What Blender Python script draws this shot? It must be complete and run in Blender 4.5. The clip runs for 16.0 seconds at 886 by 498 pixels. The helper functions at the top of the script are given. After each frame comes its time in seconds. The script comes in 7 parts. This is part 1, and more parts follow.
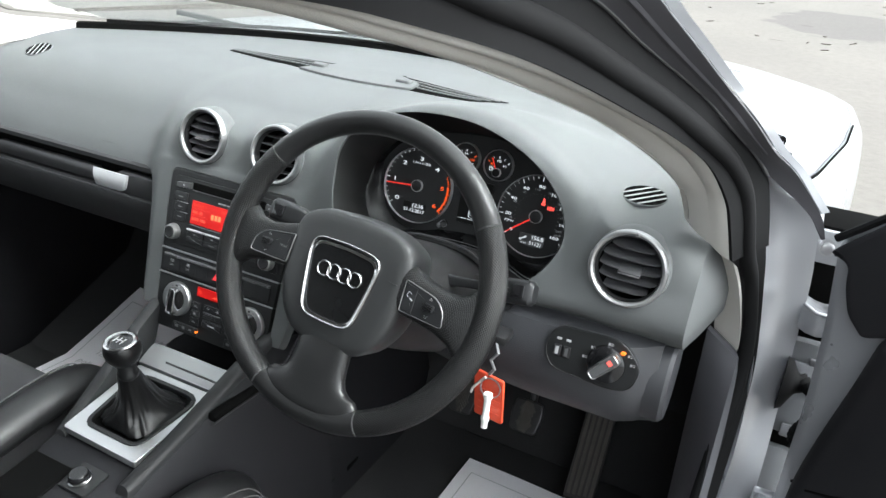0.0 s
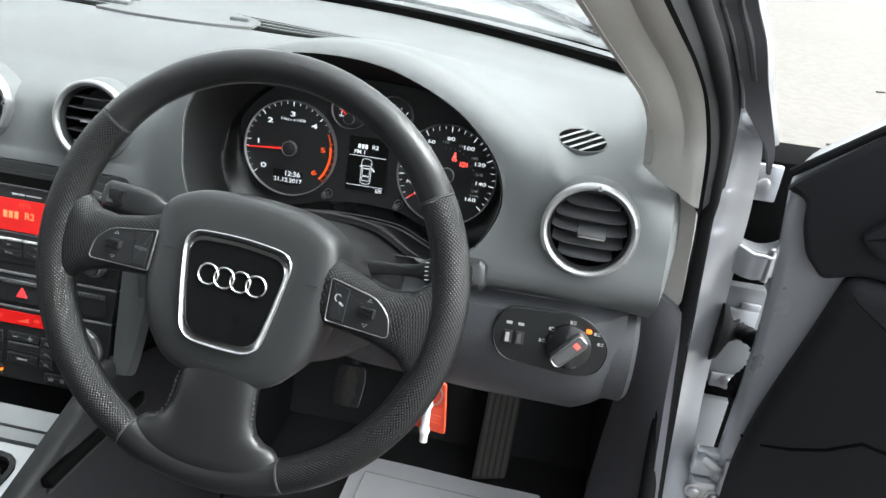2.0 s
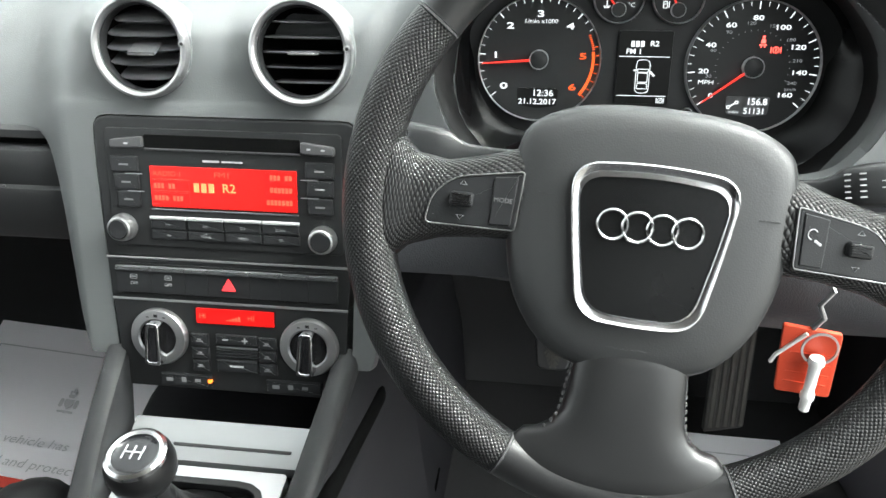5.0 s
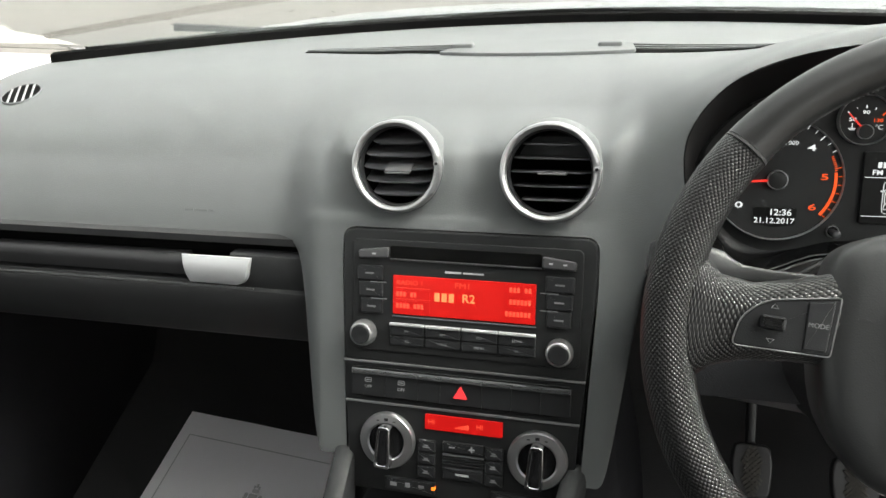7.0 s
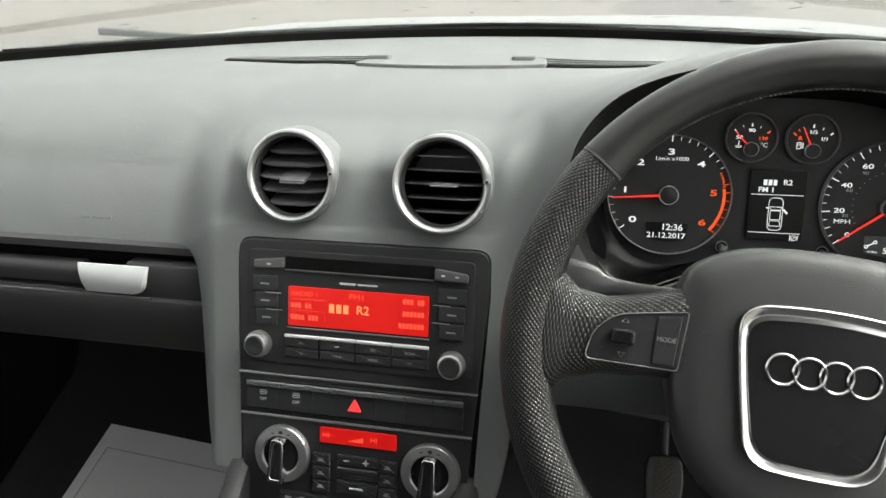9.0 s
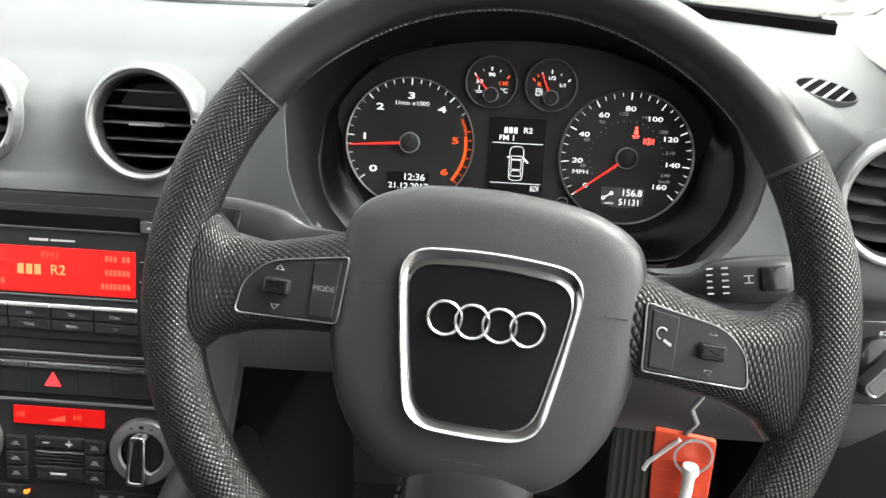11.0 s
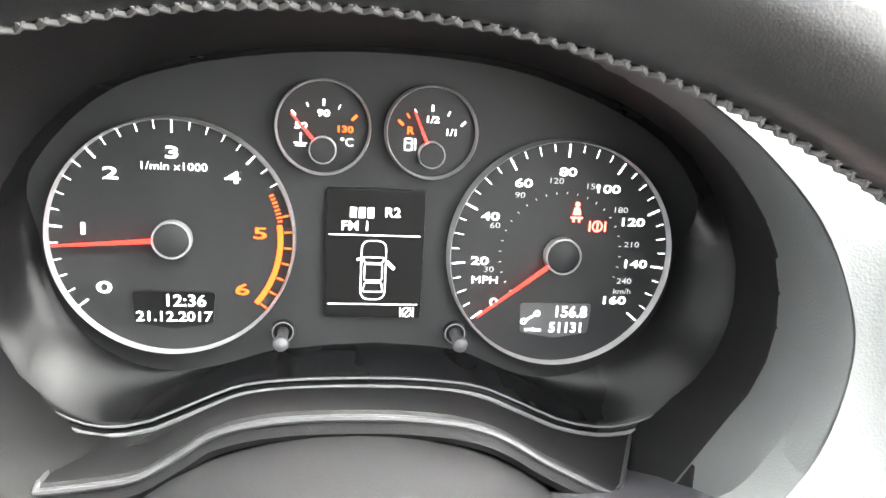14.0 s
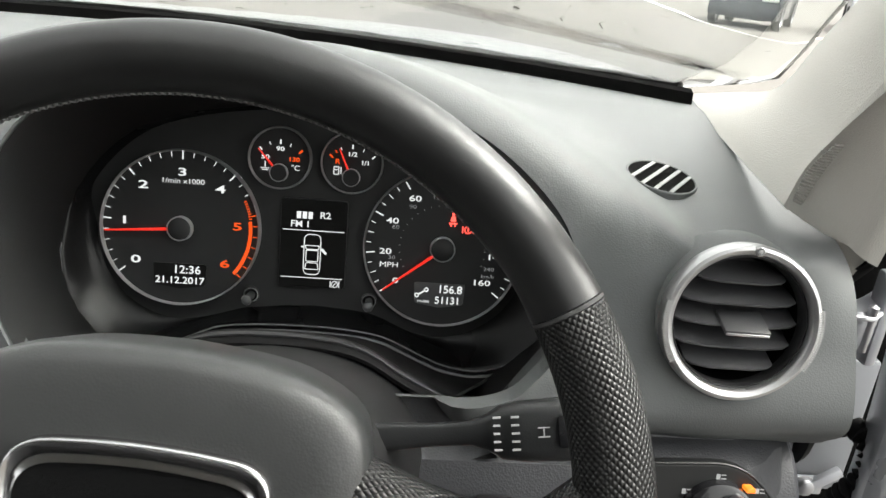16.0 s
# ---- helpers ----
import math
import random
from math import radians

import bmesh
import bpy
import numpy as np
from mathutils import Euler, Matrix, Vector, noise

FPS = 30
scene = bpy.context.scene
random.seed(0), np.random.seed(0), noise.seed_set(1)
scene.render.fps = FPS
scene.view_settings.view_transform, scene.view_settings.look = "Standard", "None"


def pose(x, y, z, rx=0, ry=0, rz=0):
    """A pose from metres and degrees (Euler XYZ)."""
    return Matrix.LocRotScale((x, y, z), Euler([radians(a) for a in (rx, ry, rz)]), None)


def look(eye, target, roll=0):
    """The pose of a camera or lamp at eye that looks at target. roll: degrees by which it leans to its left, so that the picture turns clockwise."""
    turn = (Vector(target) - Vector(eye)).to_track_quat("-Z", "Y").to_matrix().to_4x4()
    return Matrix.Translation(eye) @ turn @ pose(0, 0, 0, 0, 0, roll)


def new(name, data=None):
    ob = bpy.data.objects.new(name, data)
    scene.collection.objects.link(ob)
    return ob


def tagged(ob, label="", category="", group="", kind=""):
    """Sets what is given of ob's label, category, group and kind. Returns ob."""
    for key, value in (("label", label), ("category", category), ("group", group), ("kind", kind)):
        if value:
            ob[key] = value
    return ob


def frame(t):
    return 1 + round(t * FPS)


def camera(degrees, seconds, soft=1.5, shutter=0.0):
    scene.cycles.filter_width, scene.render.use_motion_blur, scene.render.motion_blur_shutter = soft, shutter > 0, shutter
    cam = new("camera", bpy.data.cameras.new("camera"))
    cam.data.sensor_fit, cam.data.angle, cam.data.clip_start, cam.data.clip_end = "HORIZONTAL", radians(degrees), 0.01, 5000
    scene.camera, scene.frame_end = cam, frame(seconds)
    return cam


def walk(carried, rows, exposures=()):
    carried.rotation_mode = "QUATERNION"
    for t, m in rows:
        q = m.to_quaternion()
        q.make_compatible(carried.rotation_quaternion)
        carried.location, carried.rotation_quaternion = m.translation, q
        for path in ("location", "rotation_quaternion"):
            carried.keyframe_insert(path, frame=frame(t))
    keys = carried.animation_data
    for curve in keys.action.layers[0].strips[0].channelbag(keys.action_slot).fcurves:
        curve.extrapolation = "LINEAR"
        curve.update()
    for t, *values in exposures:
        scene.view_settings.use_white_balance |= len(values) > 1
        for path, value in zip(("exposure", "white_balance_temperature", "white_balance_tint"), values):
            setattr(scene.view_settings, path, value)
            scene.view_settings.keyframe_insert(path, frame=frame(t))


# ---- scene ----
cam = camera(61.4, 16.0)
PATH = [
    (0, (0.78, -0.321, 1.313), (0.009, 1.316, 0.46), 4.1),
    (0.5, (0.743, -0.284, 1.288), (0.141, 1.423, 0.436), 5.8),
    (1, (0.706, -0.254, 1.254), (0.255, 1.492, 0.389), 6.7),
    (1.5, (0.648, -0.212, 1.248), (0.322, 1.54, 0.341), 6.6),
    (2, (0.594, -0.184, 1.24), (0.35, 1.571, 0.313), 5.9),
    (2.5, (0.543, -0.168, 1.219), (0.368, 1.579, 0.261), 5.3),
    (3, (0.493, -0.142, 1.196), (0.357, 1.568, 0.167), 4.0),
    (3.5, (0.44, -0.111, 1.176), (0.299, 1.576, 0.112), 2.3),
    (3.7, (0.416, -0.099, 1.168), (0.268, 1.571, 0.079), 1.8),
    (5.8, (0.229, -0.065, 1.131), (-0.091, 1.649, 0.151), -3.7),
    (6, (0.216, -0.072, 1.134), (-0.135, 1.658, 0.193), -3.8),
    (6.5, (0.188, -0.09, 1.146), (-0.273, 1.644, 0.262), -3.6),
    (7, (0.171, -0.099, 1.155), (-0.365, 1.651, 0.35), -3.8),
    (7.5, (0.167, -0.107, 1.172), (-0.39, 1.65, 0.394), -4.1),
    (8, (0.183, -0.099, 1.164), (-0.386, 1.662, 0.407), -3.6),
    (8.5, (0.205, -0.087, 1.159), (-0.322, 1.687, 0.401), -3.3),
    (9, (0.234, -0.08, 1.151), (-0.211, 1.706, 0.369), -2.0),
    (9.5, (0.267, -0.071, 1.14), (-0.068, 1.728, 0.333), -0.3),
    (10, (0.298, -0.071, 1.134), (0.081, 1.729, 0.288), 1.4),
    (10.2, (0.31, -0.068, 1.129), (0.123, 1.734, 0.28), 1.8),
    (12.3, (0.3542, 0.184, 1.1), (0.6221, 1.957, 0.2148), 3.1),
    (12.5, (0.3458, 0.2229, 1.099), (0.6817, 1.975, 0.1949), 3.8),
    (13, (0.3475, 0.2721, 1.081), (0.7064, 2.043, 0.2224), 7.9),
    (13.5, (0.3495, 0.2879, 1.071), (0.6912, 2.07, 0.2299), 7.3),
    (14, (0.3555, 0.2927, 1.075), (0.6626, 2.067, 0.204), 5.8),
    (14.5, (0.3558, 0.285, 1.076), (0.6606, 2.075, 0.2376), 5.7),
    (15, (0.3676, 0.2484, 1.093), (0.6262, 2.055, 0.2757), 3.4),
    (15.5, (0.4071, 0.1858, 1.106), (0.5482, 2.031, 0.3469), 2.0),
    (16, (0.439, 0.108, 1.12), (0.572, 1.957, 0.369), 5.2),
]
EXPOSURES = [
    (0.0, 2.45, 6200, 5), (1.5, 2.58, 6200, 5), (2.5, 2.78, 6200, 4), (3.5, 3.27, 6150, 2), (6.0, 3.0, 6650, 4), (7.0, 2.45, 6750, 5), (8.0, 2.2, 6750, 5), (9.0, 2.4, 6750, 5),
    (10.0, 2.82, 6650, 5), (12.5, 3.15, 6650, 7), (13.0, 3.65, 6650, 9), (13.5, 4.3, 6650, 8), (14.5, 5.28, 6650, 7), (15.0, 4.8, 6650, 6), (15.5, 3.43, 6650, 7), (16.0, 2.42, 6750, 6),
]
walk(cam, [(t, look(eye, target, roll)) for t, eye, target, roll in PATH], EXPOSURES)
# ---------------------------------------------------------------- world, sun, exposure
world = bpy.data.worlds.new("overcast_sky")
scene.world = world
world.use_nodes = True
wn = world.node_tree
sky = wn.nodes.new("ShaderNodeTexSky")
sky.sky_type, sky.sun_disc = "NISHITA", False
sky.sun_elevation, sky.sun_rotation = radians(46), radians(81)
sky.air_density, sky.dust_density, sky.ozone_density = 1.0, 6.0, 1.0
back = wn.nodes["Background"]
back.inputs["Strength"].default_value = 0.15
grey_sky = wn.nodes.new("ShaderNodeHueSaturation")
grey_sky.inputs["Saturation"].default_value = 0.10
wn.links.new(sky.outputs[0], grey_sky.inputs["Color"])
wn.links.new(grey_sky.outputs[0], back.inputs["Color"])

sun = new("sun", bpy.data.lights.new("sun", "SUN"))
sun.data.energy, sun.data.angle, sun.data.color = 0.36, radians(45), (1.0, 0.98, 0.95)
sun.matrix_world = look((0, 0, 10), (-5, -0.8, 4.8))

# ---------------------------------------------------------------- small builders


def link(tree, a, b):
    tree.links.new(a, b)


def material(name, colour, rough=0.5, metal=0.0, grain=0.0, grain_size=400.0, wear=0.12, wear_size=9.0, spec=0.5, coat=0.0, bump_dist=0.0006):
    """A plain surface with grain bump, and soft blotches in colour and gloss."""
    m = bpy.data.materials.new(name)
    m.use_nodes = True
    t = m.node_tree
    b = t.nodes["Principled BSDF"]
    b.inputs["Roughness"].default_value = rough
    b.inputs["Metallic"].default_value = metal
    b.inputs["Specular IOR Level"].default_value = spec
    b.inputs["Coat Weight"].default_value = coat
    co = t.nodes.new("ShaderNodeTexCoord")
    big = t.nodes.new("ShaderNodeTexNoise")
    big.inputs["Scale"].default_value = wear_size
    big.inputs["Detail"].default_value = 5
    link(t, co.outputs["Object"], big.inputs["Vector"])
    mix = t.nodes.new("ShaderNodeMix")
    mix.data_type = "RGBA"
    mix.inputs[6].default_value = (*[c * (1 - wear) for c in colour], 1)
    mix.inputs[7].default_value = (*[min(1, c * (1 + wear)) for c in colour], 1)
    link(t, big.outputs["Fac"], mix.inputs[0])
    link(t, mix.outputs[2], b.inputs["Base Color"])
    ro = t.nodes.new("ShaderNodeMapRange")
    ro.inputs["To Min"].default_value = max(0.02, rough - 0.08)
    ro.inputs["To Max"].default_value = min(1, rough + 0.08)
    link(t, big.outputs["Fac"], ro.inputs["Value"])
    link(t, ro.outputs[0], b.inputs["Roughness"])
    if grain:
        fine = t.nodes.new("ShaderNodeTexVoronoi")
        fine.inputs["Scale"].default_value = grain_size
        link(t, co.outputs["Object"], fine.inputs["Vector"])
        bump = t.nodes.new("ShaderNodeBump")
        bump.inputs["Strength"].default_value = grain
        bump.inputs["Distance"].default_value = bump_dist
        link(t, fine.outputs["Distance"], bump.inputs["Height"])
        link(t, bump.outputs[0], b.inputs["Normal"])
    return m


def glow(name, colour, strength):
    m = bpy.data.materials.new(name)
    m.use_nodes = True
    b = m.node_tree.nodes["Principled BSDF"]
    b.inputs["Base Color"].default_value = (*[0.3 * c for c in colour], 1)
    b.inputs["Emission Color"].default_value = (*colour, 1)
    b.inputs["Emission Strength"].default_value = strength
    b.inputs["Roughness"].default_value = 0.4
    return m


def thing(name, m, label, category, group="", kind=""):
    ob = new(name)
    ob.empty_display_size = 0.02
    ob.matrix_world = m
    return tagged(ob, label, category, group, kind)


def finish(me, angle=38):
    bm = bmesh.new()
    bm.from_mesh(me)
    for f in bm.faces:
        f.smooth = True
    lim = radians(angle)
    for e in bm.edges:
        e.smooth = not (len(e.link_faces) == 2 and e.calc_face_angle(0) > lim)
    bm.to_mesh(me)
    bm.free()


def part(name, bm, mat, parent=None, label="", angle=38, m=None):
    me = bpy.data.meshes.new(name)
    bmesh.ops.recalc_face_normals(bm, faces=bm.faces)
    bm.to_mesh(me)
    bm.free()
    finish(me, angle)
    me.materials.append(mat)
    ob = new(name, me)
    if parent:
        ob.parent = parent
    if m is not None:
        ob.matrix_local = m
    if label:
        ob["label"] = label
    return ob


def join(*bms):
    """All the pieces in one bmesh."""
    out = bms[0]
    for b in bms[1:]:
        me = bpy.data.meshes.new("tmp")
        b.to_mesh(me)
        b.free()
        out.from_mesh(me)
        bpy.data.meshes.remove(me)
    return out


def moved(bm, m):
    bmesh.ops.transform(bm, matrix=m, verts=bm.verts)
    return bm


def loft(rings, closed=True, cap=True, loop=False):
    """Skin through rings of equal length. closed: each ring is closed; loop: the last ring joins the first."""
    bm = bmesh.new()
    vs = [[bm.verts.new(p) for p in r] for r in rings]
    n = len(rings[0])
    uv = bm.loops.layers.uv.new("UVMap")
    count = len(rings)
    for i in range(count if loop else count - 1):
        a, b = vs[i], vs[(i + 1) % count]
        for j in range(n if closed else n - 1):
            k = (j + 1) % n
            f = bm.faces.new((a[j], a[k], b[k], b[j]))
            for lp, (p, q) in zip(f.loops, ((i, j), (i, j + 1), (i + 1, j + 1), (i + 1, j))):
                lp[uv].uv = (p / count, q / n)
    if cap and closed and not loop:
        bm.faces.new(vs[0])
        bm.faces.new(vs[-1])
    return bm


def rrect(cx, cy, w, h, r, n=4):
    pts = []
    for sx, sy, a0 in ((1, 1, 0), (-1, 1, 90), (-1, -1, 180), (1, -1, 270)):
        for i in range(n + 1):
            a = radians(a0 + 90 * i / n)
            pts.append((cx + sx * (w / 2 - r) + r * math.cos(a), cy + sy * (h / 2 - r) + r * math.sin(a)))
    return pts


def rounded(poly, r, n=4):
    """A polygon (counter-clockwise or not) with its corners rounded off; r is one radius or a list."""
    out = []
    k = len(poly)
    for i in range(k):
        p, a, b = Vector(poly[i]), Vector(poly[i - 1]), Vector(poly[(i + 1) % k])
        rr = r[i] if isinstance(r, (list, tuple)) else r
        d1, d2 = (a - p), (b - p)
        l = min(rr, d1.length * 0.48, d2.length * 0.48)
        s, e = p + d1.normalized() * l, p + d2.normalized() * l
        for j in range(n + 1):
            t = j / n
            q = (1 - t) ** 2 * s + 2 * t * (1 - t) * p + t * t * e
            out.append((q.x, q.y))
    return out


def inset(poly, d):
    k = len(poly)
    area = sum(poly[i][0] * poly[(i + 1) % k][1] - poly[(i + 1) % k][0] * poly[i][1] for i in range(k))
    s = 1 if area > 0 else -1
    out = []
    for i in range(k):
        a, p, b = Vector(poly[i - 1]), Vector(poly[i]), Vector(poly[(i + 1) % k])
        t = (b - a)
        if t.length < 1e-9:
            out.append((p.x, p.y))
            continue
        t.normalize()
        nrm = Vector((-t.y, t.x)) * s
        out.append((p.x + nrm.x * d, p.y + nrm.y * d))
    return out


def prism(poly, w0, w1, bevel=0.001):
    """A flat plate with the outline poly in u, v from w0 up to w1, its upper edge rounded."""
    rings = [[(x, y, w0) for x, y in poly]]
    if bevel:
        rings.append([(x, y, w1 - bevel) for x, y in poly])
        rings.append([(x, y, w1 - 0.3 * bevel) for x, y in inset(poly, 0.3 * bevel)])
        rings.append([(x, y, w1) for x, y in inset(poly, bevel)])
        rings.append([(x, y, w1) for x, y in inset(poly, 1.3 * bevel)])
    else:
        rings.append([(x, y, w1) for x, y in poly])
    return loft(rings)


def frame_bm(outer, inner, w0, w1):
    """A flat ring between two outlines with the same number of points."""
    mid_o, mid_i = inset(outer, 0.0006), inset(inner, -0.0006)
    rings = [[(x, y, w0) for x, y in outer], [(x, y, w1 - 0.0006) for x, y in outer], [(x, y, w1) for x, y in mid_o], [(x, y, w1) for x, y in mid_i], [(x, y, w1 - 0.0006) for x, y in inner], [(x, y, w0) for x, y in inner]]
    return loft(rings, loop=True)


def lathe(profile, seg=48, closed=False, cap=False):
    """Turned about the local w axis: profile of (radius, w)."""
    rings = [[(r * math.cos(2 * math.pi * i / seg), r * math.sin(2 * math.pi * i / seg), w) for i in range(seg)] for r, w in profile]
    return loft(rings, cap=cap, loop=closed)


def tube(path, radius, seg=10, flat=1.0):
    pts = [Vector(p) for p in path]
    rings = []
    up = Vector((0, 0, 1))
    last = None
    for i, p in enumerate(pts):
        d = (pts[min(i + 1, len(pts) - 1)] - pts[max(i - 1, 0)]).normalized()
        side = d.cross(up)
        if side.length < 0.05:
            side = d.cross(Vector((0, 1, 0)))
        if last is not None and flat == 1.0:
            side = last - d * last.dot(d)
        side.normalize()
        last = side
        v = side.cross(d)
        rr = radius[i] if isinstance(radius, (list, tuple)) else radius
        rings.append([p + rr * (math.cos(2 * math.pi * j / seg) * side + flat * math.sin(2 * math.pi * j / seg) * v) for j in range(seg)])
    return loft(rings)


def box(x0, x1, y0, y1, z0, z1, bevel=0.004, seg=2):
    bm = bmesh.new()
    bmesh.ops.create_cube(bm, size=1.0)
    for v in bm.verts:
        v.co = ((x0 + x1) / 2 + v.co.x * (x1 - x0), (y0 + y1) / 2 + v.co.y * (y1 - y0), (z0 + z1) / 2 + v.co.z * (z1 - z0))
    if bevel:
        bmesh.ops.bevel(bm, geom=bm.edges[:], offset=bevel, segments=seg, profile=0.5, affect="EDGES")
    return bm


def spline(pts, n):
    """Catmull-Rom through the points, n samples."""
    p = [Vector(q) for q in pts]
    p = [2 * p[0] - p[1], *p, 2 * p[-1] - p[-2]]
    out = []
    k = len(p) - 3
    for i in range(n):
        f = i / (n - 1) * k
        j = min(int(f), k - 1)
        t = f - j
        a, b, c, d = p[j : j + 4]
        out.append(0.5 * ((2 * b) + (c - a) * t + (2 * a - 5 * b + 4 * c - d) * t * t + (3 * b - a - 3 * c + d) * t ** 3))
    return out


def sstep(a, b, x):
    t = max(0.0, min(1.0, (x - a) / (b - a)))
    return t * t * (3 - 2 * t)


def lettering(name, text, size, mat, parent, u, v, w, align="CENTER", sx=1.0, turn=0.0, label="", thick=0.0):
    cu = bpy.data.curves.new(name, "FONT")
    cu.body, cu.size, cu.align_x, cu.align_y, cu.offset = text, size, align, "CENTER", thick
    cu.resolution_u = 3
    tmp = bpy.data.objects.new("tmp", cu)
    scene.collection.objects.link(tmp)
    dg = bpy.context.evaluated_depsgraph_get()
    me = bpy.data.meshes.new_from_object(tmp.evaluated_get(dg))
    bpy.data.objects.remove(tmp)
    bpy.data.curves.remove(cu)
    me.name = name
    me.materials.clear()
    me.materials.append(mat)
    ob = new(name, me)
    ob.parent = parent
    ob.matrix_local = pose(u, v, w, 0, 0, turn) @ Matrix.Diagonal((sx, 1, 1, 1))
    if label:
        ob["label"] = label
    return ob


def bars(rows, w, gap=0.0003, h=0.002):
    """Plain bars in place of writing: rows of (u, v, width, height)."""
    bms = []
    for u, v, ww, hh in rows:
        bms.append(prism([(u, v), (u + ww, v), (u + ww, v + hh), (u, v + hh)], w - 0.0002, w, 0))
    return join(*bms)


def blocks(n, u, v, cw, ch, w, step=None, skip=()):
    """n letter-sized blocks in a row from u on."""
    step = step or cw * 1.3
    return bars([(u + i * step, v, cw, ch) for i in range(n) if i not in skip], w)


def letter_blocks(name, n, u, v, cw, ch, w, mat, parent, step=None, skip=()):
    """Letter-sized blocks, each a part of its own."""
    step = step or cw * 1.3
    for i in range(n):
        if i not in skip:
            part(name, bars([(u + i * step, v, cw, ch)], w), mat, parent)


# ---------------------------------------------------------------- materials
M_DASH = material("soft_grey_dash_plastic", (0.083, 0.0875, 0.089), 0.6, spec=0.3, grain=0.16, grain_size=900, wear=0.06)
M_DASH_LOW = material("hard_grey_lower_plastic", (0.029, 0.030, 0.034), 0.55, grain=0.35, grain_size=700, wear=0.08)
M_GLOVE = material("dark_glove_box_plastic", (0.022, 0.0225, 0.0235), 0.6, spec=0.3, grain=0.25, grain_size=700, wear=0.08)
M_STRUT = material("dark_grey_console_plastic", (0.017, 0.0175, 0.0185), 0.5, spec=0.26, grain=0.15, grain_size=900, wear=0.06)
M_KICK = material("grey_kick_panel_plastic", (0.070, 0.070, 0.079), 0.6, spec=0.35, grain=0.3, grain_size=700, wear=0.1)
M_BLACK = material("matt_black_plastic", (0.014, 0.014, 0.015), 0.45, grain=0.15, grain_size=900, wear=0.2)
M_VENT = material("vent_slat_black", (0.060, 0.060, 0.063), 0.38, grain=0.2, grain_size=800)
# near black: shade of holes and gaps put into the colour; also black trim
M_DEEP = material("black_trim_and_hole_shade", (0.004, 0.004, 0.004), 0.95, spec=0.02)
M_PANEL = material("radio_panel_black", (0.0125, 0.0130, 0.0135), 0.42, spec=0.28, grain=0.10, grain_size=1200)
M_BUTTON = material("button_black", (0.0135, 0.0140, 0.0150), 0.38, spec=0.32, grain=0.1, grain_size=1200)
M_SLOT = material("dark_slot", (0.006, 0.006, 0.006), 0.3, spec=0.25)
M_SILVER = material("satin_silver_ring", (0.42, 0.42, 0.425), 0.4, metal=1.0, grain=0.15, grain_size=1500, wear=0.05)
M_ALU = material("brushed_aluminium_trim", (0.50, 0.51, 0.52), 0.38, metal=0.85, grain=0.1, grain_size=1500, wear=0.06)
M_HANDLE = material("silver_handle_lacquer", (0.46, 0.47, 0.48), 0.35, metal=0.3, wear=0.04)
M_PRIMER = material("grey_primer", (0.16, 0.165, 0.175), 0.5, wear=0.15)
M_FRAME = material("dull_silver_frame", (0.26, 0.26, 0.26), 0.32, metal=0.9, wear=0.1)
M_LID = material("satin_grey_lid", (0.27, 0.275, 0.28), 0.4, metal=0.7, grain=0.1, grain_size=1500, wear=0.1)
M_SLAT = material("pale_grey_vent_slat", (0.21, 0.215, 0.215), 0.5, spec=0.3)
M_CHROME = material("chrome", (0.48, 0.48, 0.485), 0.22, metal=1.0, wear=0.03)
M_GREYBTN = material("grey_button_top", (0.075, 0.077, 0.08), 0.4, wear=0.08)
M_HUB = material("airbag_cover_dark_grey", (0.021, 0.0218, 0.0224), 0.42, grain=0.10, grain_size=900, wear=0.06)
M_BADGE = material("badge_field_dark_grey", (0.0048, 0.0049, 0.0051), 0.25, spec=0.22, grain=0.05, grain_size=900)
M_LEATHER = material("smooth_black_leather", (0.0125, 0.0126, 0.013), 0.33, spec=0.42, grain=0.08, grain_size=2200, wear=0.15, wear_size=30, bump_dist=0.0003)
M_GAITER = material("soft_black_gaiter_leather", (0.0045, 0.0045, 0.0048), 0.34, spec=0.4, grain=0.15, grain_size=1500, wear=0.15, wear_size=30)
M_SEATHIDE = material("black_seat_leather", (0.007, 0.007, 0.0075), 0.42, spec=0.5, grain=0.25, grain_size=900, wear=0.15, wear_size=14, bump_dist=0.0005)
M_THREAD = material("black_thread", (0.035, 0.035, 0.036), 0.7)
M_STITCH = material("grey_rim_thread", (0.10, 0.10, 0.102), 0.6)
M_PILLAR = material("light_grey_pillar_cloth", (0.45, 0.44, 0.415), 0.85, grain=0.3, grain_size=900, wear=0.05)
M_RUBBER = material("black_door_rubber", (0.006, 0.006, 0.0065), 0.8, wear=0.15, spec=0.12)
M_PAINT = material("light_silver_metallic_paint", (0.37, 0.378, 0.40), 0.3, metal=0.55, wear=0.04, coat=0.6)
M_FRAMEDARK = material("dark_grey_frame_film", (0.034, 0.033, 0.038), 0.5, wear=0.1)
M_DOORTRIM = material("charcoal_door_trim", (0.0105, 0.0105, 0.0122), 0.65, spec=0.2, grain=0.3, grain_size=700)
M_CARPET = material("black_carpet", (0.027, 0.027, 0.028), 0.95, grain=0.8, grain_size=900, bump_dist=0.002)
M_PAPER = material("white_paper_mat", (0.88, 0.87, 0.90), 0.7, wear=0.03)
M_INK = material("pale_grey_print", (0.52, 0.52, 0.54), 0.8)
M_INKRED = material("red_print", (0.6, 0.06, 0.04), 0.7)
M_FABRIC = material("charcoal_seat_cloth", (0.019, 0.019, 0.021), 0.9, grain=0.7, grain_size=800, wear=0.2)
M_TAG = material("red_plastic_tag", (0.55, 0.06, 0.025), 0.4)
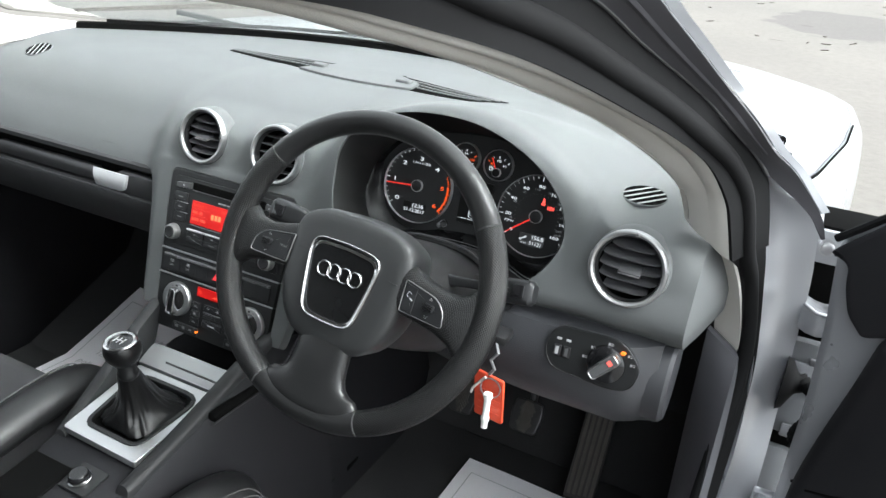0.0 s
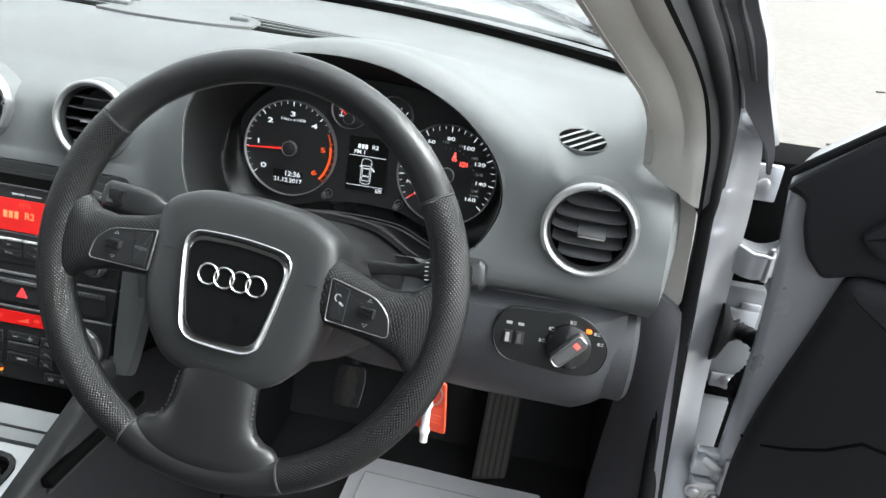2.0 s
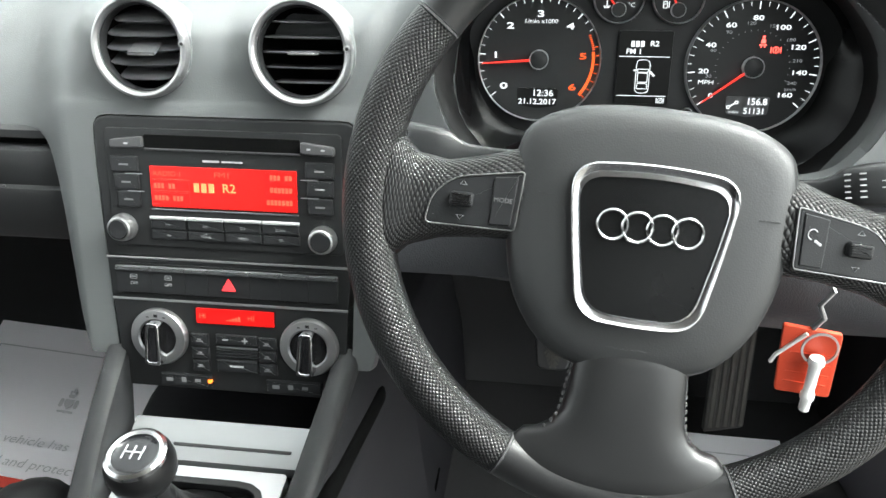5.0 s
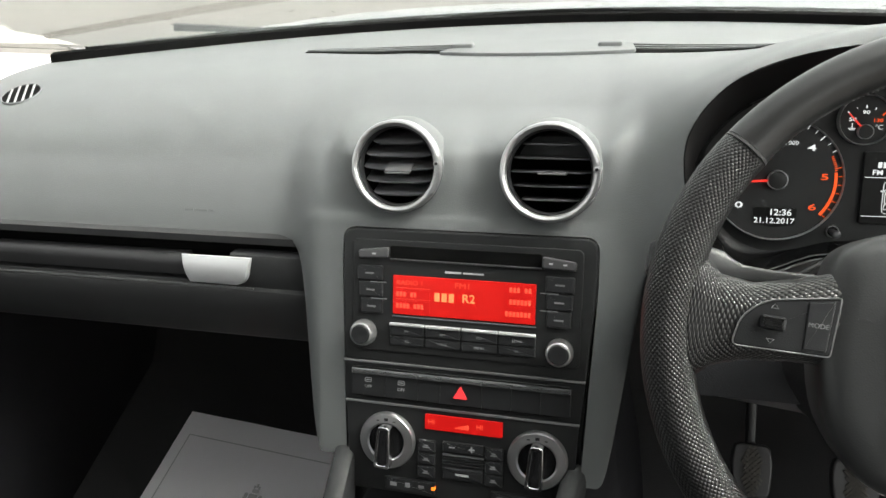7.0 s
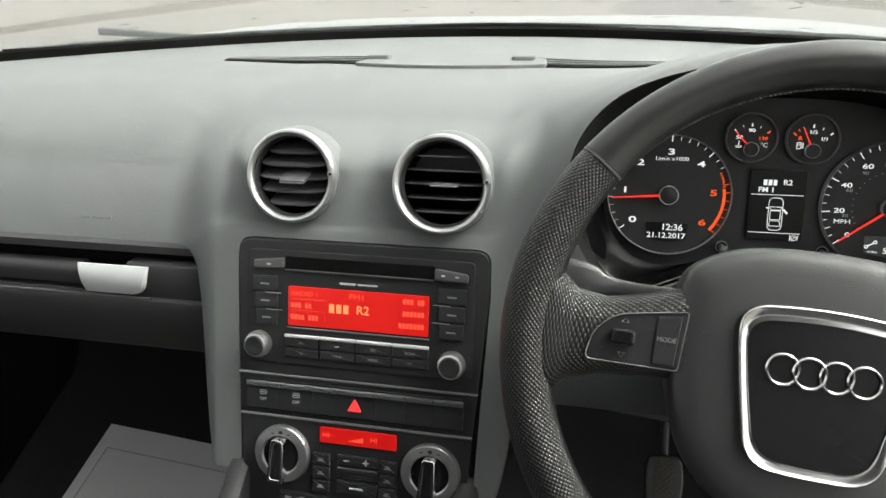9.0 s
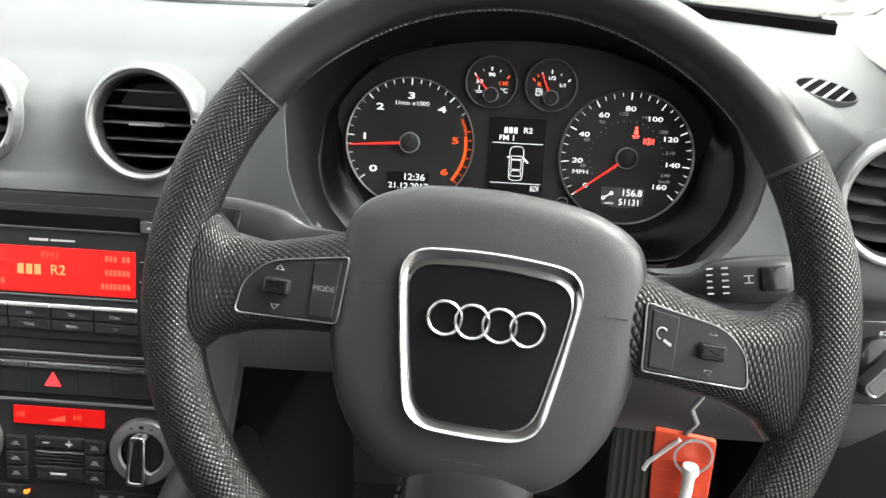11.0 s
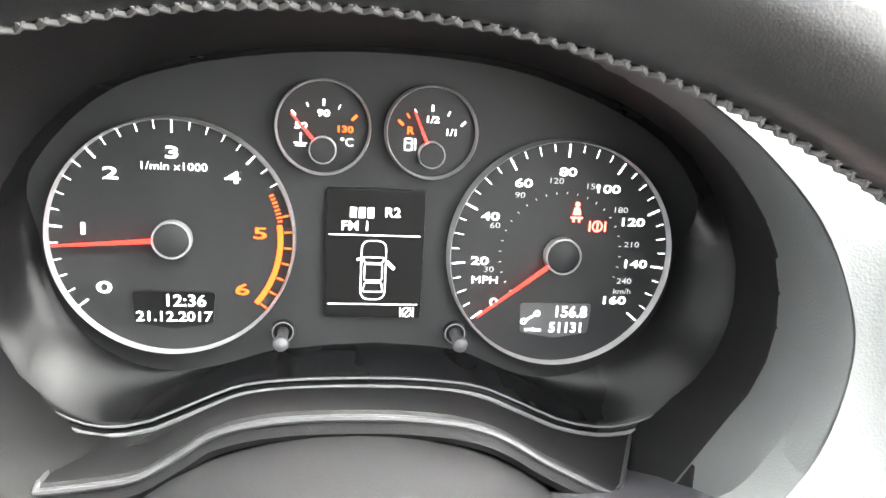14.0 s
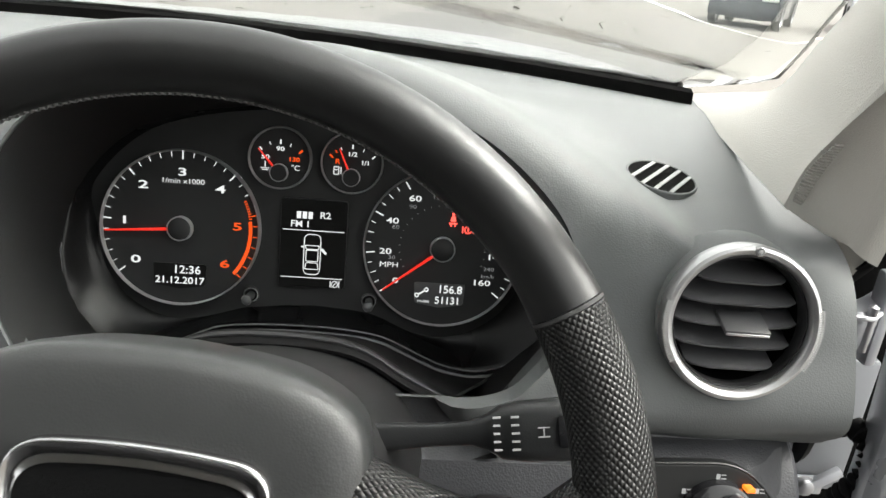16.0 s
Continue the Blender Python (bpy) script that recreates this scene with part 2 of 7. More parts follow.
M_WHITEPL = material("white_plastic", (0.75, 0.74, 0.72), 0.45)
M_STEEL = material("worn_steel", (0.4, 0.4, 0.41), 0.35, metal=0.9, wear=0.2)
M_PEDAL = material("pedal_rubber", (0.022, 0.021, 0.0195), 0.7, wear=0.3, wear_size=60)
M_DUSTY = material("dusty_pedal_rubber", (0.058, 0.054, 0.048), 0.8, wear=0.45, wear_size=70)
M_DIAL = material("dial_face_charcoal", (0.0205, 0.021, 0.022), 0.5, spec=0.35, grain=0.06, grain_size=2000)
M_GLOSS = material("glossy_black_bezel", (0.01, 0.01, 0.011), 0.16)
M_HEAD = material("headliner_cloth", (0.38, 0.375, 0.35), 0.9)
M_WHITE = glow("white_dial_lettering", (0.93, 0.96, 1.0), 0.163)
M_GREYLET = glow("dim_grey_lettering", (0.6, 0.62, 0.65), 0.054)
M_ORANGE = glow("orange_dial_lettering", (1.0, 0.105, 0.012), 0.165)
M_NEEDLE = glow("red_needle", (1.0, 0.035, 0.022), 0.16)
M_WARN = glow("red_warning_lamp", (1.0, 0.09, 0.07), 0.42)
M_LCD = glow("red_display", (1.0, 0.010, 0.007), 0.060)
M_LCDLOW = glow("dim_red_display", (1.0, 0.006, 0.006), 0.05)
M_LCDTXT = glow("orange_display_text", (1.0, 0.24, 0.09), 0.22)
M_LCDDIM = glow("pale_red_display_text", (1.0, 0.085, 0.045), 0.20)
M_AMBER = glow("amber_indicator", (1.0, 0.20, 0.02), 0.35)
M_HAZARD = glow("red_hazard_triangle", (1.0, 0.05, 0.06), 0.174)
M_TRIMBLACK = material("satin_black_column_trim", (0.007, 0.007, 0.0075), 0.5, spec=0.3, grain=0.1, grain_size=900)
M_RING = material("pale_dial_ring", (0.36, 0.36, 0.37), 0.35, metal=0.3)
M_BEZEL = material("satin_black_bezel", (0.0055, 0.0056, 0.006), 0.26, spec=0.16, wear=0.15)
M_LINE = material("bezel_highlight_grey", (0.16, 0.16, 0.165), 0.35, wear=0.05)
M_SATIN = material("satin_black_lip", (0.04, 0.04, 0.042), 0.32)
# dash grey taken far down for the shade under the hood
M_LINING = material("hood_lining_in_shade", (0.0078, 0.0079, 0.0082), 0.6, spec=0.2, grain=0.15, grain_size=900)
M_PRINTDIM = material("dim_grey_print", (0.15, 0.15, 0.155), 0.6)
M_PRINT = material("button_print_grey", (0.35, 0.35, 0.36), 0.6)


def grip_material():
    """Leather with rows of small punched holes, laid out along and round the rim."""
    m = bpy.data.materials.new("perforated_black_leather")
    m.use_nodes = True
    t = m.node_tree
    b = t.nodes["Principled BSDF"]
    b.inputs["Base Color"].default_value = (0.02, 0.02, 0.02, 1)
    b.inputs["Roughness"].default_value = 0.34
    b.inputs["Specular IOR Level"].default_value = 0.4
    uv = t.nodes.new("ShaderNodeUVMap")
    sep = t.nodes.new("ShaderNodeSeparateXYZ")
    link(t, uv.outputs[0], sep.inputs[0])

    def mth(op, a, bb=None):
        n = t.nodes.new("ShaderNodeMath")
        n.operation = op
        for i, v in enumerate((a, bb)):
            if v is None:
                continue
            if isinstance(v, (int, float)):
                n.inputs[i].default_value = v
            else:
                link(t, v, n.inputs[i])
        return n.outputs[0]

    u = mth("MULTIPLY", sep.outputs[0], 2 * math.pi)
    v = mth("MULTIPLY", sep.outputs[1], 2 * math.pi)
    h = mth("MULTIPLY", mth("SINE", mth("ADD", u, v)), mth("SINE", mth("SUBTRACT", u, v)))
    h = mth("ABSOLUTE", h)
    bump = t.nodes.new("ShaderNodeBump")
    bump.inputs["Strength"].default_value = 0.6
    bump.inputs["Distance"].default_value = 0.0008
    link(t, h, bump.inputs["Height"])
    link(t, bump.outputs[0], b.inputs["Normal"])
    ramp = t.nodes.new("ShaderNodeMapRange")
    ramp.inputs["From Max"].default_value = 0.5
    ramp.inputs["To Min"].default_value = 0.0
    ramp.inputs["To Max"].default_value = 1.0
    link(t, h, ramp.inputs["Value"])
    mix = t.nodes.new("ShaderNodeMix")
    mix.data_type = "RGBA"
    mix.inputs[6].default_value = (0.0015, 0.0015, 0.0015, 1)
    mix.inputs[7].default_value = (0.009, 0.009, 0.0093, 1)
    link(t, ramp.outputs[0], mix.inputs[0])
    link(t, mix.outputs[2], b.inputs["Base Color"])
    return m


M_GRIP = grip_material()


def ground_material():
    m = material("wet_worn_tarmac", (0.108, 0.099, 0.089), 0.9, grain=0.12, grain_size=60, wear=0.25, wear_size=0.6, bump_dist=0.01)
    t = m.node_tree
    b = t.nodes["Principled BSDF"]
    co = t.nodes["Texture Coordinate"]
    n = t.nodes.new("ShaderNodeTexNoise")
    n.inputs["Scale"].default_value = 14
    n.inputs["Detail"].default_value = 9
    link(t, co.outputs["Object"], n.inputs["Vector"])
    old = b.inputs["Base Color"].links[0].from_socket
    mul = t.nodes.new("ShaderNodeMix")
    mul.data_type, mul.blend_type = "RGBA", "MULTIPLY"
    mul.inputs[0].default_value = 0.3
    r = t.nodes.new("ShaderNodeValToRGB")
    r.color_ramp.elements[0].position, r.color_ramp.elements[1].position = 0.35, 0.6
    r.color_ramp.elements[0].color = (0.55, 0.54, 0.52, 1)
    link(t, n.outputs["Fac"], r.inputs[0])
    link(t, old, mul.inputs[6])
    link(t, r.outputs[0], mul.inputs[7])
    # damp oval patch with a ragged edge, and small dark bits of debris
    far = t.nodes.new("ShaderNodeVectorMath")
    far.operation = "SUBTRACT"
    far.inputs[1].default_value = (1.1, 13.0, -0.06)
    link(t, co.outputs["Object"], far.inputs[0])
    sq = t.nodes.new("ShaderNodeVectorMath")
    sq.operation = "MULTIPLY"
    sq.inputs[1].default_value = (0.95, 0.62, 0.0)
    link(t, far.outputs[0], sq.inputs[0])
    ln = t.nodes.new("ShaderNodeVectorMath")
    ln.operation = "LENGTH"
    link(t, sq.outputs[0], ln.inputs[0])
    rag = t.nodes.new("ShaderNodeTexNoise")
    rag.inputs["Scale"].default_value = 1.6
    rag.inputs["Detail"].default_value = 6
    link(t, co.outputs["Object"], rag.inputs["Vector"])
    add = t.nodes.new("ShaderNodeMath")
    link(t, ln.outputs["Value"], add.inputs[0])
    link(t, rag.outputs["Fac"], add.inputs[1])
    edge = t.nodes.new("ShaderNodeValToRGB")
    edge.color_ramp.elements[0].position, edge.color_ramp.elements[1].position = 0.93, 1.0
    edge.color_ramp.elements[0].color = (0.66, 0.66, 0.68, 1)
    half = t.nodes.new("ShaderNodeMath")
    half.operation = "MULTIPLY"
    half.inputs[1].default_value = 0.6
    link(t, add.outputs[0], half.inputs[0])
    link(t, half.outputs[0], edge.inputs[0])
    vor = t.nodes.new("ShaderNodeTexVoronoi")
    vor.inputs["Scale"].default_value = 1.3
    st = t.nodes.new("ShaderNodeMapping")
    st.inputs["Scale"].default_value = (0.6, 1.5, 1.0)
    st.inputs["Rotation"].default_value = (0, 0, 0.5)
    link(t, co.outputs["Object"], st.inputs["Vector"])
    link(t, st.outputs[0], vor.inputs["Vector"])
    spot = t.nodes.new("ShaderNodeValToRGB")
    spot.color_ramp.elements[0].position, spot.color_ramp.elements[1].position = 0.05, 0.10
    spot.color_ramp.elements[0].color = (0.45, 0.42, 0.38, 1)
    link(t, vor.outputs["Distance"], spot.inputs[0])
    for src in (edge, spot):
        nx = t.nodes.new("ShaderNodeMix")
        nx.data_type, nx.blend_type = "RGBA", "MULTIPLY"
        nx.inputs[0].default_value = 1.0
        link(t, mul.outputs[2], nx.inputs[6])
        link(t, src.outputs[0], nx.inputs[7])
        mul = nx
    link(t, mul.outputs[2], b.inputs["Base Color"])
    return m


M_GROUND = ground_material()
M_TYRE = material("black_tyre_rubber", (0.015, 0.015, 0.015), 0.8)
M_DARKCAR = material("dark_blue_grey_paint", (0.03, 0.035, 0.042), 0.25, metal=0.3, coat=0.6)
M_CARGLASS = material("dark_car_glass", (0.02, 0.022, 0.024), 0.08)
M_GRILLE = material("pale_grey_mesh", (0.33, 0.32, 0.30), 0.8, grain=0.5, grain_size=700, bump_dist=0.0008)
M_TWIG = material("dead_leaf_brown", (0.035, 0.028, 0.02), 0.9)


def glass_material():
    m = bpy.data.materials.new("windscreen_glass")
    m.use_nodes = True
    t = m.node_tree
    b = t.nodes["Principled BSDF"]
    b.inputs["Base Color"].default_value = (0.95, 0.97, 0.96, 1)
    b.inputs["Roughness"].default_value = 0.0
    b.inputs["IOR"].default_value = 1.45
    b.inputs["Transmission Weight"].default_value = 1.0
    return m


M_GLASS = glass_material()

# ---------------------------------------------------------------- ground
bm = bmesh.new()
bmesh.ops.create_grid(bm, x_segments=4, y_segments=4, size=400)
moved(bm, pose(0, 0, -0.06))
tagged(part("ground", bm, M_GROUND), "pale worn tarmac yard with damp patches", "ground", kind="structure")

# ---------------------------------------------------------------- dashboard shell
HOOD_X = 0.372


def windscreen_y(x):
    return 1.29 - 0.57 * x * x


PASS = [(1.29, 0.990), (1.06, 0.990), (0.94, 0.991), (0.82, 0.991), (0.73, 0.987), (0.665, 0.975), (0.62, 0.953), (0.588, 0.92), (0.566, 0.887), (0.553, 0.860), (0.551, 0.852)]
CEN = [(1.29, 0.990), (1.06, 0.990), (0.94, 0.992), (0.82, 0.994), (0.73, 0.990), (0.66, 0.978), (0.605, 0.958), (0.567, 0.93), (0.545, 0.90), (0.528, 0.862), (0.465, 0.655)]
DRV = [(1.29, 0.990), (1.02, 0.990), (0.90, 0.991), (0.78, 0.989), (0.68, 0.984), (0.60, 0.977), (0.545, 0.967), (0.510, 0.946), (0.487, 0.91), (0.4735, 0.872), (0.494, 0.846)]
HOOD = [(1.29, 0.990), (1.04, 0.990), (0.94, 0.993), (0.85, 1.000), (0.76, 1.021), (0.68, 1.043), (0.615, 1.055), (0.570, 1.052), (0.545, 0.99), (0.50, 0.88), (0.487, 0.846)]


def dash_profile(x):
    d = sstep(0.10, 0.27, x)
    c = sstep(-0.215, -0.15, x) * (1 - sstep(0.12, 0.25, x))
    e = sstep(-0.19, -0.148, x) * (1 - sstep(0.135, 0.172, x))
    q = (x - HOOD_X) / 0.25
    g = max(0.0, 1 - q * q) ** 1.1
    end = max(0.0, abs(x) - 0.722)
    pts = []
    for k in range(11):
        p, s, v, h = (Vector(a[k]) for a in (PASS, CEN, DRV, HOOD))
        base = p.lerp(v, d)
        cc = c * (1 - d)
        if k == 10:
            base = p.lerp(v, d).lerp(s, e)
        else:
            base = base.lerp(s, cc)
        if k < 9:
            base = base.lerp(h, g)
        y, z = base
        fade = 1 - sstep(0.6, 1.15, y)
        y += end * 5.0 * fade
        if k <= 3:
            y = windscreen_y(x) - (1.29 - y) * (windscreen_y(x) - 0.74) / 0.55
        pts.append((0, y, z))
    out = spline(pts, 64)
    column = sstep(0.246, 0.262, x) * (1 - sstep(0.470, 0.486, x))
    for v in out:
        v.x = x
        if v.y < 0.6:
            v.y += 0.03 * column * (1 - sstep(0.856, 0.884, v.z))
        away, target = 1.0, v.y
        for px, pz, py, rr in ((-0.067, 0.944, 0.556, 0.048), (0.080, 0.944, 0.556, 0.048), (0.641, 0.935, 0.495, 0.05)):
            r = math.hypot(x - px, v.z - pz)
            aim = py + (v.z - pz) * 0.3
            if aim < v.y and v.y < 0.72 and r < rr + 0.045:
                w = (1 - sstep(rr + 0.002, rr + 0.045, r)) * (1 - sstep(0.03, 0.085, v.y - aim))
                away *= 1 - w
                target = aim
        v.y = target + (v.y - target) * away
    return out


xs = sorted({round(-0.75 + i * 0.01, 4) for i in range(151)} | {round(-0.195 + i * 0.004, 4) for i in range(14)} | {round(0.13 + i * 0.004, 4) for i in range(13)} | {0.15 + 0.006 * i for i in range(18)} | {0.54 + 0.006 * i for i in range(12)})
grid = [dash_profile(x) for x in xs]
rings = []
for row in grid:
    under = [Vector((v.x, v.y + 0.016, v.z - 0.012)) for v in row]
    rings.append([*row, *reversed(under)])
dash_bm = loft(rings)


def cut(target, cutters):
    """The target's mesh with the cutters taken out of it."""
    for c in cutters:
        mod = target.modifiers.new("cut", "BOOLEAN")
        mod.operation, mod.solver, mod.object = "DIFFERENCE", "EXACT", c
    dg = bpy.context.evaluated_depsgraph_get()
    me = bpy.data.meshes.new_from_object(target.evaluated_get(dg))
    target.modifiers.clear()
    target.data = me
    for c in cutters:
        bpy.data.objects.remove(c)
    finish(me, 40)


def cutter(bm, m):
    me = bpy.data.meshes.new("cutter")
    bmesh.ops.recalc_face_normals(bm, faces=bm.faces)
    bm.to_mesh(me)
    bm.free()
    ob = new("cutter", me)
    ob.matrix_world = m
    return ob


RADIO = pose(0, 0.52, 0.84, 73)
CLUSTER = pose(0.378, 0.63, 0.911, 76)
VENTS = [pose(-0.0685, 0.545, 0.9425, 75), pose(0.0788, 0.543, 0.9412, 75), pose(0.6415, 0.482, 0.9335, 78, 0, -2)]

# opening of the instrument hood, in the cluster's plane
hood_pts = [(-0.180, -0.02), (-0.183, 0.04), (-0.152, 0.085), (-0.10, 0.108), (-0.03, 0.117), (0.04, 0.110), (0.11, 0.082), (0.155, 0.045), (0.173, 0.01), (0.172, -0.02), (0.152, -0.055), (0.115, -0.075), (0.0, -0.078), (-0.125, -0.076), (-0.152, -0.062), (-0.170, -0.043)]
hood_open = [(p.x, p.y) for p in spline([(*p, 0) for p in [*hood_pts, hood_pts[0]]], 90)][:-1]

dashboard = thing("dashboard", pose(0, 0.6, 0.9), "dark grey soft-grained car dashboard with instrument hood", "dashboard")
from mathutils.bvhtree import BVHTree

dash_tree = BVHTree.FromBMesh(dash_bm)


def dash_hit(m, u, v):
    """How far along its w axis the dash surface lies over the point u, v of a frame m."""
    o, d = m @ Vector((u, v, 0.3)), (m.to_3x3() @ Vector((0, 0, -1))).normalized()
    hit = dash_tree.ray_cast(o, d, 0.5)
    return 0.3 - hit[3] if hit[0] is not None else 0.10


shell = part("dash_shell", dash_bm, M_DASH, dashboard)
shell.matrix_local = Matrix.Translation((0, -0.6, -0.9))
bpy.context.view_layer.update()
stack_cut = rounded([(-0.1245, 0.0455), (0.1265, 0.0455), (0.127, 0.0), (0.113, -0.30), (-0.118, -0.30), (-0.125, 0.0)], [0.014, 0.014, 0.002, 0.002, 0.002, 0.002])
cut(shell, [
    cutter(prism(hood_open, -0.02, 0.3, 0), CLUSTER),
    cutter(prism(stack_cut, -0.06, 0.1, 0), RADIO),
    *[cutter(lathe([(0.0428, -0.034), (0.0428, 0.1)], 48, cap=True), m) for m in VENTS],
])

# lining of the hood, from its edge in to the instruments
surround = [(-0.174, -0.02), (-0.168, 0.024), (-0.136, 0.064), (-0.096, 0.083), (-0.033, 0.094), (0.034, 0.095), (0.091, 0.086), (0.154, 0.058), (0.186, 0.012), (0.190, -0.024), (0.180, -0.058), (0.158, -0.080), (0.130, -0.0900), (0.102, -0.0865), (0.076, -0.0755), (0.050, -0.0660), (0.0, -0.0625), (-0.055, -0.0650), (-0.080, -0.0735), (-0.103, -0.0840), (-0.128, -0.0870), (-0.152, -0.0750), (-0.168, -0.050)]


def resample(poly, n, mid=None):
    """n points spread evenly by angle round the outline's middle, or round mid."""
    cx, cy = mid or (sum(p[0] for p in poly) / len(poly), sum(p[1] for p in poly) / len(poly))
    ang = []
    for i in range(n):
        a = 2 * math.pi * i / n
        dx, dy = math.cos(a), math.sin(a)
        best = None
        for j in range(len(poly)):
            (x1, y1), (x2, y2) = poly[j], poly[(j + 1) % len(poly)]
            ex, ey = x2 - x1, y2 - y1
            den = dx * ey - dy * ex
            if abs(den) < 1e-12:
                continue
            t = ((x1 - cx) * ey - (y1 - cy) * ex) / den
            s = ((x1 - cx) * dy - (y1 - cy) * dx) / den
            if t > 0 and -1e-6 <= s <= 1 + 1e-6 and (best is None or t > best):
                best = t
        ang.append((cx + dx * (best or 0), cy + dy * (best or 0)))
    return ang


sur = [(p.x, p.y) for p in spline([(*p, 0) for p in [*surround, surround[0]]], 80)][:-1]
N_RING = 72
in_ring, out_ring = resample(sur, N_RING), resample(hood_open, N_RING)


raw = [dash_hit(CLUSTER, u * 1.015, v * 1.015) for u, v in out_ring]
lip = []
for i, (u, v) in enumerate(out_ring):
    w = sum(raw[(i + k) % N_RING] for k in (-1, 0, 1)) / 3
    drop = sstep(0.05, 0.07, -v) * (1 - sstep(0.13, 0.155, abs(u - 0.002)))
    lip.append((u * 0.994, v * 0.994 - 0.035 * drop, w - 0.0012))
inner = [(u, v - 0.012 * sstep(0.05, 0.07, -v) * (1 - sstep(0.13, 0.15, abs(u - 0.002))), 0.008) for u, v in in_ring]
liner_rings = []
for t in (0.0, 0.03, 0.10, 0.25, 0.45, 0.7, 1.0):
    k = sstep(0, 1, t) * 0.35 + t * 0.65
    liner_rings.append([(a[0] + (b[0] - a[0]) * k, a[1] + (b[1] - a[1]) * k, a[2] + (b[2] - a[2]) * t) for a, b in zip(lip, inner)])
part("hood_lining", loft(liner_rings[2:], cap=False), M_LINING, dashboard, "grained lining of the instrument hood, darkened for its shade", m=Matrix.Translation((0, -0.6, -0.9)) @ CLUSTER)
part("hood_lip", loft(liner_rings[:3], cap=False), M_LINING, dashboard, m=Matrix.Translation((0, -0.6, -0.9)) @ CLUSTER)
# rolled hood edge, painted in lighter dash grey on the better lit door side
roll = [i % N_RING for i in range(-6, 11)]
roll_rings = []
for r, lift, f in zip(liner_rings[:5], (0.0012, 0.0012, 0.0012, 0.0012, -0.004), (0.0, 0.006, 0.010, 0.010, -0.004)):
    roll_rings.append([(r[i][0] * (1 - f * k), r[i][1] * (1 - f * k), r[i][2] + lift) for i, k in zip(roll, [min(1.0, j / 3, (len(roll) - 1 - j) / 3) for j in range(len(roll))])])
part("hood_roll", loft(roll_rings, closed=False, cap=False), M_DASH, dashboard, "rolled edge of the hood, paler where light falls", m=Matrix.Translation((0, -0.6, -0.9)) @ CLUSTER)

# defroster grille along the windscreen, sensor cover and two small tabs
def dash_top(x, y):
    return dash_tree.ray_cast(Vector((x, y, 1.2)), Vector((0, 0, -1)))[0].z


def top_strip(edge_a, edge_b, lift, n=16, depth=0.006):
    """A strip laid on the dash top between two edges given as (x, y) ends."""
    rings = []
    for i in range(n + 1):
        f = i / n
        pa = [edge_a[0][k] + (edge_a[1][k] - edge_a[0][k]) * f for k in (0, 1)]
        pb = [edge_b[0][k] + (edge_b[1][k] - edge_b[0][k]) * f for k in (0, 1)]
        row = []
        for s in (0, 0.33, 0.67, 1):
            x, y = pa[0] + (pb[0] - pa[0]) * s, pa[1] + (pb[1] - pa[1]) * s
            row.append((x, y - 0.6, dash_top(x, y) + lift - 0.9))
        rings.append([*row, *[(p, q, r - depth) for p, q, r in reversed(row)]])
    return loft(rings)


for near_a, near_b, far_a, far_b in (((-0.326, 0.909), (-0.104, 0.867), (-0.322, 0.934), (-0.064, 0.953)), ((0.138, 0.852), (0.262, 0.846), (0.074, 0.946), (0.318, 0.886))):
    # flat near-black strip laid on the dash, painting the slots' shade
    part("grille_opening_shade", top_strip((near_a, near_b), (far_a, far_b), 0.0012), M_DEEP, dashboard, "flat near-black strip as the shade of the defroster slots")
    for i in range(3):
        f = 0.25 + 0.25 * i
        mid = [tuple(a[k] + (b[k] - a[k]) * f for k in (0, 1)) for a, b in ((near_a, far_a), (near_b, far_b))]
        part("grille_rib", top_strip(mid, [(p[0], p[1] + 0.0050) for p in mid], 0.0028, depth=0.004), M_DASH, dashboard)
# painted shade of the slot, a strip laid on top
part("grille_slot_shade", top_strip(((-0.066, 0.949), (0.078, 0.942)), ((-0.066, 0.954), (0.078, 0.947)), 0.0022), M_DEEP, dashboard)
cover = rounded([(-0.111, 0.857), (-0.05, 0.843), (0.02, 0.838), (0.09, 0.842), (0.141, 0.851), (0.136, 0.896), (0.072, 0.936), (-0.064, 0.944), (-0.092, 0.902)], [0.006, 0.02, 0.03, 0.02, 0.006, 0.006, 0.006, 0.006, 0.01])
part("sensor_cover", moved(prism(cover, -0.004, 0.0032, 0.0015), Matrix.Translation((0, -0.6, 0.9950 - 0.9))), M_DASH, dashboard, "flat grey cover plate")
for x, y in ((-0.086, 0.892), (0.108, 0.886)):
    part("sensor_tab", moved(prism(rrect(0, 0, 0.030, 0.018, 0.004), -0.003, 0.007, 0.003), pose(x, y - 0.6, 0.9965 - 0.9)), M_DASH, dashboard)

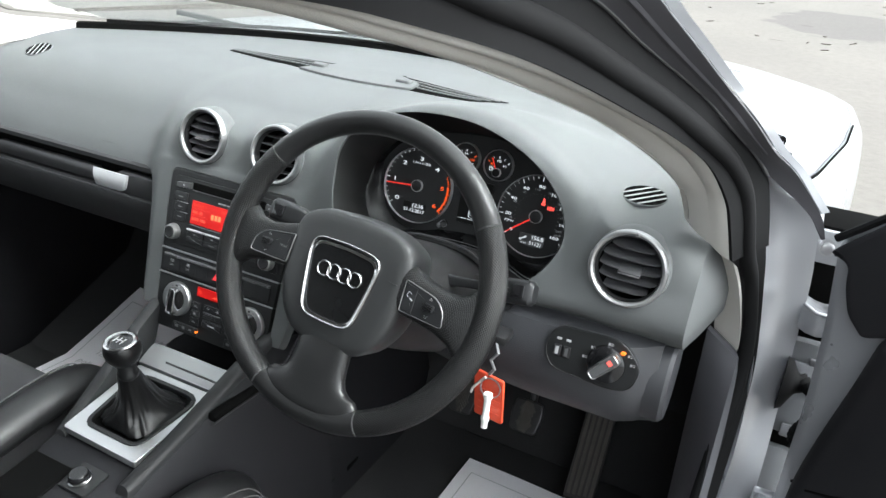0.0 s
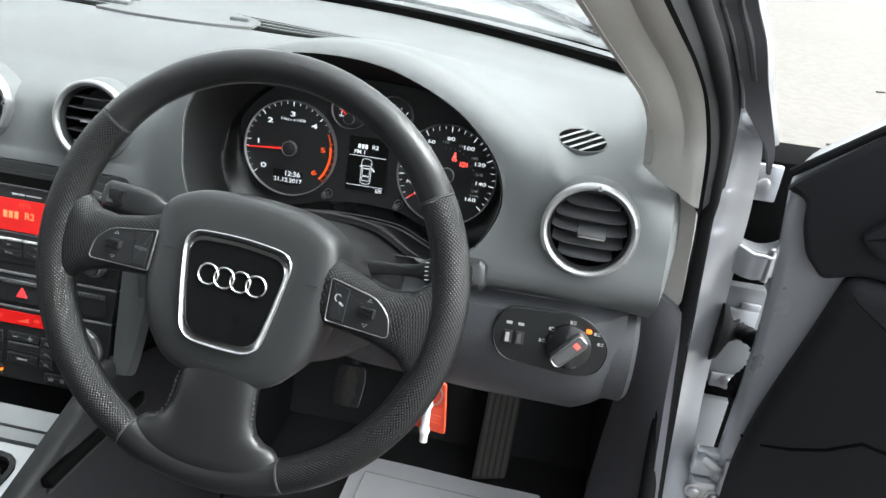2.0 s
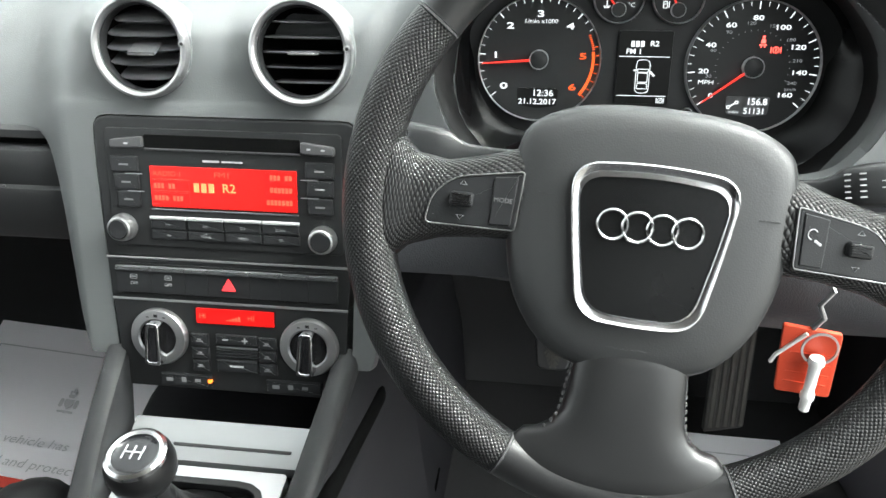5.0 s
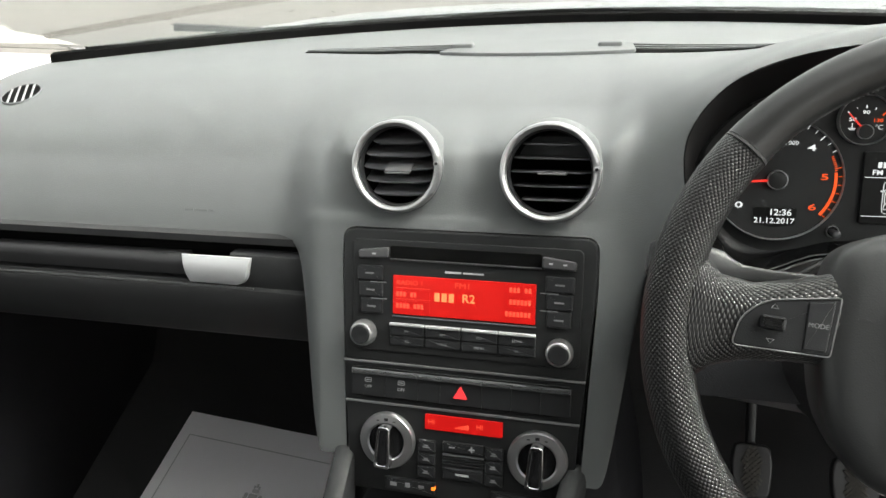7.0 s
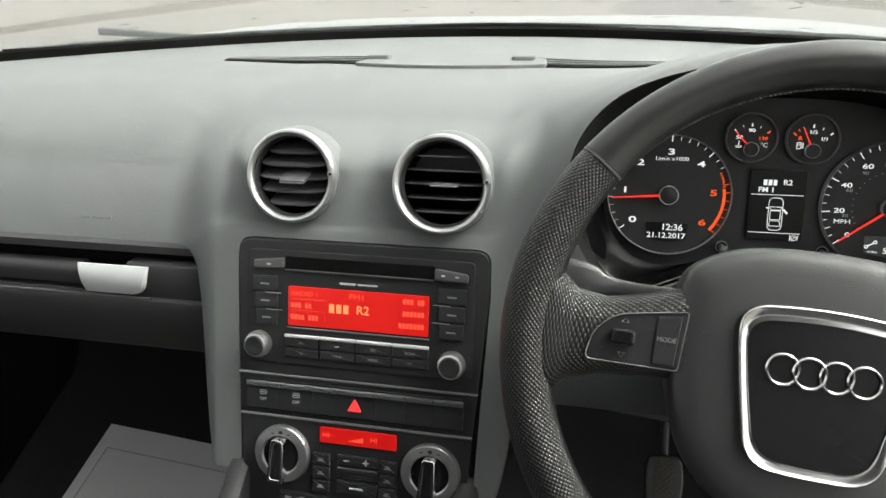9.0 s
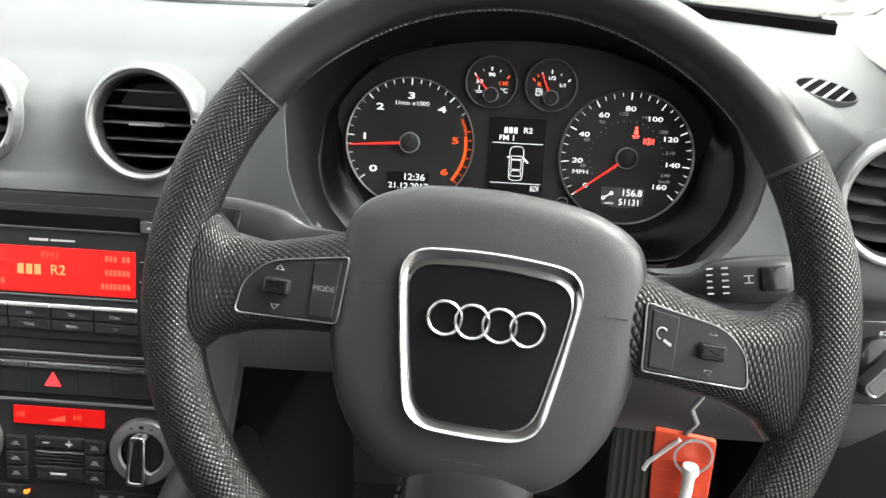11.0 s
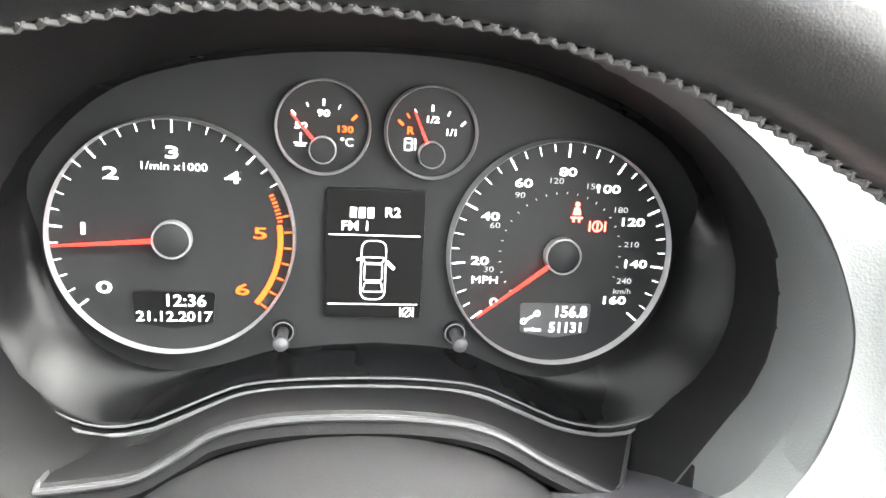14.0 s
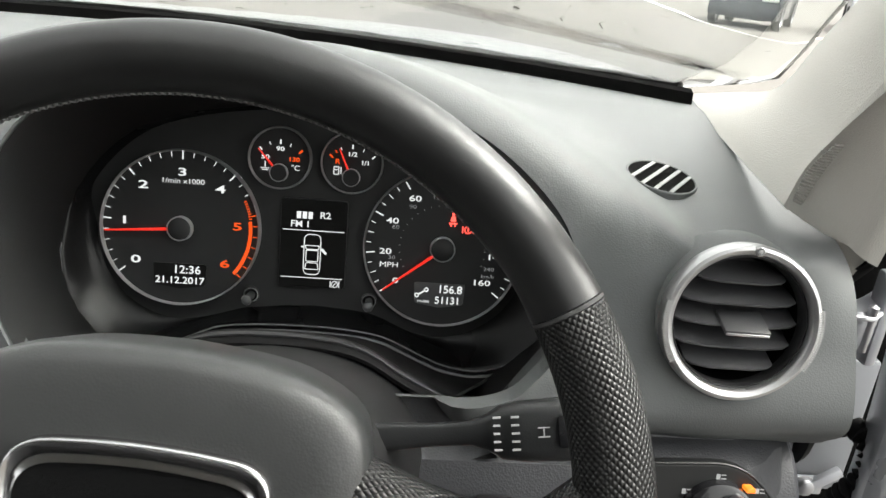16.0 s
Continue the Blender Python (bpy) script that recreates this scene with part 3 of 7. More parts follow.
# oval side vents on the top
def side_vent(x, y, sg):
    hits = {k: dash_top(x + dx, y + dy) for k, dx, dy in (("s", 0, -0.02), ("n", 0, 0.02), ("e", 0.02, 0), ("w", -0.02, 0))}
    nrm = Vector((hits["w"] - hits["e"], hits["s"] - hits["n"], 0.04)).normalized()
    ux = (Vector((1, 0, 0)) - nrm * nrm.x).normalized()
    uy = nrm.cross(ux)
    base = Vector((x, y, dash_top(x, y)))
    rise = 0.0
    for i in range(24):
        for r in (0.3, 0.6, 0.85, 1.0):
            dx, dy = 0.030 * r * math.cos(i * math.pi / 12), 0.030 * r * math.sin(i * math.pi / 12)
            rise = max(rise, (Vector((x + dx, y + dy, dash_top(x + dx, y + dy))) - base).dot(nrm))
    base += nrm * (0.7 * rise + 0.0002)
    m = Matrix.Translation(base) @ Matrix((ux, uy, nrm)).transposed().to_4x4() @ pose(0, 0, 0, 0, 0, 90 - 34 * sg)
    v = thing("side_demister_vent", m, "oval demister vent with pale slanted slats", "air vent", "side demister vents")
    ra, rb = 0.0325, 0.0235
    oval = [(ra * math.cos(2 * math.pi * i / 48), rb * math.sin(2 * math.pi * i / 48)) for i in range(48)]
    # near-black plate for the shade between the slats
    part("vent_opening_shade", prism(oval, -0.012, 0.0003, 0), M_DEEP, v)
    part("vent_rim", frame_bm([(a * 1.055, b * 1.07) for a, b in oval], oval, -0.012, 0.0010), M_DASH, v)
    for i in range(4):
        q = -0.0141 + i * 0.0094
        half = ra * math.sqrt(1 - (q / rb) ** 2) - 0.0004
        part("slat", prism([(-half, q - 0.0013), (half, q - 0.0013), (half, q + 0.0013), (-half, q + 0.0013)], -0.002, 0.0010, 0.0003), M_SLAT, v)


side_vent(0.6235, 0.608, 1)
side_vent(-0.632, 0.69, -1)

# faint moulded marks on the passenger side
for x0, wd in ((-0.325, 0.010), (-0.312, 0.014), (-0.295, 0.006)):
    at = dash_tree.ray_cast(Vector((x0 + wd / 2, 0.0, 0.881)), Vector((0, 1, 0)))[0]
    part("airbag_mark", moved(box(-wd / 2, wd / 2, -0.0003, 0.0003, -0.0010, 0.0010, 0), pose(at.x, at.y - 0.6, at.z - 0.9, -20)), M_DASH, dashboard)

# ---------------------------------------------------------------- round air vents
def air_vent(m, scale, tilt, label, sides=(1,), dot=(0.0438, 0.004)):
    v = thing("air_vent", m @ Matrix.Diagonal((scale, scale, scale, 1)), label, "air vent", "round air vents")
    ring = [(0.0400, -0.006), (0.0405, -0.0015), (0.0412, 0.0010), (0.0420, 0.0020), (0.0442, 0.0029), (0.0461, 0.0022), (0.0470, 0.0004), (0.0474, -0.004), (0.0472, -0.014), (0.0450, -0.018), (0.0402, -0.014)]
    part("ring", lathe(ring, 72, closed=True), M_SILVER, v, "satin silver ring")
    part("collar", lathe([(0.0472, -0.008), (0.0500, -0.016), (0.0512, -0.030)], 60), M_DASH, v, "soft grey collar behind the ring")
    part("barrel", lathe([(0.0402, -0.004), (0.0391, -0.008), (0.037, -0.04), (0.030, -0.055), (0.0, -0.057)], 48), M_DEEP, v)
    part("inner_rim", lathe([(0.0404, -0.0025), (0.0394, -0.0020), (0.0388, -0.004), (0.0386, -0.012)], 48), M_BLACK, v)
    for i in range(5):
        z = 0.0262 - 0.0131 * i
        half = math.sqrt(0.0382 ** 2 - z * z) - 0.0008
        pts = [(-half, -0.016), (-half, 0.002), (-half * 0.86, 0.0055), (-half * 0.5, 0.0078), (half * 0.5, 0.0078), (half * 0.86, 0.0055), (half, 0.002), (half, -0.016)]
        part("slat", moved(prism(pts, -0.0007, 0.0007, 0.0003), pose(0, z, -0.012) @ pose(0, 0, 0, 90 + tilt)), M_VENT, v)
    deep = tilt > 10
    tab = box(-0.0135, 0.0135, -0.0014, 0.0014, -0.008, 0.0105, 0.0008) if not deep else box(-0.0135, 0.0135, -0.0016, 0.0016, -0.008, 0.0125, 0.0008)
    sl = part("slider", moved(tab, pose(0.003, 0.0, -0.008, tilt)), M_VENT, v)
    part("slider_edge", moved(box(-0.0128, 0.0128, -0.0008, 0.0008, 0.0, 0.0010, 0.0003), pose(0.003, 0, -0.008, tilt) @ pose(0, -0.0006, 0.0124 if deep else 0.0104)), M_SILVER, sl)
    part("marker", moved(lathe([(0.0030, 0.0020), (0.0030, 0.0034), (0.0021, 0.0038), (0.0019, 0.0030), (0.0, 0.0030)], 20), pose(*dot, 0)), M_SILVER, v)
    part("marker_dot", moved(lathe([(0.0017, 0.0030), (0.0014, 0.0036), (0.0, 0.0038)], 14), pose(*dot, 0)), M_BLACK if dot[0] > 0.01 else M_LID, v)
    for sgn in sides:
        for i in range(26):
            a = (0 if sgn > 0 else math.pi) + (i - 12.5) * 0.032 - 0.16 * sgn
            part("knurl", moved(box(-0.0024, 0.0013, -0.0004, 0.0004, -0.004, 0.0030, 0), pose(0.0463 * math.cos(a), 0.0463 * math.sin(a), 0, 0, 0, math.degrees(a))), M_SILVER, v)
    return v


air_vent(VENTS[0], 0.945, 26, "round black air vent with silver ring, slats tilted down")
air_vent(VENTS[1], 0.968, 2, "round black air vent with silver ring, slats level")
air_vent(VENTS[2], 0.985, 24, "round black air vent with silver ring beside the door", (1, -1), (0.003, 0.0438))

# ---------------------------------------------------------------- radio
radio = thing("car_radio", RADIO, "black car radio with red lit display and two silver knobs", "radio")
face = rounded([(-0.1235, 0.0445), (0.1255, 0.0445), (0.1265, 0.0), (0.1195, -0.0905), (-0.1225, -0.0905), (-0.1245, 0.0)], [0.013, 0.013, 0.002, 0.001, 0.001, 0.002])
part("faceplate", prism(face, -0.05, 0.0, 0.002), M_PANEL, radio)
part("inner_plate", prism(rrect(0.0, -0.022, 0.226, 0.112, 0.006), 0.0, 0.0016, 0.001), M_PANEL, radio)
# slot's inner shade painted as a near-black plate
part("disc_slot_shade", prism(rounded([(-0.0735, 0.0285), (0.0745, 0.0280), (0.0745, 0.0160), (-0.0735, 0.0165)], 0.002), 0.0, 0.0022, 0), M_DEEP, radio, "long near-black plate as the shade of the disc slot")
part("slot_lip", prism([(-0.0735, 0.0160), (0.0745, 0.0155), (0.0745, 0.0140), (-0.0735, 0.0145)], 0.0, 0.0036, 0.0006), M_SATIN, radio)
part("disc_button", prism(rounded([(-0.106, 0.0235), (-0.0745, 0.0270), (-0.0745, 0.0165), (-0.106, 0.0150)], 0.003), 0.0, 0.006, 0.0015), M_SATIN, radio)
part("button_mark", bars([(-0.0915, 0.0195, 0.0040, 0.0016)], 0.0063), M_PRINT, radio)
part("seek_button", prism(rounded([(0.0755, 0.0265), (0.107, 0.0225), (0.107, 0.0140), (0.0755, 0.0155)], 0.003), 0.0, 0.006, 0.0015), M_SATIN, radio)
part("button_mark", bars([(0.082, 0.0195, 0.0035, 0.0016), (0.095, 0.0190, 0.0035, 0.0016)], 0.0063), M_PRINT, radio)
part("maker_name", bars([(-0.018, 0.0046, 0.016, 0.0020), (0.0, 0.0048, 0.02, 0.0015)], 0.0022), M_PRINT, radio)
disp = part("display", prism(rrect(0, -0.0195, 0.141, 0.0385, 0.001), 0.0, 0.0026, 0.0004), M_LCD, radio, "red lit display")
part("display_edge", prism([(-0.071, -0.0405), (0.071, -0.0405), (0.0715, -0.0420), (-0.0715, -0.0420)], 0.0, 0.0026, 0.0004), M_GREYBTN, radio)
lettering("band_name", "FM1", 0.0075, M_LCDDIM, disp, 0.0, -0.007, 0.0029, sx=1.25)
for i in range(3):
    part("station_letter", blocks(1, -0.028 + 0.0072 * i, -0.0235, 0.0052, 0.0085, 0.0029), M_LCDTXT, disp)
lettering("station_number", "R2", 0.0115, M_LCDTXT, disp, 0.006, -0.0192, 0.0029, sx=1.05, thick=0.0002)
for i, n in enumerate((7, 6, 8)):
    if i == 0:
        lettering("preset_name", "RADIO 1", 0.0066, M_LCDDIM, disp, -0.067, -0.0072, 0.0029, "LEFT", sx=1.1)
    else:
        letter_blocks("preset_letter", n, -0.067, -0.0095 - 0.0115 * i, 0.0026, 0.0048, 0.0029, M_LCDDIM, disp, 0.0036, ((5,), (3,), (4,))[i])
    letter_blocks("preset_letter", (6, 6, 7)[i], 0.067 - 0.0036 * (6, 6, 7)[i], -0.0095 - 0.0115 * i, 0.0026, 0.0048, 0.0029, M_LCDDIM, disp, 0.0036, ((3,), (), ())[i])
for u, v, wd, ht in ((-0.0685, -0.0355, 0.036, 0.0105), (-0.0685, -0.0235, 0.036, 0.0100), (0.0400, -0.0355, 0.0285, 0.0330)):
    part("preset_field", bars([(u, v, wd, ht)], 0.0028), M_LCDLOW, disp, "darker red field behind the station names")
part("preset_line", bars([(-0.067, -0.0125, 0.035, 0.0004), (-0.067, -0.0235, 0.035, 0.0004)], 0.0029), M_LCDDIM, disp)
for i in range(3):
    y = 0.0085 - 0.0165 * i
    for s, x0 in ((-1, -0.108 + 0.001 * i), (1, 0.079)):
        b = part("preset_button", prism(rrect(x0 + 0.0135, y - 0.0078, 0.027 - 0.002 * i, 0.0152, 0.0015), 0.001, 0.0042, 0.0012), M_BUTTON, radio)
        part("button_mark", bars([(x0 + 0.009, y - 0.0088, 0.009, 0.0016)], 0.0045), M_PRINTDIM, b)
        if i:
            part("button_edge", bars([(x0 + (0.0135 if s < 0 else -0.004), y - 0.0002, 0.0165, 0.0009)], 0.0046), M_SILVER, b)
for i in range(4):
    x0 = -0.0735 + 0.0365 * i
    part("function_button", prism(rrect(x0 + 0.018, -0.0545, 0.0355, 0.0115, 0.001), 0.001, 0.004, 0.001), M_BUTTON, radio)
    part("button_edge", prism(rrect(x0 + 0.018, -0.0492, 0.0355, 0.0028, 0.0006), 0.001, 0.0052, 0.0008), M_HANDLE, radio)
    b = part("menu_button", prism(rrect(x0 + 0.018, -0.0655, 0.0355, 0.0095, 0.001), 0.001, 0.0034, 0.001), M_BUTTON, radio)
    lettering("button_text", ("FM", "AM", "CD", "SCAN")[i], 0.0036, M_PRINT, b, x0 + 0.018, -0.0558, 0.0043)
    lettering("button_text", ("AS", "TONE", "MENU", "TP")[i], 0.0036, M_PRINT, b, x0 + 0.018, -0.0658, 0.0037)
for x, y in ((-0.100, -0.0595), (0.0945, -0.0625)):
    k = part("knob", lathe([(0.0125, 0.0), (0.0125, 0.008), (0.0115, 0.0135), (0.0100, 0.0145), (0.0096, 0.0138), (0.0, 0.0138)], 40), M_SILVER, radio, "knurled silver knob", m=pose(x, y, 0))
    part("knob_cap", lathe([(0.0096, 0.0132), (0.0094, 0.0148), (0.0085, 0.0156), (0.0, 0.0150)], 32), M_BUTTON, k)
    for i in range(36):
        a = 2 * math.pi * i / 36
        part("knurl", moved(box(-0.0003, 0.0003, -0.0004, 0.0004, 0.001, 0.0085, 0), pose(0.0127 * math.cos(a), 0.0127 * math.sin(a), 0)), M_SILVER, k)

# ---------------------------------------------------------------- switch row and climate control
row = thing("switch_row", RADIO @ pose(0, -0.1115, 0), "black strip of dashboard switches with red hazard triangle", "switch panel")
part("faceplate", prism([(-0.1225, 0.0195), (0.1193, 0.0195), (0.1158, -0.0215), (-0.1205, -0.0215)], -0.05, 0.0, 0.0015), M_PANEL, row)
part("silver_line", prism([(-0.1225, 0.0225), (0.1193, 0.0225), (0.1191, 0.0200), (-0.1224, 0.0200)], -0.02, 0.0016, 0.0007), M_SILVER, row)
part("silver_line", prism([(-0.1205, -0.0195), (0.1158, -0.0195), (0.1156, -0.0220), (-0.1203, -0.0220)], -0.02, 0.0016, 0.0007), M_SILVER, row)
cells = [(-0.113, -0.078), (-0.077, -0.044), (-0.043, -0.021), (-0.020, 0.021), (0.022, 0.05), (0.051, 0.078), (0.079, 0.106)]
bar_out = rounded([(-0.1135, 0.0145), (0.1065, 0.0145), (0.1045, -0.0145), (-0.1125, -0.0145)], 0.005)
part("switch_bed", frame_bm(inset(bar_out, -0.0012), inset(bar_out, 0.0006), -0.002, 0.0012), M_SLOT, row)
for i, (a, b) in enumerate(cells):
    key = part("switch", prism(rrect((a + b) / 2, -0.0005, b - a + 0.0009, 0.026, 0.0006), 0.0, 0.0030, 0.0003), M_BUTTON, row)
    part("switch_edge", prism(rrect((a + b) / 2, 0.0112, b - a + 0.0009, 0.0046, 0.0005), 0.0, 0.0050, 0.0012), M_GREYBTN, key)
    if i < 2:
        part("switch_mark", frame_bm(rrect((a + b) / 2, 0.0030, 0.0075, 0.0050, 0.0016), rrect((a + b) / 2, 0.0030, 0.0058, 0.0034, 0.0010), 0.0026, 0.0034), M_PRINT, key)
        part("switch_mark", bars([((a + b) / 2 - 0.0022, 0.0026, 0.0044, 0.0009)], 0.0034), M_PRINT, key)
        lettering("switch_text", "OFF", 0.0046, M_PRINT, key, (a + b) / 2, -0.0040, 0.0034)
part("hazard_triangle", prism(rounded([(-0.0070, -0.0065), (0.0075, -0.0065), (0.0003, 0.0062)], 0.0013), 0.0026, 0.0040, 0), M_HAZARD, row, "red hazard warning triangle")

clim = thing("climate_panel", RADIO @ pose(0.001, -0.178, 0), "black climate control panel with two silver-ringed dials", "climate control")
part("faceplate", prism([(-0.1215, 0.0445), (0.1148, 0.0445), (0.1095, -0.047), (-0.117, -0.047)], -0.05, 0.0, 0.002), M_PANEL, clim)
cd = part("display", prism(rrect(0.0025, 0.0325, 0.0785, 0.0155, 0.001), 0.0, 0.0016, 0.0003), M_LCDLOW, clim, "small red lit display")
lettering("display_text", "HI", 0.0075, M_LCDDIM, cd, -0.030, 0.0325, 0.0019)
lettering("display_text", "HI", 0.0075, M_LCDDIM, cd, 0.019, 0.0325, 0.0019)
part("display_mark", bars([(-0.006 + 0.003 * i, 0.0285, 0.0022, 0.001 + 0.001 * i) for i in range(5)], 0.0019), M_LCDDIM, cd)
for x, y in ((-0.0755, 0.0085), (0.0765, 0.0075)):
    k = part("dial_ring", lathe([(0.0185, 0.0), (0.0185, 0.006), (0.0200, 0.0075), (0.0275, 0.0066), (0.0290, 0.004), (0.0290, 0.0)], 56), M_SILVER, clim, "satin silver dial ring", m=pose(x, y, 0))
    part("dial_well", lathe([(0.0186, 0.006), (0.0180, 0.0035), (0.0, 0.0035)], 40), M_GLOSS, k)
    part("grip", moved(prism(rounded([(-0.0075, -0.0235), (0.0075, -0.0235), (0.0055, 0.018), (-0.0055, 0.018)], 0.004), 0.002, 0.018, 0.003), pose(0, 0, 0, 0, 0, -3)), M_GLOSS, k, "black grip")
    part("grip_edge", moved(frame_bm(rounded([(-0.0085, -0.0245), (0.0085, -0.0245), (0.0062, 0.0188), (-0.0062, 0.0188)], 0.004), rounded([(-0.0052, -0.0212), (0.0052, -0.0212), (0.0034, 0.0160), (-0.0034, 0.0160)], 0.003), 0.004, 0.0184), pose(0, 0, 0, 0, 0, -3)), M_CHROME, k)
    part("dial_marks", bars([(-0.002, 0.0215, 0.004, 0.003), (-0.010, 0.021, 0.003, 0.001), (0.007, 0.021, 0.003, 0.001)], 0.0078), M_BLACK, k)
for x0 in (-0.043, 0.0255):
    for i in range(3):
        b = part("air_button", prism(rrect(x0 + 0.0085, 0.0075 - 0.0135 * i, 0.018, 0.0122, 0.001), 0.0, 0.003, 0.001), M_BUTTON, clim)
        part("button_mark", bars([(x0 + 0.005, 0.0058 - 0.0135 * i, 0.007, 0.0012), (x0 + 0.0065, 0.0075 - 0.0135 * i, 0.004, 0.0015)], 0.0033), M_PRINTDIM, b)
fan = part("fan_button", prism(rrect(0.003, 0.0095, 0.042, 0.010, 0.001), 0.0, 0.003, 0.001), M_BUTTON, clim)
part("minus_mark", bars([(-0.011, 0.0088, 0.006, 0.0014)], 0.0033), M_PRINT, fan)
part("plus_mark", bars([(0.009, 0.0088, 0.006, 0.0014), (0.0113, 0.0065, 0.0014, 0.006)], 0.0033), M_PRINT, fan)
for i in range(4):
    part("grille_rib", prism(rrect(0.003, 0.001 - 0.003 * i, 0.042, 0.0014, 0.0006), 0.0, 0.003, 0.0005), M_GREYBTN if i == 0 else M_BUTTON, clim)
auto = part("auto_button", prism(rrect(0.003, -0.0175, 0.042, 0.013, 0.001), 0.0, 0.004, 0.0015), M_BUTTON, clim)
part("button_mark", bars([(-0.004, -0.0185, 0.014, 0.002)], 0.0043), M_PRINT, auto)
for x0, x1 in ((-0.078, -0.025), (0.032, 0.087)):
    lo = part("seat_heater_switch", prism(rrect((x0 + x1) / 2, -0.0365, x1 - x0, 0.013, 0.001), 0.0, 0.003, 0.001), M_BUTTON, clim)
    part("button_mark", bars([(x0 + 0.006, -0.0385, 0.007, 0.004), (x0 + 0.022, -0.0385, 0.005, 0.005), (x0 + 0.036, -0.0375, 0.006, 0.003)], 0.0033), M_PRINTDIM, lo)
part("amber_light", prism(rrect(-0.0265, -0.0360, 0.0036, 0.0036, 0.0008), 0.0, 0.0036, 0), M_AMBER, clim)

# ---------------------------------------------------------------- glove box
glove = thing("glove_box", pose(-0.44, 0.55, 0.80), "dark grey glove box with silver handle end", "glove box")
prof = [(0.014, 0.004), (-0.012, 0.0035), (-0.0165, 0.001), (-0.0175, -0.004), (-0.0150, -0.022), (-0.0085, -0.045), (0.002, -0.066), (0.010, -0.073), (0.022, -0.076), (0.06, -0.076), (0.06, 0.004)]
part("lid", loft([[(x, y, z) for y, z in prof] for x in (-0.30, -0.1, 0.1, 0.285, 0.292)]), M_GLOVE, glove)
# highlight on the lid's lip, drawn as a paler tube
part("lid_edge", tube([(-0.30, -0.0150, 0.0032), (0.118, -0.0150, 0.0032), (0.160, -0.0150, 0.0030), (0.200, -0.0148, 0.0030)], 0.0012, 8), M_SATIN, glove, "thin painted highlight along the lid edge")
# near-black back of the groove, its shade put into the colour
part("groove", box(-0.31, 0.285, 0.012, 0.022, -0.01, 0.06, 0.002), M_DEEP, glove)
part("groove_floor", box(-0.31, 0.285, -0.010, 0.02, 0.002, 0.006, 0.001), M_GLOVE, glove)
part("lip", loft([[(x, y, z) for y, z in ((0.006, 0.062), (-0.006, 0.060), (-0.006, 0.052), (0.006, 0.048))] for x in (-0.31, 0.24, 0.262)]), M_GLOVE, glove)
part("bar", loft([[(x, y, z) for y, z in ((0.004, 0.036), (-0.004, 0.0365), (-0.0085, 0.033), (-0.0105, 0.024), (-0.0095, 0.012), (0.004, 0.008))] for x in (-0.145, -0.02, 0.119)]), M_BLACK, glove, angle=60)
fil = [(0.292, 0.062), (0.292, 0.030)] + [(0.292 - 0.022 * (1 - math.cos(a)), 0.062 - 0.030 * (1 - math.sin(a))) for a in [math.pi / 2 * k / 8 for k in range(1, 8)]] + [(0.262, 0.062)]
part("recess_corner", moved(prism(fil, -0.006, 0.012, 0.001), pose(0, 0, 0, 90)), M_GLOVE, glove)
for x0, x1 in ((-0.215, -0.145), (0.117, 0.203)):
    rings = []
    for k in range(11):
        f = k / 10
        z = 0.039 - 0.032 * f
        right = x1 - 0.010 * f - (0.010 * (1 - math.sqrt(max(0.0, 1 - ((f - 0.6) / 0.4) ** 2))) if f > 0.6 else 0.0)
        face = -0.0135 - 0.0050 * math.sin(math.pi * (0.06 + 0.80 * f))
        rings.append([(x0 + 0.004 * f, face + 0.002, z), (x0 + 0.004 * f + 0.002, face, z), (right - 0.002, face, z), (right, face + 0.002, z), (right, -0.012, z), (x0 + 0.004 * f, -0.012, z)])
    if x1 > 0:
        part("recess_panel", box(x1 - 0.03, 0.288, -0.0120, 0.008, -0.004, 0.042, 0.005), M_GLOVE, glove)
    part("handle_end", loft(rings), M_HANDLE, glove, "silver handle end", angle=25)

# ---------------------------------------------------------------- instrument cluster
cl = thing("instrument_cluster", CLUSTER, "black instrument cluster with four silver-ringed dials, lit", "instrument cluster")
N_BEZ, MID = 180, (0.004, 0.0)
plate = resample(sur, N_BEZ, MID)
well = []
for cu, cv, cr in ((-0.0952, 0.001, 0.0615), (0.0985, -0.001, 0.0635), (-0.0258, 0.0585, 0.0262), (0.0272, 0.0580, 0.0262)):
    well += [(cu + cr * math.cos(k * math.pi / 24), cv + cr * math.sin(k * math.pi / 24)) for k in range(48)]
well += [(-0.09 + 0.004 * k, -0.0525) for k in range(46)]


def reach(a):
    """How far the dials reach from the middle in the direction a, no further than the surround allows."""
    best = 0.03
    for x, y in well:
        dx, dy = x - MID[0], y - MID[1]
        d = math.hypot(dx, dy)
        if abs(math.atan2(dx * math.sin(a) - dy * math.cos(a), dx * math.cos(a) + dy * math.sin(a))) < 0.10:
            best = max(best, d)
    return best


far = [reach(2 * math.pi * i / N_BEZ) for i in range(N_BEZ)]
for _ in range(6):
    far = [(far[i - 1] + 2 * far[i] + far[(i + 1) % N_BEZ]) / 4 for i in range(N_BEZ)]
bowl = []
for i, (x, y) in enumerate(plate):
    k = min(0.975, far[i] / math.hypot(x - MID[0], y - MID[1]))
    k += (0.975 - k) * sstep(-0.005, 0.035, y)
    bowl.append((MID[0] + (x - MID[0]) * k, MID[1] + (y - MID[1]) * k))
part("backplate", prism(inset(plate, -0.002), -0.02, -0.004, 0), M_DIAL, cl, angle=20)


def lower(y):
    return 1 - sstep(-0.035, 0.035, y)


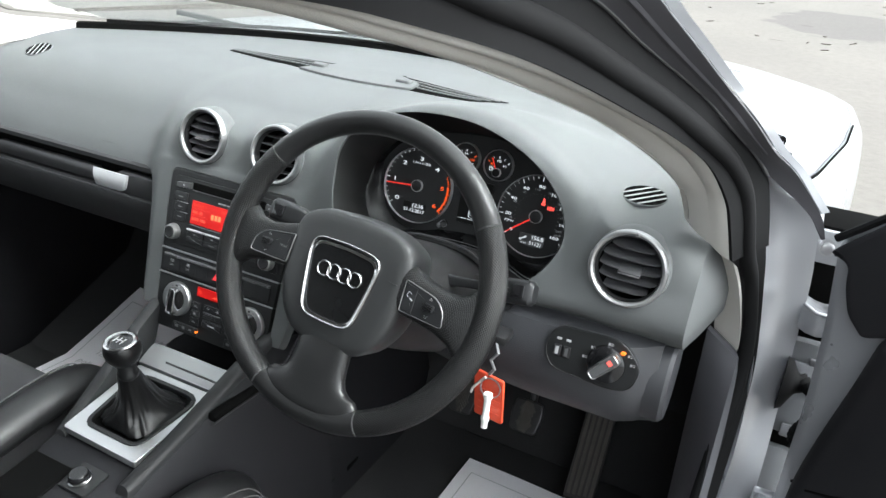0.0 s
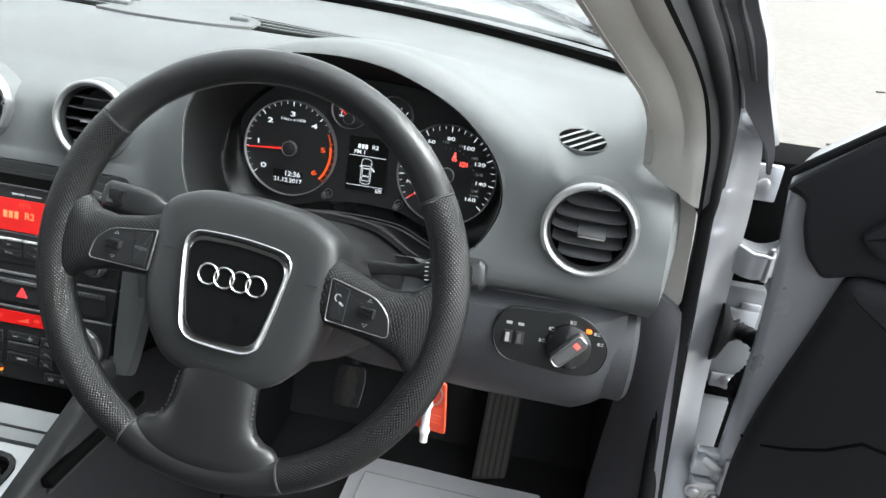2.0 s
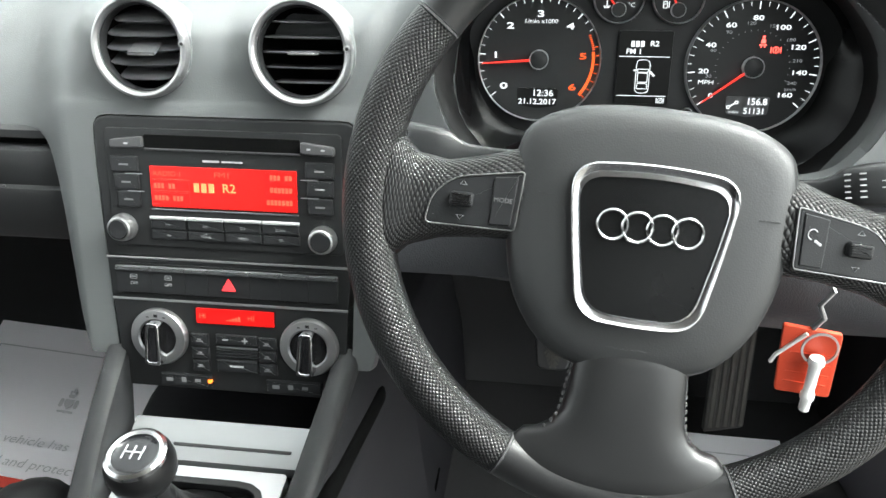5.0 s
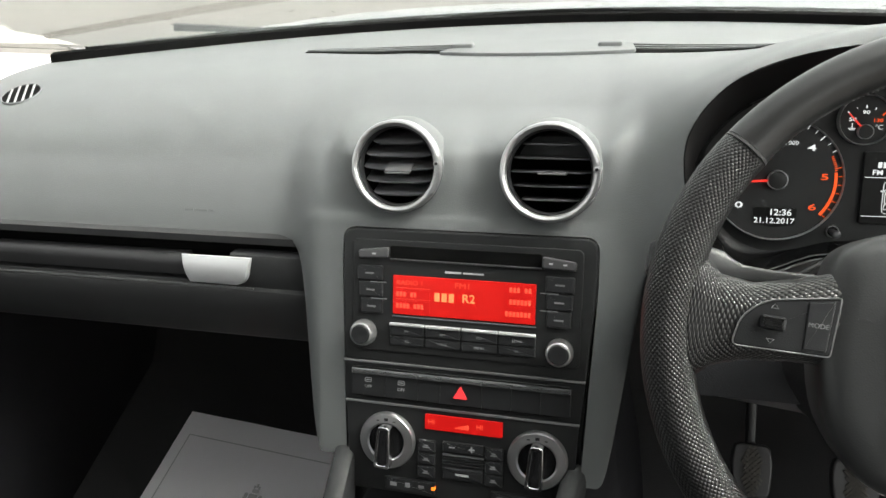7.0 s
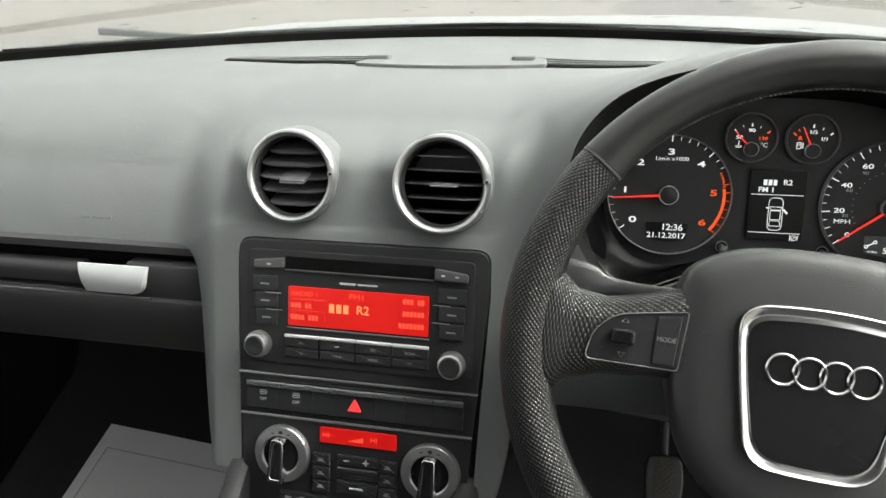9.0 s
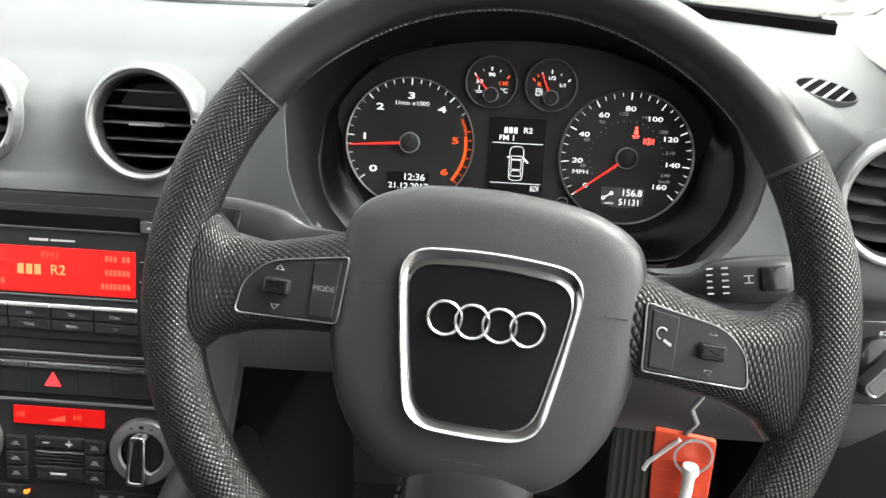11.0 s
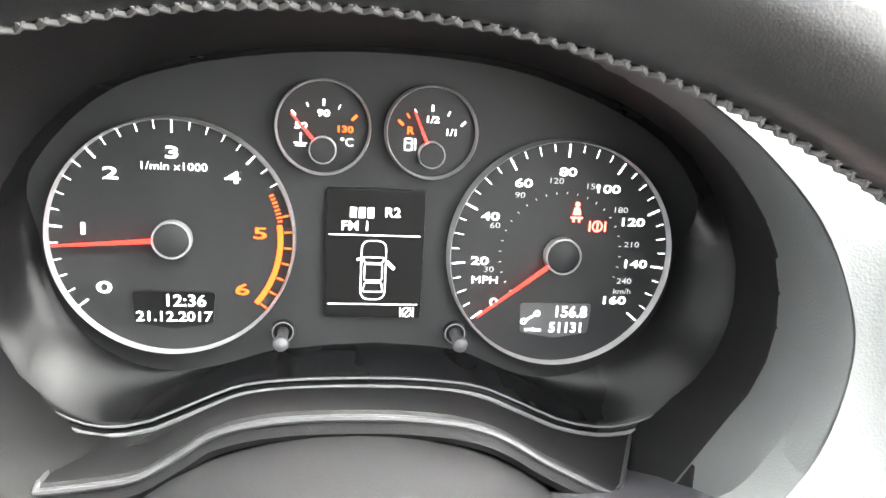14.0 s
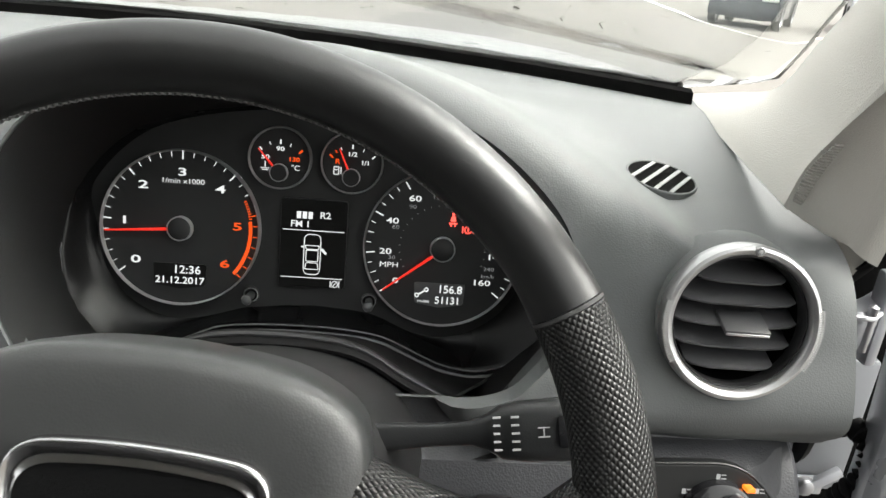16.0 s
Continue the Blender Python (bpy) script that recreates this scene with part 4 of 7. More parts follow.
bez = ((0.0, -0.0042, -0.0042), (0.15, -0.0030, -0.0030), (0.45, 0.004, 0.000), (0.75, 0.012, 0.005), (0.93, 0.0175, 0.0075), (1.0, 0.0190, 0.0080))
rings = []
for f, w_low, w_high in bez:
    rings.append([(a[0] + (b[0] - a[0]) * f, a[1] + (b[1] - a[1]) * f, w_high + (w_low - w_high) * lower(b[1])) for a, b in zip(bowl, plate)])
for d, dw in ((-0.0010, 0.0004), (-0.0022, -0.0016), (-0.0034, -0.0016), (-0.0046, 0.0010), (-0.0056, 0.0008), (-0.0064, -0.004), (-0.0066, -0.016)):
    rings.append([(x, y, 0.0080 + 0.0110 * lower(y) + dw * lower(y)) for x, y in inset(plate, d)])
part("bezel", loft(rings, cap=False), M_BEZEL, cl, "satin black bezel", angle=70)
# paler tubes paint the shine along the bezel's lower edges
for d, up, rad, label in ((-0.0008, 0.0006, 0.0006, "thin painted highlight along the bezel"), (-0.0051, 0.0012, 0.0011, "painted highlight on the lower bezel edge")):
    low_line = [p for p in inset(plate, d) if p[1] < -0.012]
    k0 = max(range(len(low_line)), key=lambda i: math.dist(low_line[i], low_line[i - 1]))
    low_line = low_line[k0:] + low_line[:k0]
    part("bezel_highlight", tube([(x, y, 0.0080 + 0.0110 * lower(y) + up - 0.001 * (i in (0, len(low_line) - 1))) for i, (x, y) in enumerate(low_line)], rad, 6), M_LINE, cl, label)


def ticks(specs, w, seg_w):
    """Radial bars: (angle, inner radius, outer radius, width)."""
    out = []
    for a, r0, r1, wd in specs:
        a = radians(a)
        c, s = math.cos(a), math.sin(a)
        out.append(prism([(r0 * c - wd / 2 * s, r0 * s + wd / 2 * c), (r1 * c - wd / 2 * s, r1 * s + wd / 2 * c), (r1 * c + wd / 2 * s, r1 * s - wd / 2 * c), (r0 * c + wd / 2 * s, r0 * s - wd / 2 * c)], w, w + 0.0003, 0))
    return join(*out)


def dial(name, u, v, R, label, hub_r):
    d = part(name, lathe([(R + 0.0005, -0.006), (R, -0.0005), (0.0, -0.0005)], 72), M_DIAL, cl, label, m=pose(u, v, 0))
    part("ring", lathe([(R - 0.0001, -0.001), (R + 0.0001, 0.004), (R + 0.0006, 0.0046), (R + 0.0011, 0.003), (R + 0.0014, -0.004)], 80), M_RING, d, "thin silver ring")
    return d


def hub(d, r, u=0.0, v=0.0):
    part("hub_cap", lathe([(r * 0.94, 0.0), (r * 0.92, 0.0058), (r * 0.86, 0.0062), (0.0, 0.0062)], 32), M_DIAL, d, m=pose(u, v, 0))
    part("hub_ring", lathe([(r * 0.94, 0.0005), (r * 0.95, 0.0064), (r * 1.03, 0.0062), (r * 1.04, 0.0005)], 40), M_RING, d, m=pose(u, v, 0))


def needle(d, ang, r0, r1, wd, u=0.0, v=0.0):
    c, s = math.cos(radians(ang)), math.sin(radians(ang))
    bmn = prism([(r0, -wd), (r1, -wd * 0.45), (r1, wd * 0.45), (r0, wd)], 0.0042, 0.0056, 0.0004)
    part("needle", moved(bmn, pose(u, v, 0, 0, 0, ang)), M_NEEDLE, d, "red needle")


A0, A1 = 218.0, -38.0
tach = dial("rev_counter", -0.0957, 0.0004, 0.0565, "charcoal rev counter dial with orange red zone", 0.009)
step = (A0 - A1) / 6
part("scale", ticks([(A0 - step * i / 5, 0.0505 if i % 5 == 0 else 0.0525, 0.0565, 0.0009 if i % 5 == 0 else 0.0005) for i in range(23)], 0.0, 0), M_WHITE, tach)
part("red_scale", ticks([(A0 - step * i / 5, 0.0525, 0.056, 0.0008) for i in range(24, 31)] + [(A0 - step * (4.5 + 0.05 * i), 0.0500, 0.0522, 0.0008) for i in range(8)], 0.0, 0), M_ORANGE, tach)
arc = [radians(A0 - step * (4.9 + 1.13 * i / 14)) for i in range(15)]
part("red_band", loft([[(r * math.cos(a), r * math.sin(a), w) for r, w in ((0.0492, 0.0), (0.0492, 0.0003), (0.0518, 0.0003), (0.0518, 0.0))] for a in arc]), M_ORANGE, tach)
for i in range(7):
    a = radians(A0 - step * i)
    lettering("numeral", str(i), 0.0080, M_WHITE if i < 5 else M_ORANGE, tach, 0.0410 * math.cos(a), 0.0410 * math.sin(a), 0.0003, sx=1.9, thick=0.00012)
lettering("unit", "1/min x1000", 0.0052, M_WHITE, tach, 0.0005, 0.0345, 0.0003, sx=1.2)
needle(tach, 184.5, 0.007, 0.0535, 0.0011)
hub(tach, 0.0088)
lcd = part("clock_display", prism(rounded([(-0.0195, -0.0265), (0.0195, -0.0265), (0.0185, -0.0425), (0.0, -0.0455), (-0.0185, -0.0425)], 0.002), 0.0, 0.0006, 0), M_SLOT, tach)
lettering("clock", "12:36", 0.0084, M_WHITE, lcd, 0.005, -0.0312, 0.0009, sx=1.1, thick=0.00012)
lettering("date", "21.12.2017", 0.0072, M_WHITE, lcd, 0.0, -0.0393, 0.0009, sx=1.13, thick=0.0001)

spd = dial("speedometer", 0.0980, -0.0028, 0.0585, "charcoal speedometer dial with white figures", 0.009)
part("scale", ticks([(A0 + (A1 - A0) * i / 32, 0.0508 if i % 4 == 0 else (0.0528 if i % 2 == 0 else 0.0538), 0.0574, 0.0009 if i % 4 == 0 else 0.0005) for i in range(33)], 0.0, 0), M_WHITE, spd)
part("inner_scale", ticks([(A0 + (A1 - A0) * k / 160, 0.0318, 0.0330, 0.0005) for k in [6.214 * j for j in range(25)]], 0.0, 0), M_GREYLET, spd)
for k in range(0, 161, 20):
    a = radians(A0 + (A1 - A0) * k / 160)
    r = 0.0430 if k < 90 else 0.0413 if k < 150 else 0.0398
    lettering("numeral", str(k), 0.0060, M_WHITE, spd, r * math.cos(a), r * math.sin(a), 0.0003, sx=1.6, thick=0.00008)
for k in range(30, 241, 30):
    a = radians(A0 + (A1 - A0) * k * 0.6214 / 160 + (5 if k == 30 else 0))
    lettering("small_numeral", str(k), 0.0042, M_GREYLET, spd, 0.0388 * math.cos(a), 0.0388 * math.sin(a), 0.0003, sx=1.35)
lettering("unit", "MPH", 0.0056, M_WHITE, spd, -0.0395, -0.0145, 0.0003, sx=1.3)
lettering("small_unit", "km/h", 0.0042, M_GREYLET, spd, 0.0358, -0.0193, 0.0003, sx=1.2)
needle(spd, 217.5, 0.007, 0.0545, 0.0011)
hub(spd, 0.0092)
lcd = part("trip_display", prism(rounded([(-0.0195, -0.0265), (0.0195, -0.0265), (0.0185, -0.0425), (0.0, -0.0455), (-0.0185, -0.0425)], 0.002), 0.0, 0.0006, 0), M_GREYBTN, spd)
lettering("trip", "156.8", 0.0085, M_WHITE, lcd, 0.008, -0.0312, 0.0009, thick=0.00012)
lettering("mileage", "51131", 0.0078, M_WHITE, lcd, 0.0065, -0.0398, 0.0009, thick=0.0001)
part("spanner_mark", join(tube([(-0.0160, -0.0358, 0.0009), (-0.0110, -0.0326, 0.0009)], 0.0006, 6), *[moved(frame_bm([(0.0018 * math.cos(k * math.pi / 8), 0.0018 * math.sin(k * math.pi / 8)) for k in range(16)], [(0.0009 * math.cos(k * math.pi / 8), 0.0009 * math.sin(k * math.pi / 8)) for k in range(16)], 0.0006, 0.0013), pose(u, v, 0)) for u, v in ((-0.0170, -0.0364), (-0.0100, -0.0320))]), M_WHITE, lcd)
lettering("mileage_unit", "miles", 0.0034, M_WHITE, lcd, -0.0118, -0.0408, 0.0009, sx=1.3)
part("belt_lamp", join(moved(lathe([(0.0013, 0.0), (0.0013, 0.0004), (0.0, 0.0004)], 16), pose(0.0068, 0.0268, 0)), prism(rounded([(0.0046, 0.0212), (0.0090, 0.0212), (0.0082, 0.0252), (0.0054, 0.0252)], 0.0008), 0, 0.0004, 0), prism([(0.0036, 0.0192), (0.0100, 0.0192), (0.0100, 0.0203), (0.0036, 0.0203)], 0, 0.0004, 0), prism([(0.0048, 0.0174), (0.0058, 0.0174), (0.0058, 0.0193), (0.0048, 0.0193)], 0, 0.0004, 0), prism([(0.0078, 0.0174), (0.0088, 0.0174), (0.0088, 0.0193), (0.0078, 0.0193)], 0, 0.0004, 0)), M_WARN, spd, "red seat belt warning lamp")
part("brake_lamp", join(moved(frame_bm([(0.0030 * math.cos(2 * math.pi * i / 24), 0.0030 * math.sin(2 * math.pi * i / 24)) for i in range(24)], [(0.0022 * math.cos(2 * math.pi * i / 24), 0.0022 * math.sin(2 * math.pi * i / 24)) for i in range(24)], 0, 0.0007), pose(0.0185, 0.0155, 0)), prism(rrect(0.0185, 0.0155, 0.0009, 0.0036, 0.0003), 0, 0.0005, 0), prism(rrect(0.0143, 0.0155, 0.0008, 0.0055, 0.0003), 0, 0.0005, 0), prism(rrect(0.0227, 0.0155, 0.0008, 0.0055, 0.0003), 0, 0.0005, 0)), M_WARN, spd, "red brake warning lamp")

def arc_ticks(marks):
    """Scale bars on an arc round the small gauge's low pivot: (angle, inner radius, outer radius, width)."""
    return moved(ticks(marks, 0.0, 0), pose(0, PIVOT, 0))


PIVOT = -0.0106
temp = dial("temperature_gauge", -0.0258, 0.0568, 0.0218, "small charcoal temperature gauge", 0.005)
part("scale", arc_ticks([(130, 0.0205, 0.0235, 0.0010), (110, 0.0212, 0.0233, 0.0006), (90, 0.0208, 0.0240, 0.0011), (70, 0.0205, 0.0230, 0.0006)]), M_WHITE, temp)
part("hot_mark", arc_ticks([(47, 0.0200, 0.0235, 0.0013)]), M_ORANGE, temp)
lettering("numeral", "50", 0.0044, M_WHITE, temp, -0.0106, 0.0002, 0.0003, sx=1.4, thick=0.0001)
lettering("numeral", "90", 0.0044, M_WHITE, temp, 0.0, 0.0066, 0.0003, sx=1.4, thick=0.0001)
lettering("numeral", "130", 0.0044, M_ORANGE, temp, 0.0102, -0.0006, 0.0003, sx=1.3, thick=0.0001)
lettering("unit", "°C", 0.0056, M_WHITE, temp, 0.0114, -0.0068, 0.0003, sx=1.1)
part("thermometer_mark", bars([(-0.0110, -0.0072, 0.0008, 0.0042), (-0.0138, -0.0082, 0.0062, 0.0006), (-0.0130, -0.0094, 0.0048, 0.0006)], 0.0004), M_WHITE, temp)
needle(temp, 132, 0.005, 0.0225, 0.0008, 0.0, PIVOT)
hub(temp, 0.0064, 0.0, PIVOT)

fuel = dial("fuel_gauge", 0.0268, 0.0568, 0.0218, "small charcoal fuel gauge", 0.005)
part("scale", arc_ticks([(112, 0.0212, 0.0233, 0.0006), (90, 0.0208, 0.0240, 0.0011), (68, 0.0205, 0.0230, 0.0006), (45, 0.0205, 0.0235, 0.0011)]), M_WHITE, fuel)
part("reserve_mark", arc_ticks([(136, 0.0195, 0.0230, 0.0012), (123, 0.0205, 0.0230, 0.0008)]), M_ORANGE, fuel)
lettering("numeral", "R", 0.0052, M_ORANGE, fuel, -0.0106, 0.0004, 0.0003, sx=1.2, thick=0.0001)
lettering("numeral", "1/2", 0.0044, M_WHITE, fuel, 0.0, 0.0062, 0.0003, sx=1.3, thick=0.0001)
lettering("numeral", "1/1", 0.0044, M_WHITE, fuel, 0.0098, 0.0004, 0.0003, sx=1.2, thick=0.0001)
part("pump_mark", join(frame_bm(rrect(-0.0112, -0.0062, 0.0040, 0.006, 0.0004), rrect(-0.0112, -0.0062, 0.0030, 0.005, 0.0003), 0, 0.0004), bars([(-0.0125, -0.0058, 0.0026, 0.0006), (-0.0082, -0.0088, 0.0007, 0.0055)], 0.0004)), M_WHITE, fuel)
needle(fuel, 114, 0.0045, 0.0225, 0.0008, 0.0, PIVOT)
hub(fuel, 0.0064, 0.0, PIVOT)

inf = part("info_display", prism(rrect(0.0005, -0.0065, 0.049, 0.066, 0.002), -0.004, 0.0008, 0.0004), M_SLOT, cl, "black information display", m=pose(0.0008, 0.0013, 0))
for v in (0.0032, -0.0325):
    part("display_line", bars([(-0.0225, v, 0.0455, 0.0006)], 0.0011), M_WHITE, inf)
part("station_name", blocks(3, -0.0125, 0.0122, 0.0032, 0.0052, 0.0011, 0.0043), M_WHITE, inf)
lettering("station_name", "R2", 0.0068, M_WHITE, inf, 0.0086, 0.0150, 0.0011, sx=1.1, thick=0.00012)
lettering("band_name", "FM 1", 0.0066, M_WHITE, inf, -0.0095, 0.0079, 0.0011, sx=1.1, thick=0.00012)
car_out = rounded([(-0.0065, -0.030), (0.0065, -0.030), (0.0065, 0.001), (-0.0065, 0.001)], 0.005, 5)
part("car_symbol", join(
    frame_bm(car_out, inset(car_out, 0.0007), 0.0008, 0.0011),
    frame_bm(rrect(0, -0.0155, 0.0095, 0.009, 0.001), rrect(0, -0.0155, 0.0083, 0.0078, 0.0008), 0.0008, 0.0011),
    frame_bm(rounded([(-0.0058, -0.0075), (0.0058, -0.0075), (0.0048, -0.0110), (-0.0048, -0.0110)], 0.0015), rounded([(-0.0050, -0.0081), (0.0050, -0.0081), (0.0042, -0.0104), (-0.0042, -0.0104)], 0.001), 0.0008, 0.0011),
    frame_bm(rounded([(-0.0045, -0.0205), (0.0045, -0.0205), (0.0055, -0.0260), (-0.0055, -0.0260)], 0.0015), rounded([(-0.0039, -0.0211), (0.0039, -0.0211), (0.0047, -0.0254), (-0.0047, -0.0254)], 0.001), 0.0008, 0.0011),
    bars([(-0.0085, -0.0095, 0.002, 0.0012)], 0.0011),
    moved(bars([(0, -0.0009, 0.0055, 0.0018)], 0.0011), pose(0.0066, -0.0098, 0, 0, 0, -45)),
), M_WHITE, inf)
mark = [(0.0178 + 0.0026 * math.cos(k * math.pi / 12), -0.0362 + 0.0026 * math.sin(k * math.pi / 12)) for k in range(24)]
part("start_stop_mark", join(frame_bm(mark, inset(mark, 0.0006), 0.0006, 0.0012), moved(bars([(-0.0030, -0.0003, 0.0060, 0.0006)], 0.0012), pose(0.0178, -0.0362, 0, 0, 0, 50)), bars([(0.0142, -0.0386, 0.0007, 0.0048), (0.0207, -0.0386, 0.0007, 0.0048)], 0.0012)), M_WHITE, inf)
for u in (-0.0435, 0.0450):
    sock = part("reset_socket", moved(lathe([(0.0062, 0.0005), (0.0060, 0.0028), (0.0050, 0.0030), (0.0046, 0.0005), (0.0, 0.0005)], 28), pose(u, -0.0470, -0.004)), M_SLOT, cl, "black recess round the reset pin")
    part("socket_rim", moved(frame_bm([(0.0056 * math.cos(k * math.pi / 14), 0.0056 * math.sin(k * math.pi / 14)) for k in range(28)], [(0.0049 * math.cos(k * math.pi / 14), 0.0049 * math.sin(k * math.pi / 14)) for k in range(28)], 0.0, 0.0034), pose(u, -0.0470, -0.004)), M_RING, sock, "thin bright rim")
    part("reset_pin", moved(lathe([(0.0028, 0.0), (0.0028, 0.0150), (0.0036, 0.0165), (0.0040, 0.0185), (0.0034, 0.0208), (0.0018, 0.0220), (0.0, 0.0223)], 24), pose(u, -0.0475, -0.004)), M_GREYBTN, cl, "dark grey reset pin")

# trim below the instruments, over the steering column
LOW = [(-0.140, -0.0930), (-0.126, -0.0945), (-0.102, -0.0912), (-0.080, -0.0810), (-0.058, -0.0725), (-0.03, -0.0700), (-0.004, -0.0698), (0.03, -0.0706), (0.052, -0.0738), (0.076, -0.0830), (0.102, -0.0940), (0.126, -0.0975), (0.145, -0.0950)]
LIP = [(-0.130, -0.079), (-0.110, -0.077), (-0.092, -0.0735), (-0.075, -0.063), (-0.063, -0.0555), (-0.040, -0.0505), (-0.005, -0.0495), (0.025, -0.0515), (0.043, -0.0555), (0.056, -0.0615), (0.068, -0.069), (0.085, -0.078), (0.105, -0.088)]
arch_rings = []
for a, c in zip(spline([(*p, 0) for p in LOW], 49), spline([(*p, 0) for p in LIP], 49)):
    arch_rings.append([(a.x, a.y + 0.004, -0.004), (a.x, a.y, 0.008), (a.x * 0.7 + c.x * 0.3, a.y * 0.7 + c.y * 0.3 - 0.002, 0.032), (a.x * 0.12 + c.x * 0.88, a.y * 0.12 + c.y * 0.88 - 0.001, 0.080), (c.x, c.y, 0.087), (c.x, c.y - 0.002, 0.0905), (c.x, c.y - 0.008, 0.092), (c.x * 0.99, c.y - 0.011, 0.0905), (c.x * 0.98, c.y - 0.016, 0.070), (c.x * 0.98, c.y - 0.03, 0.02)])
for k in (0, -1):
    part("trim_edge", tube([Vector(p) for p in arch_rings[k][1:7]], 0.0012, 6), M_SATIN, dashboard, m=Matrix.Translation((0, -0.6, -0.9)) @ CLUSTER)
# lip tube paler than the trim: its highlight is in the colour
part("trim_lip", tube([Vector(r[5]) for r in arch_rings], 0.0016, 8), M_SATIN, dashboard, "lip of the column trim with its highlight painted in", m=Matrix.Translation((0, -0.6, -0.9)) @ CLUSTER)
part("column_trim", loft(arch_rings, closed=False), M_TRIMBLACK, dashboard, "black moulded trim over the column", m=Matrix.Translation((0, -0.6, -0.9)) @ CLUSTER)

# ---------------------------------------------------------------- steering wheel
WHEEL = pose(0.356, 0.332, 0.916, 65) @ pose(0, 0, 0, 0, 0, -5)
wheel = thing("steering_wheel", WHEEL, "black leather three-spoke steering wheel with perforated grips", "steering wheel")
RIM_R, RIM_T = 0.1743, 0.0149
RIM_AT, HUB_AT = pose(0.0018, -0.0027, 0), pose(-0.0028, -0.001, 0.001)


def rim_section(a0, a1, n, lo=0.0, name="rim_section", mat=None, label="", swell=0.0, slim=0.0):
    rings = []
    for i in range(n + 1):
        a = radians(a0 + (a1 - a0) * i / n)
        k = RIM_T * (1 + swell * (1 - abs(2 * i / n - 1) ** 4))
        s = slim * (1 - abs(2 * i / n - 1) ** 6)
        rr, kk = RIM_R + s * 0.8, k * 1.02 - s
        rings.append([((rr + kk * math.cos(b)) * math.cos(a), (rr + kk * math.cos(b)) * math.sin(a), k * 0.95 * math.sin(b)) for b in [2 * math.pi * j / 28 for j in range(28)]])
    bmr = loft(rings)
    uv = bmr.loops.layers.uv.active
    length = radians(abs(a1 - a0)) * RIM_R
    for f in bmr.faces:
        for lp in f.loops:
            q = lp[uv].uv
            lp[uv].uv = (q.x * (n + 1) / n * length / 0.0068, q.y * 17)
    part(name, bmr, mat, wheel, label, m=RIM_AT)


rim_section(35.4, 144.6, 44, mat=M_LEATHER, label="smooth leather upper rim", swell=0.0, slim=0.0012)
rim_section(-65.6, 34.6, 40, mat=M_GRIP, label="perforated leather grip", swell=0.06)
rim_section(145.4, 245.6, 40, mat=M_GRIP, label="perforated leather grip", swell=0.06)
rim_section(246.4, 293.6, 20, mat=M_LEATHER, label="smooth leather lower rim")
for a in (35, 145, 246, 294):
    part("seam", moved(lathe([(RIM_T * 0.90, -0.0008), (RIM_T * 1.03, -0.0008), (RIM_T * 1.03, 0.0008), (RIM_T * 0.90, 0.0008)], 28, closed=True), pose(0, 0, 0, 0, 0, a) @ pose(RIM_R, 0, 0, 90)), M_THREAD, wheel, m=RIM_AT)
# zigzag stitches along the inner edge of the rim
st = []
R_IN = RIM_R + 0.00096 - (RIM_T * 1.02 - 0.0012)
for i in range(104):
    a = 38 + 104 * i / 103
    for da, lean in ((0.0, -40), (0.5, 40)):
        bit = tube([Vector((0.0004, 0, -0.0021)), Vector((-0.0002, 0, -0.001)), Vector((-0.0002, 0, 0.001)), Vector((0.0004, 0, 0.0021))], [0.0003, 0.0006, 0.0006, 0.0003], 6)
        st.append(moved(bit, pose(0, 0, 0, 0, 0, a + da) @ pose(R_IN, 0, -0.0015, lean)))
stitch = part("stitching", join(*st), M_STITCH, wheel, "row of zigzag stitches", m=RIM_AT)
stitch["kind"] = "stuff"


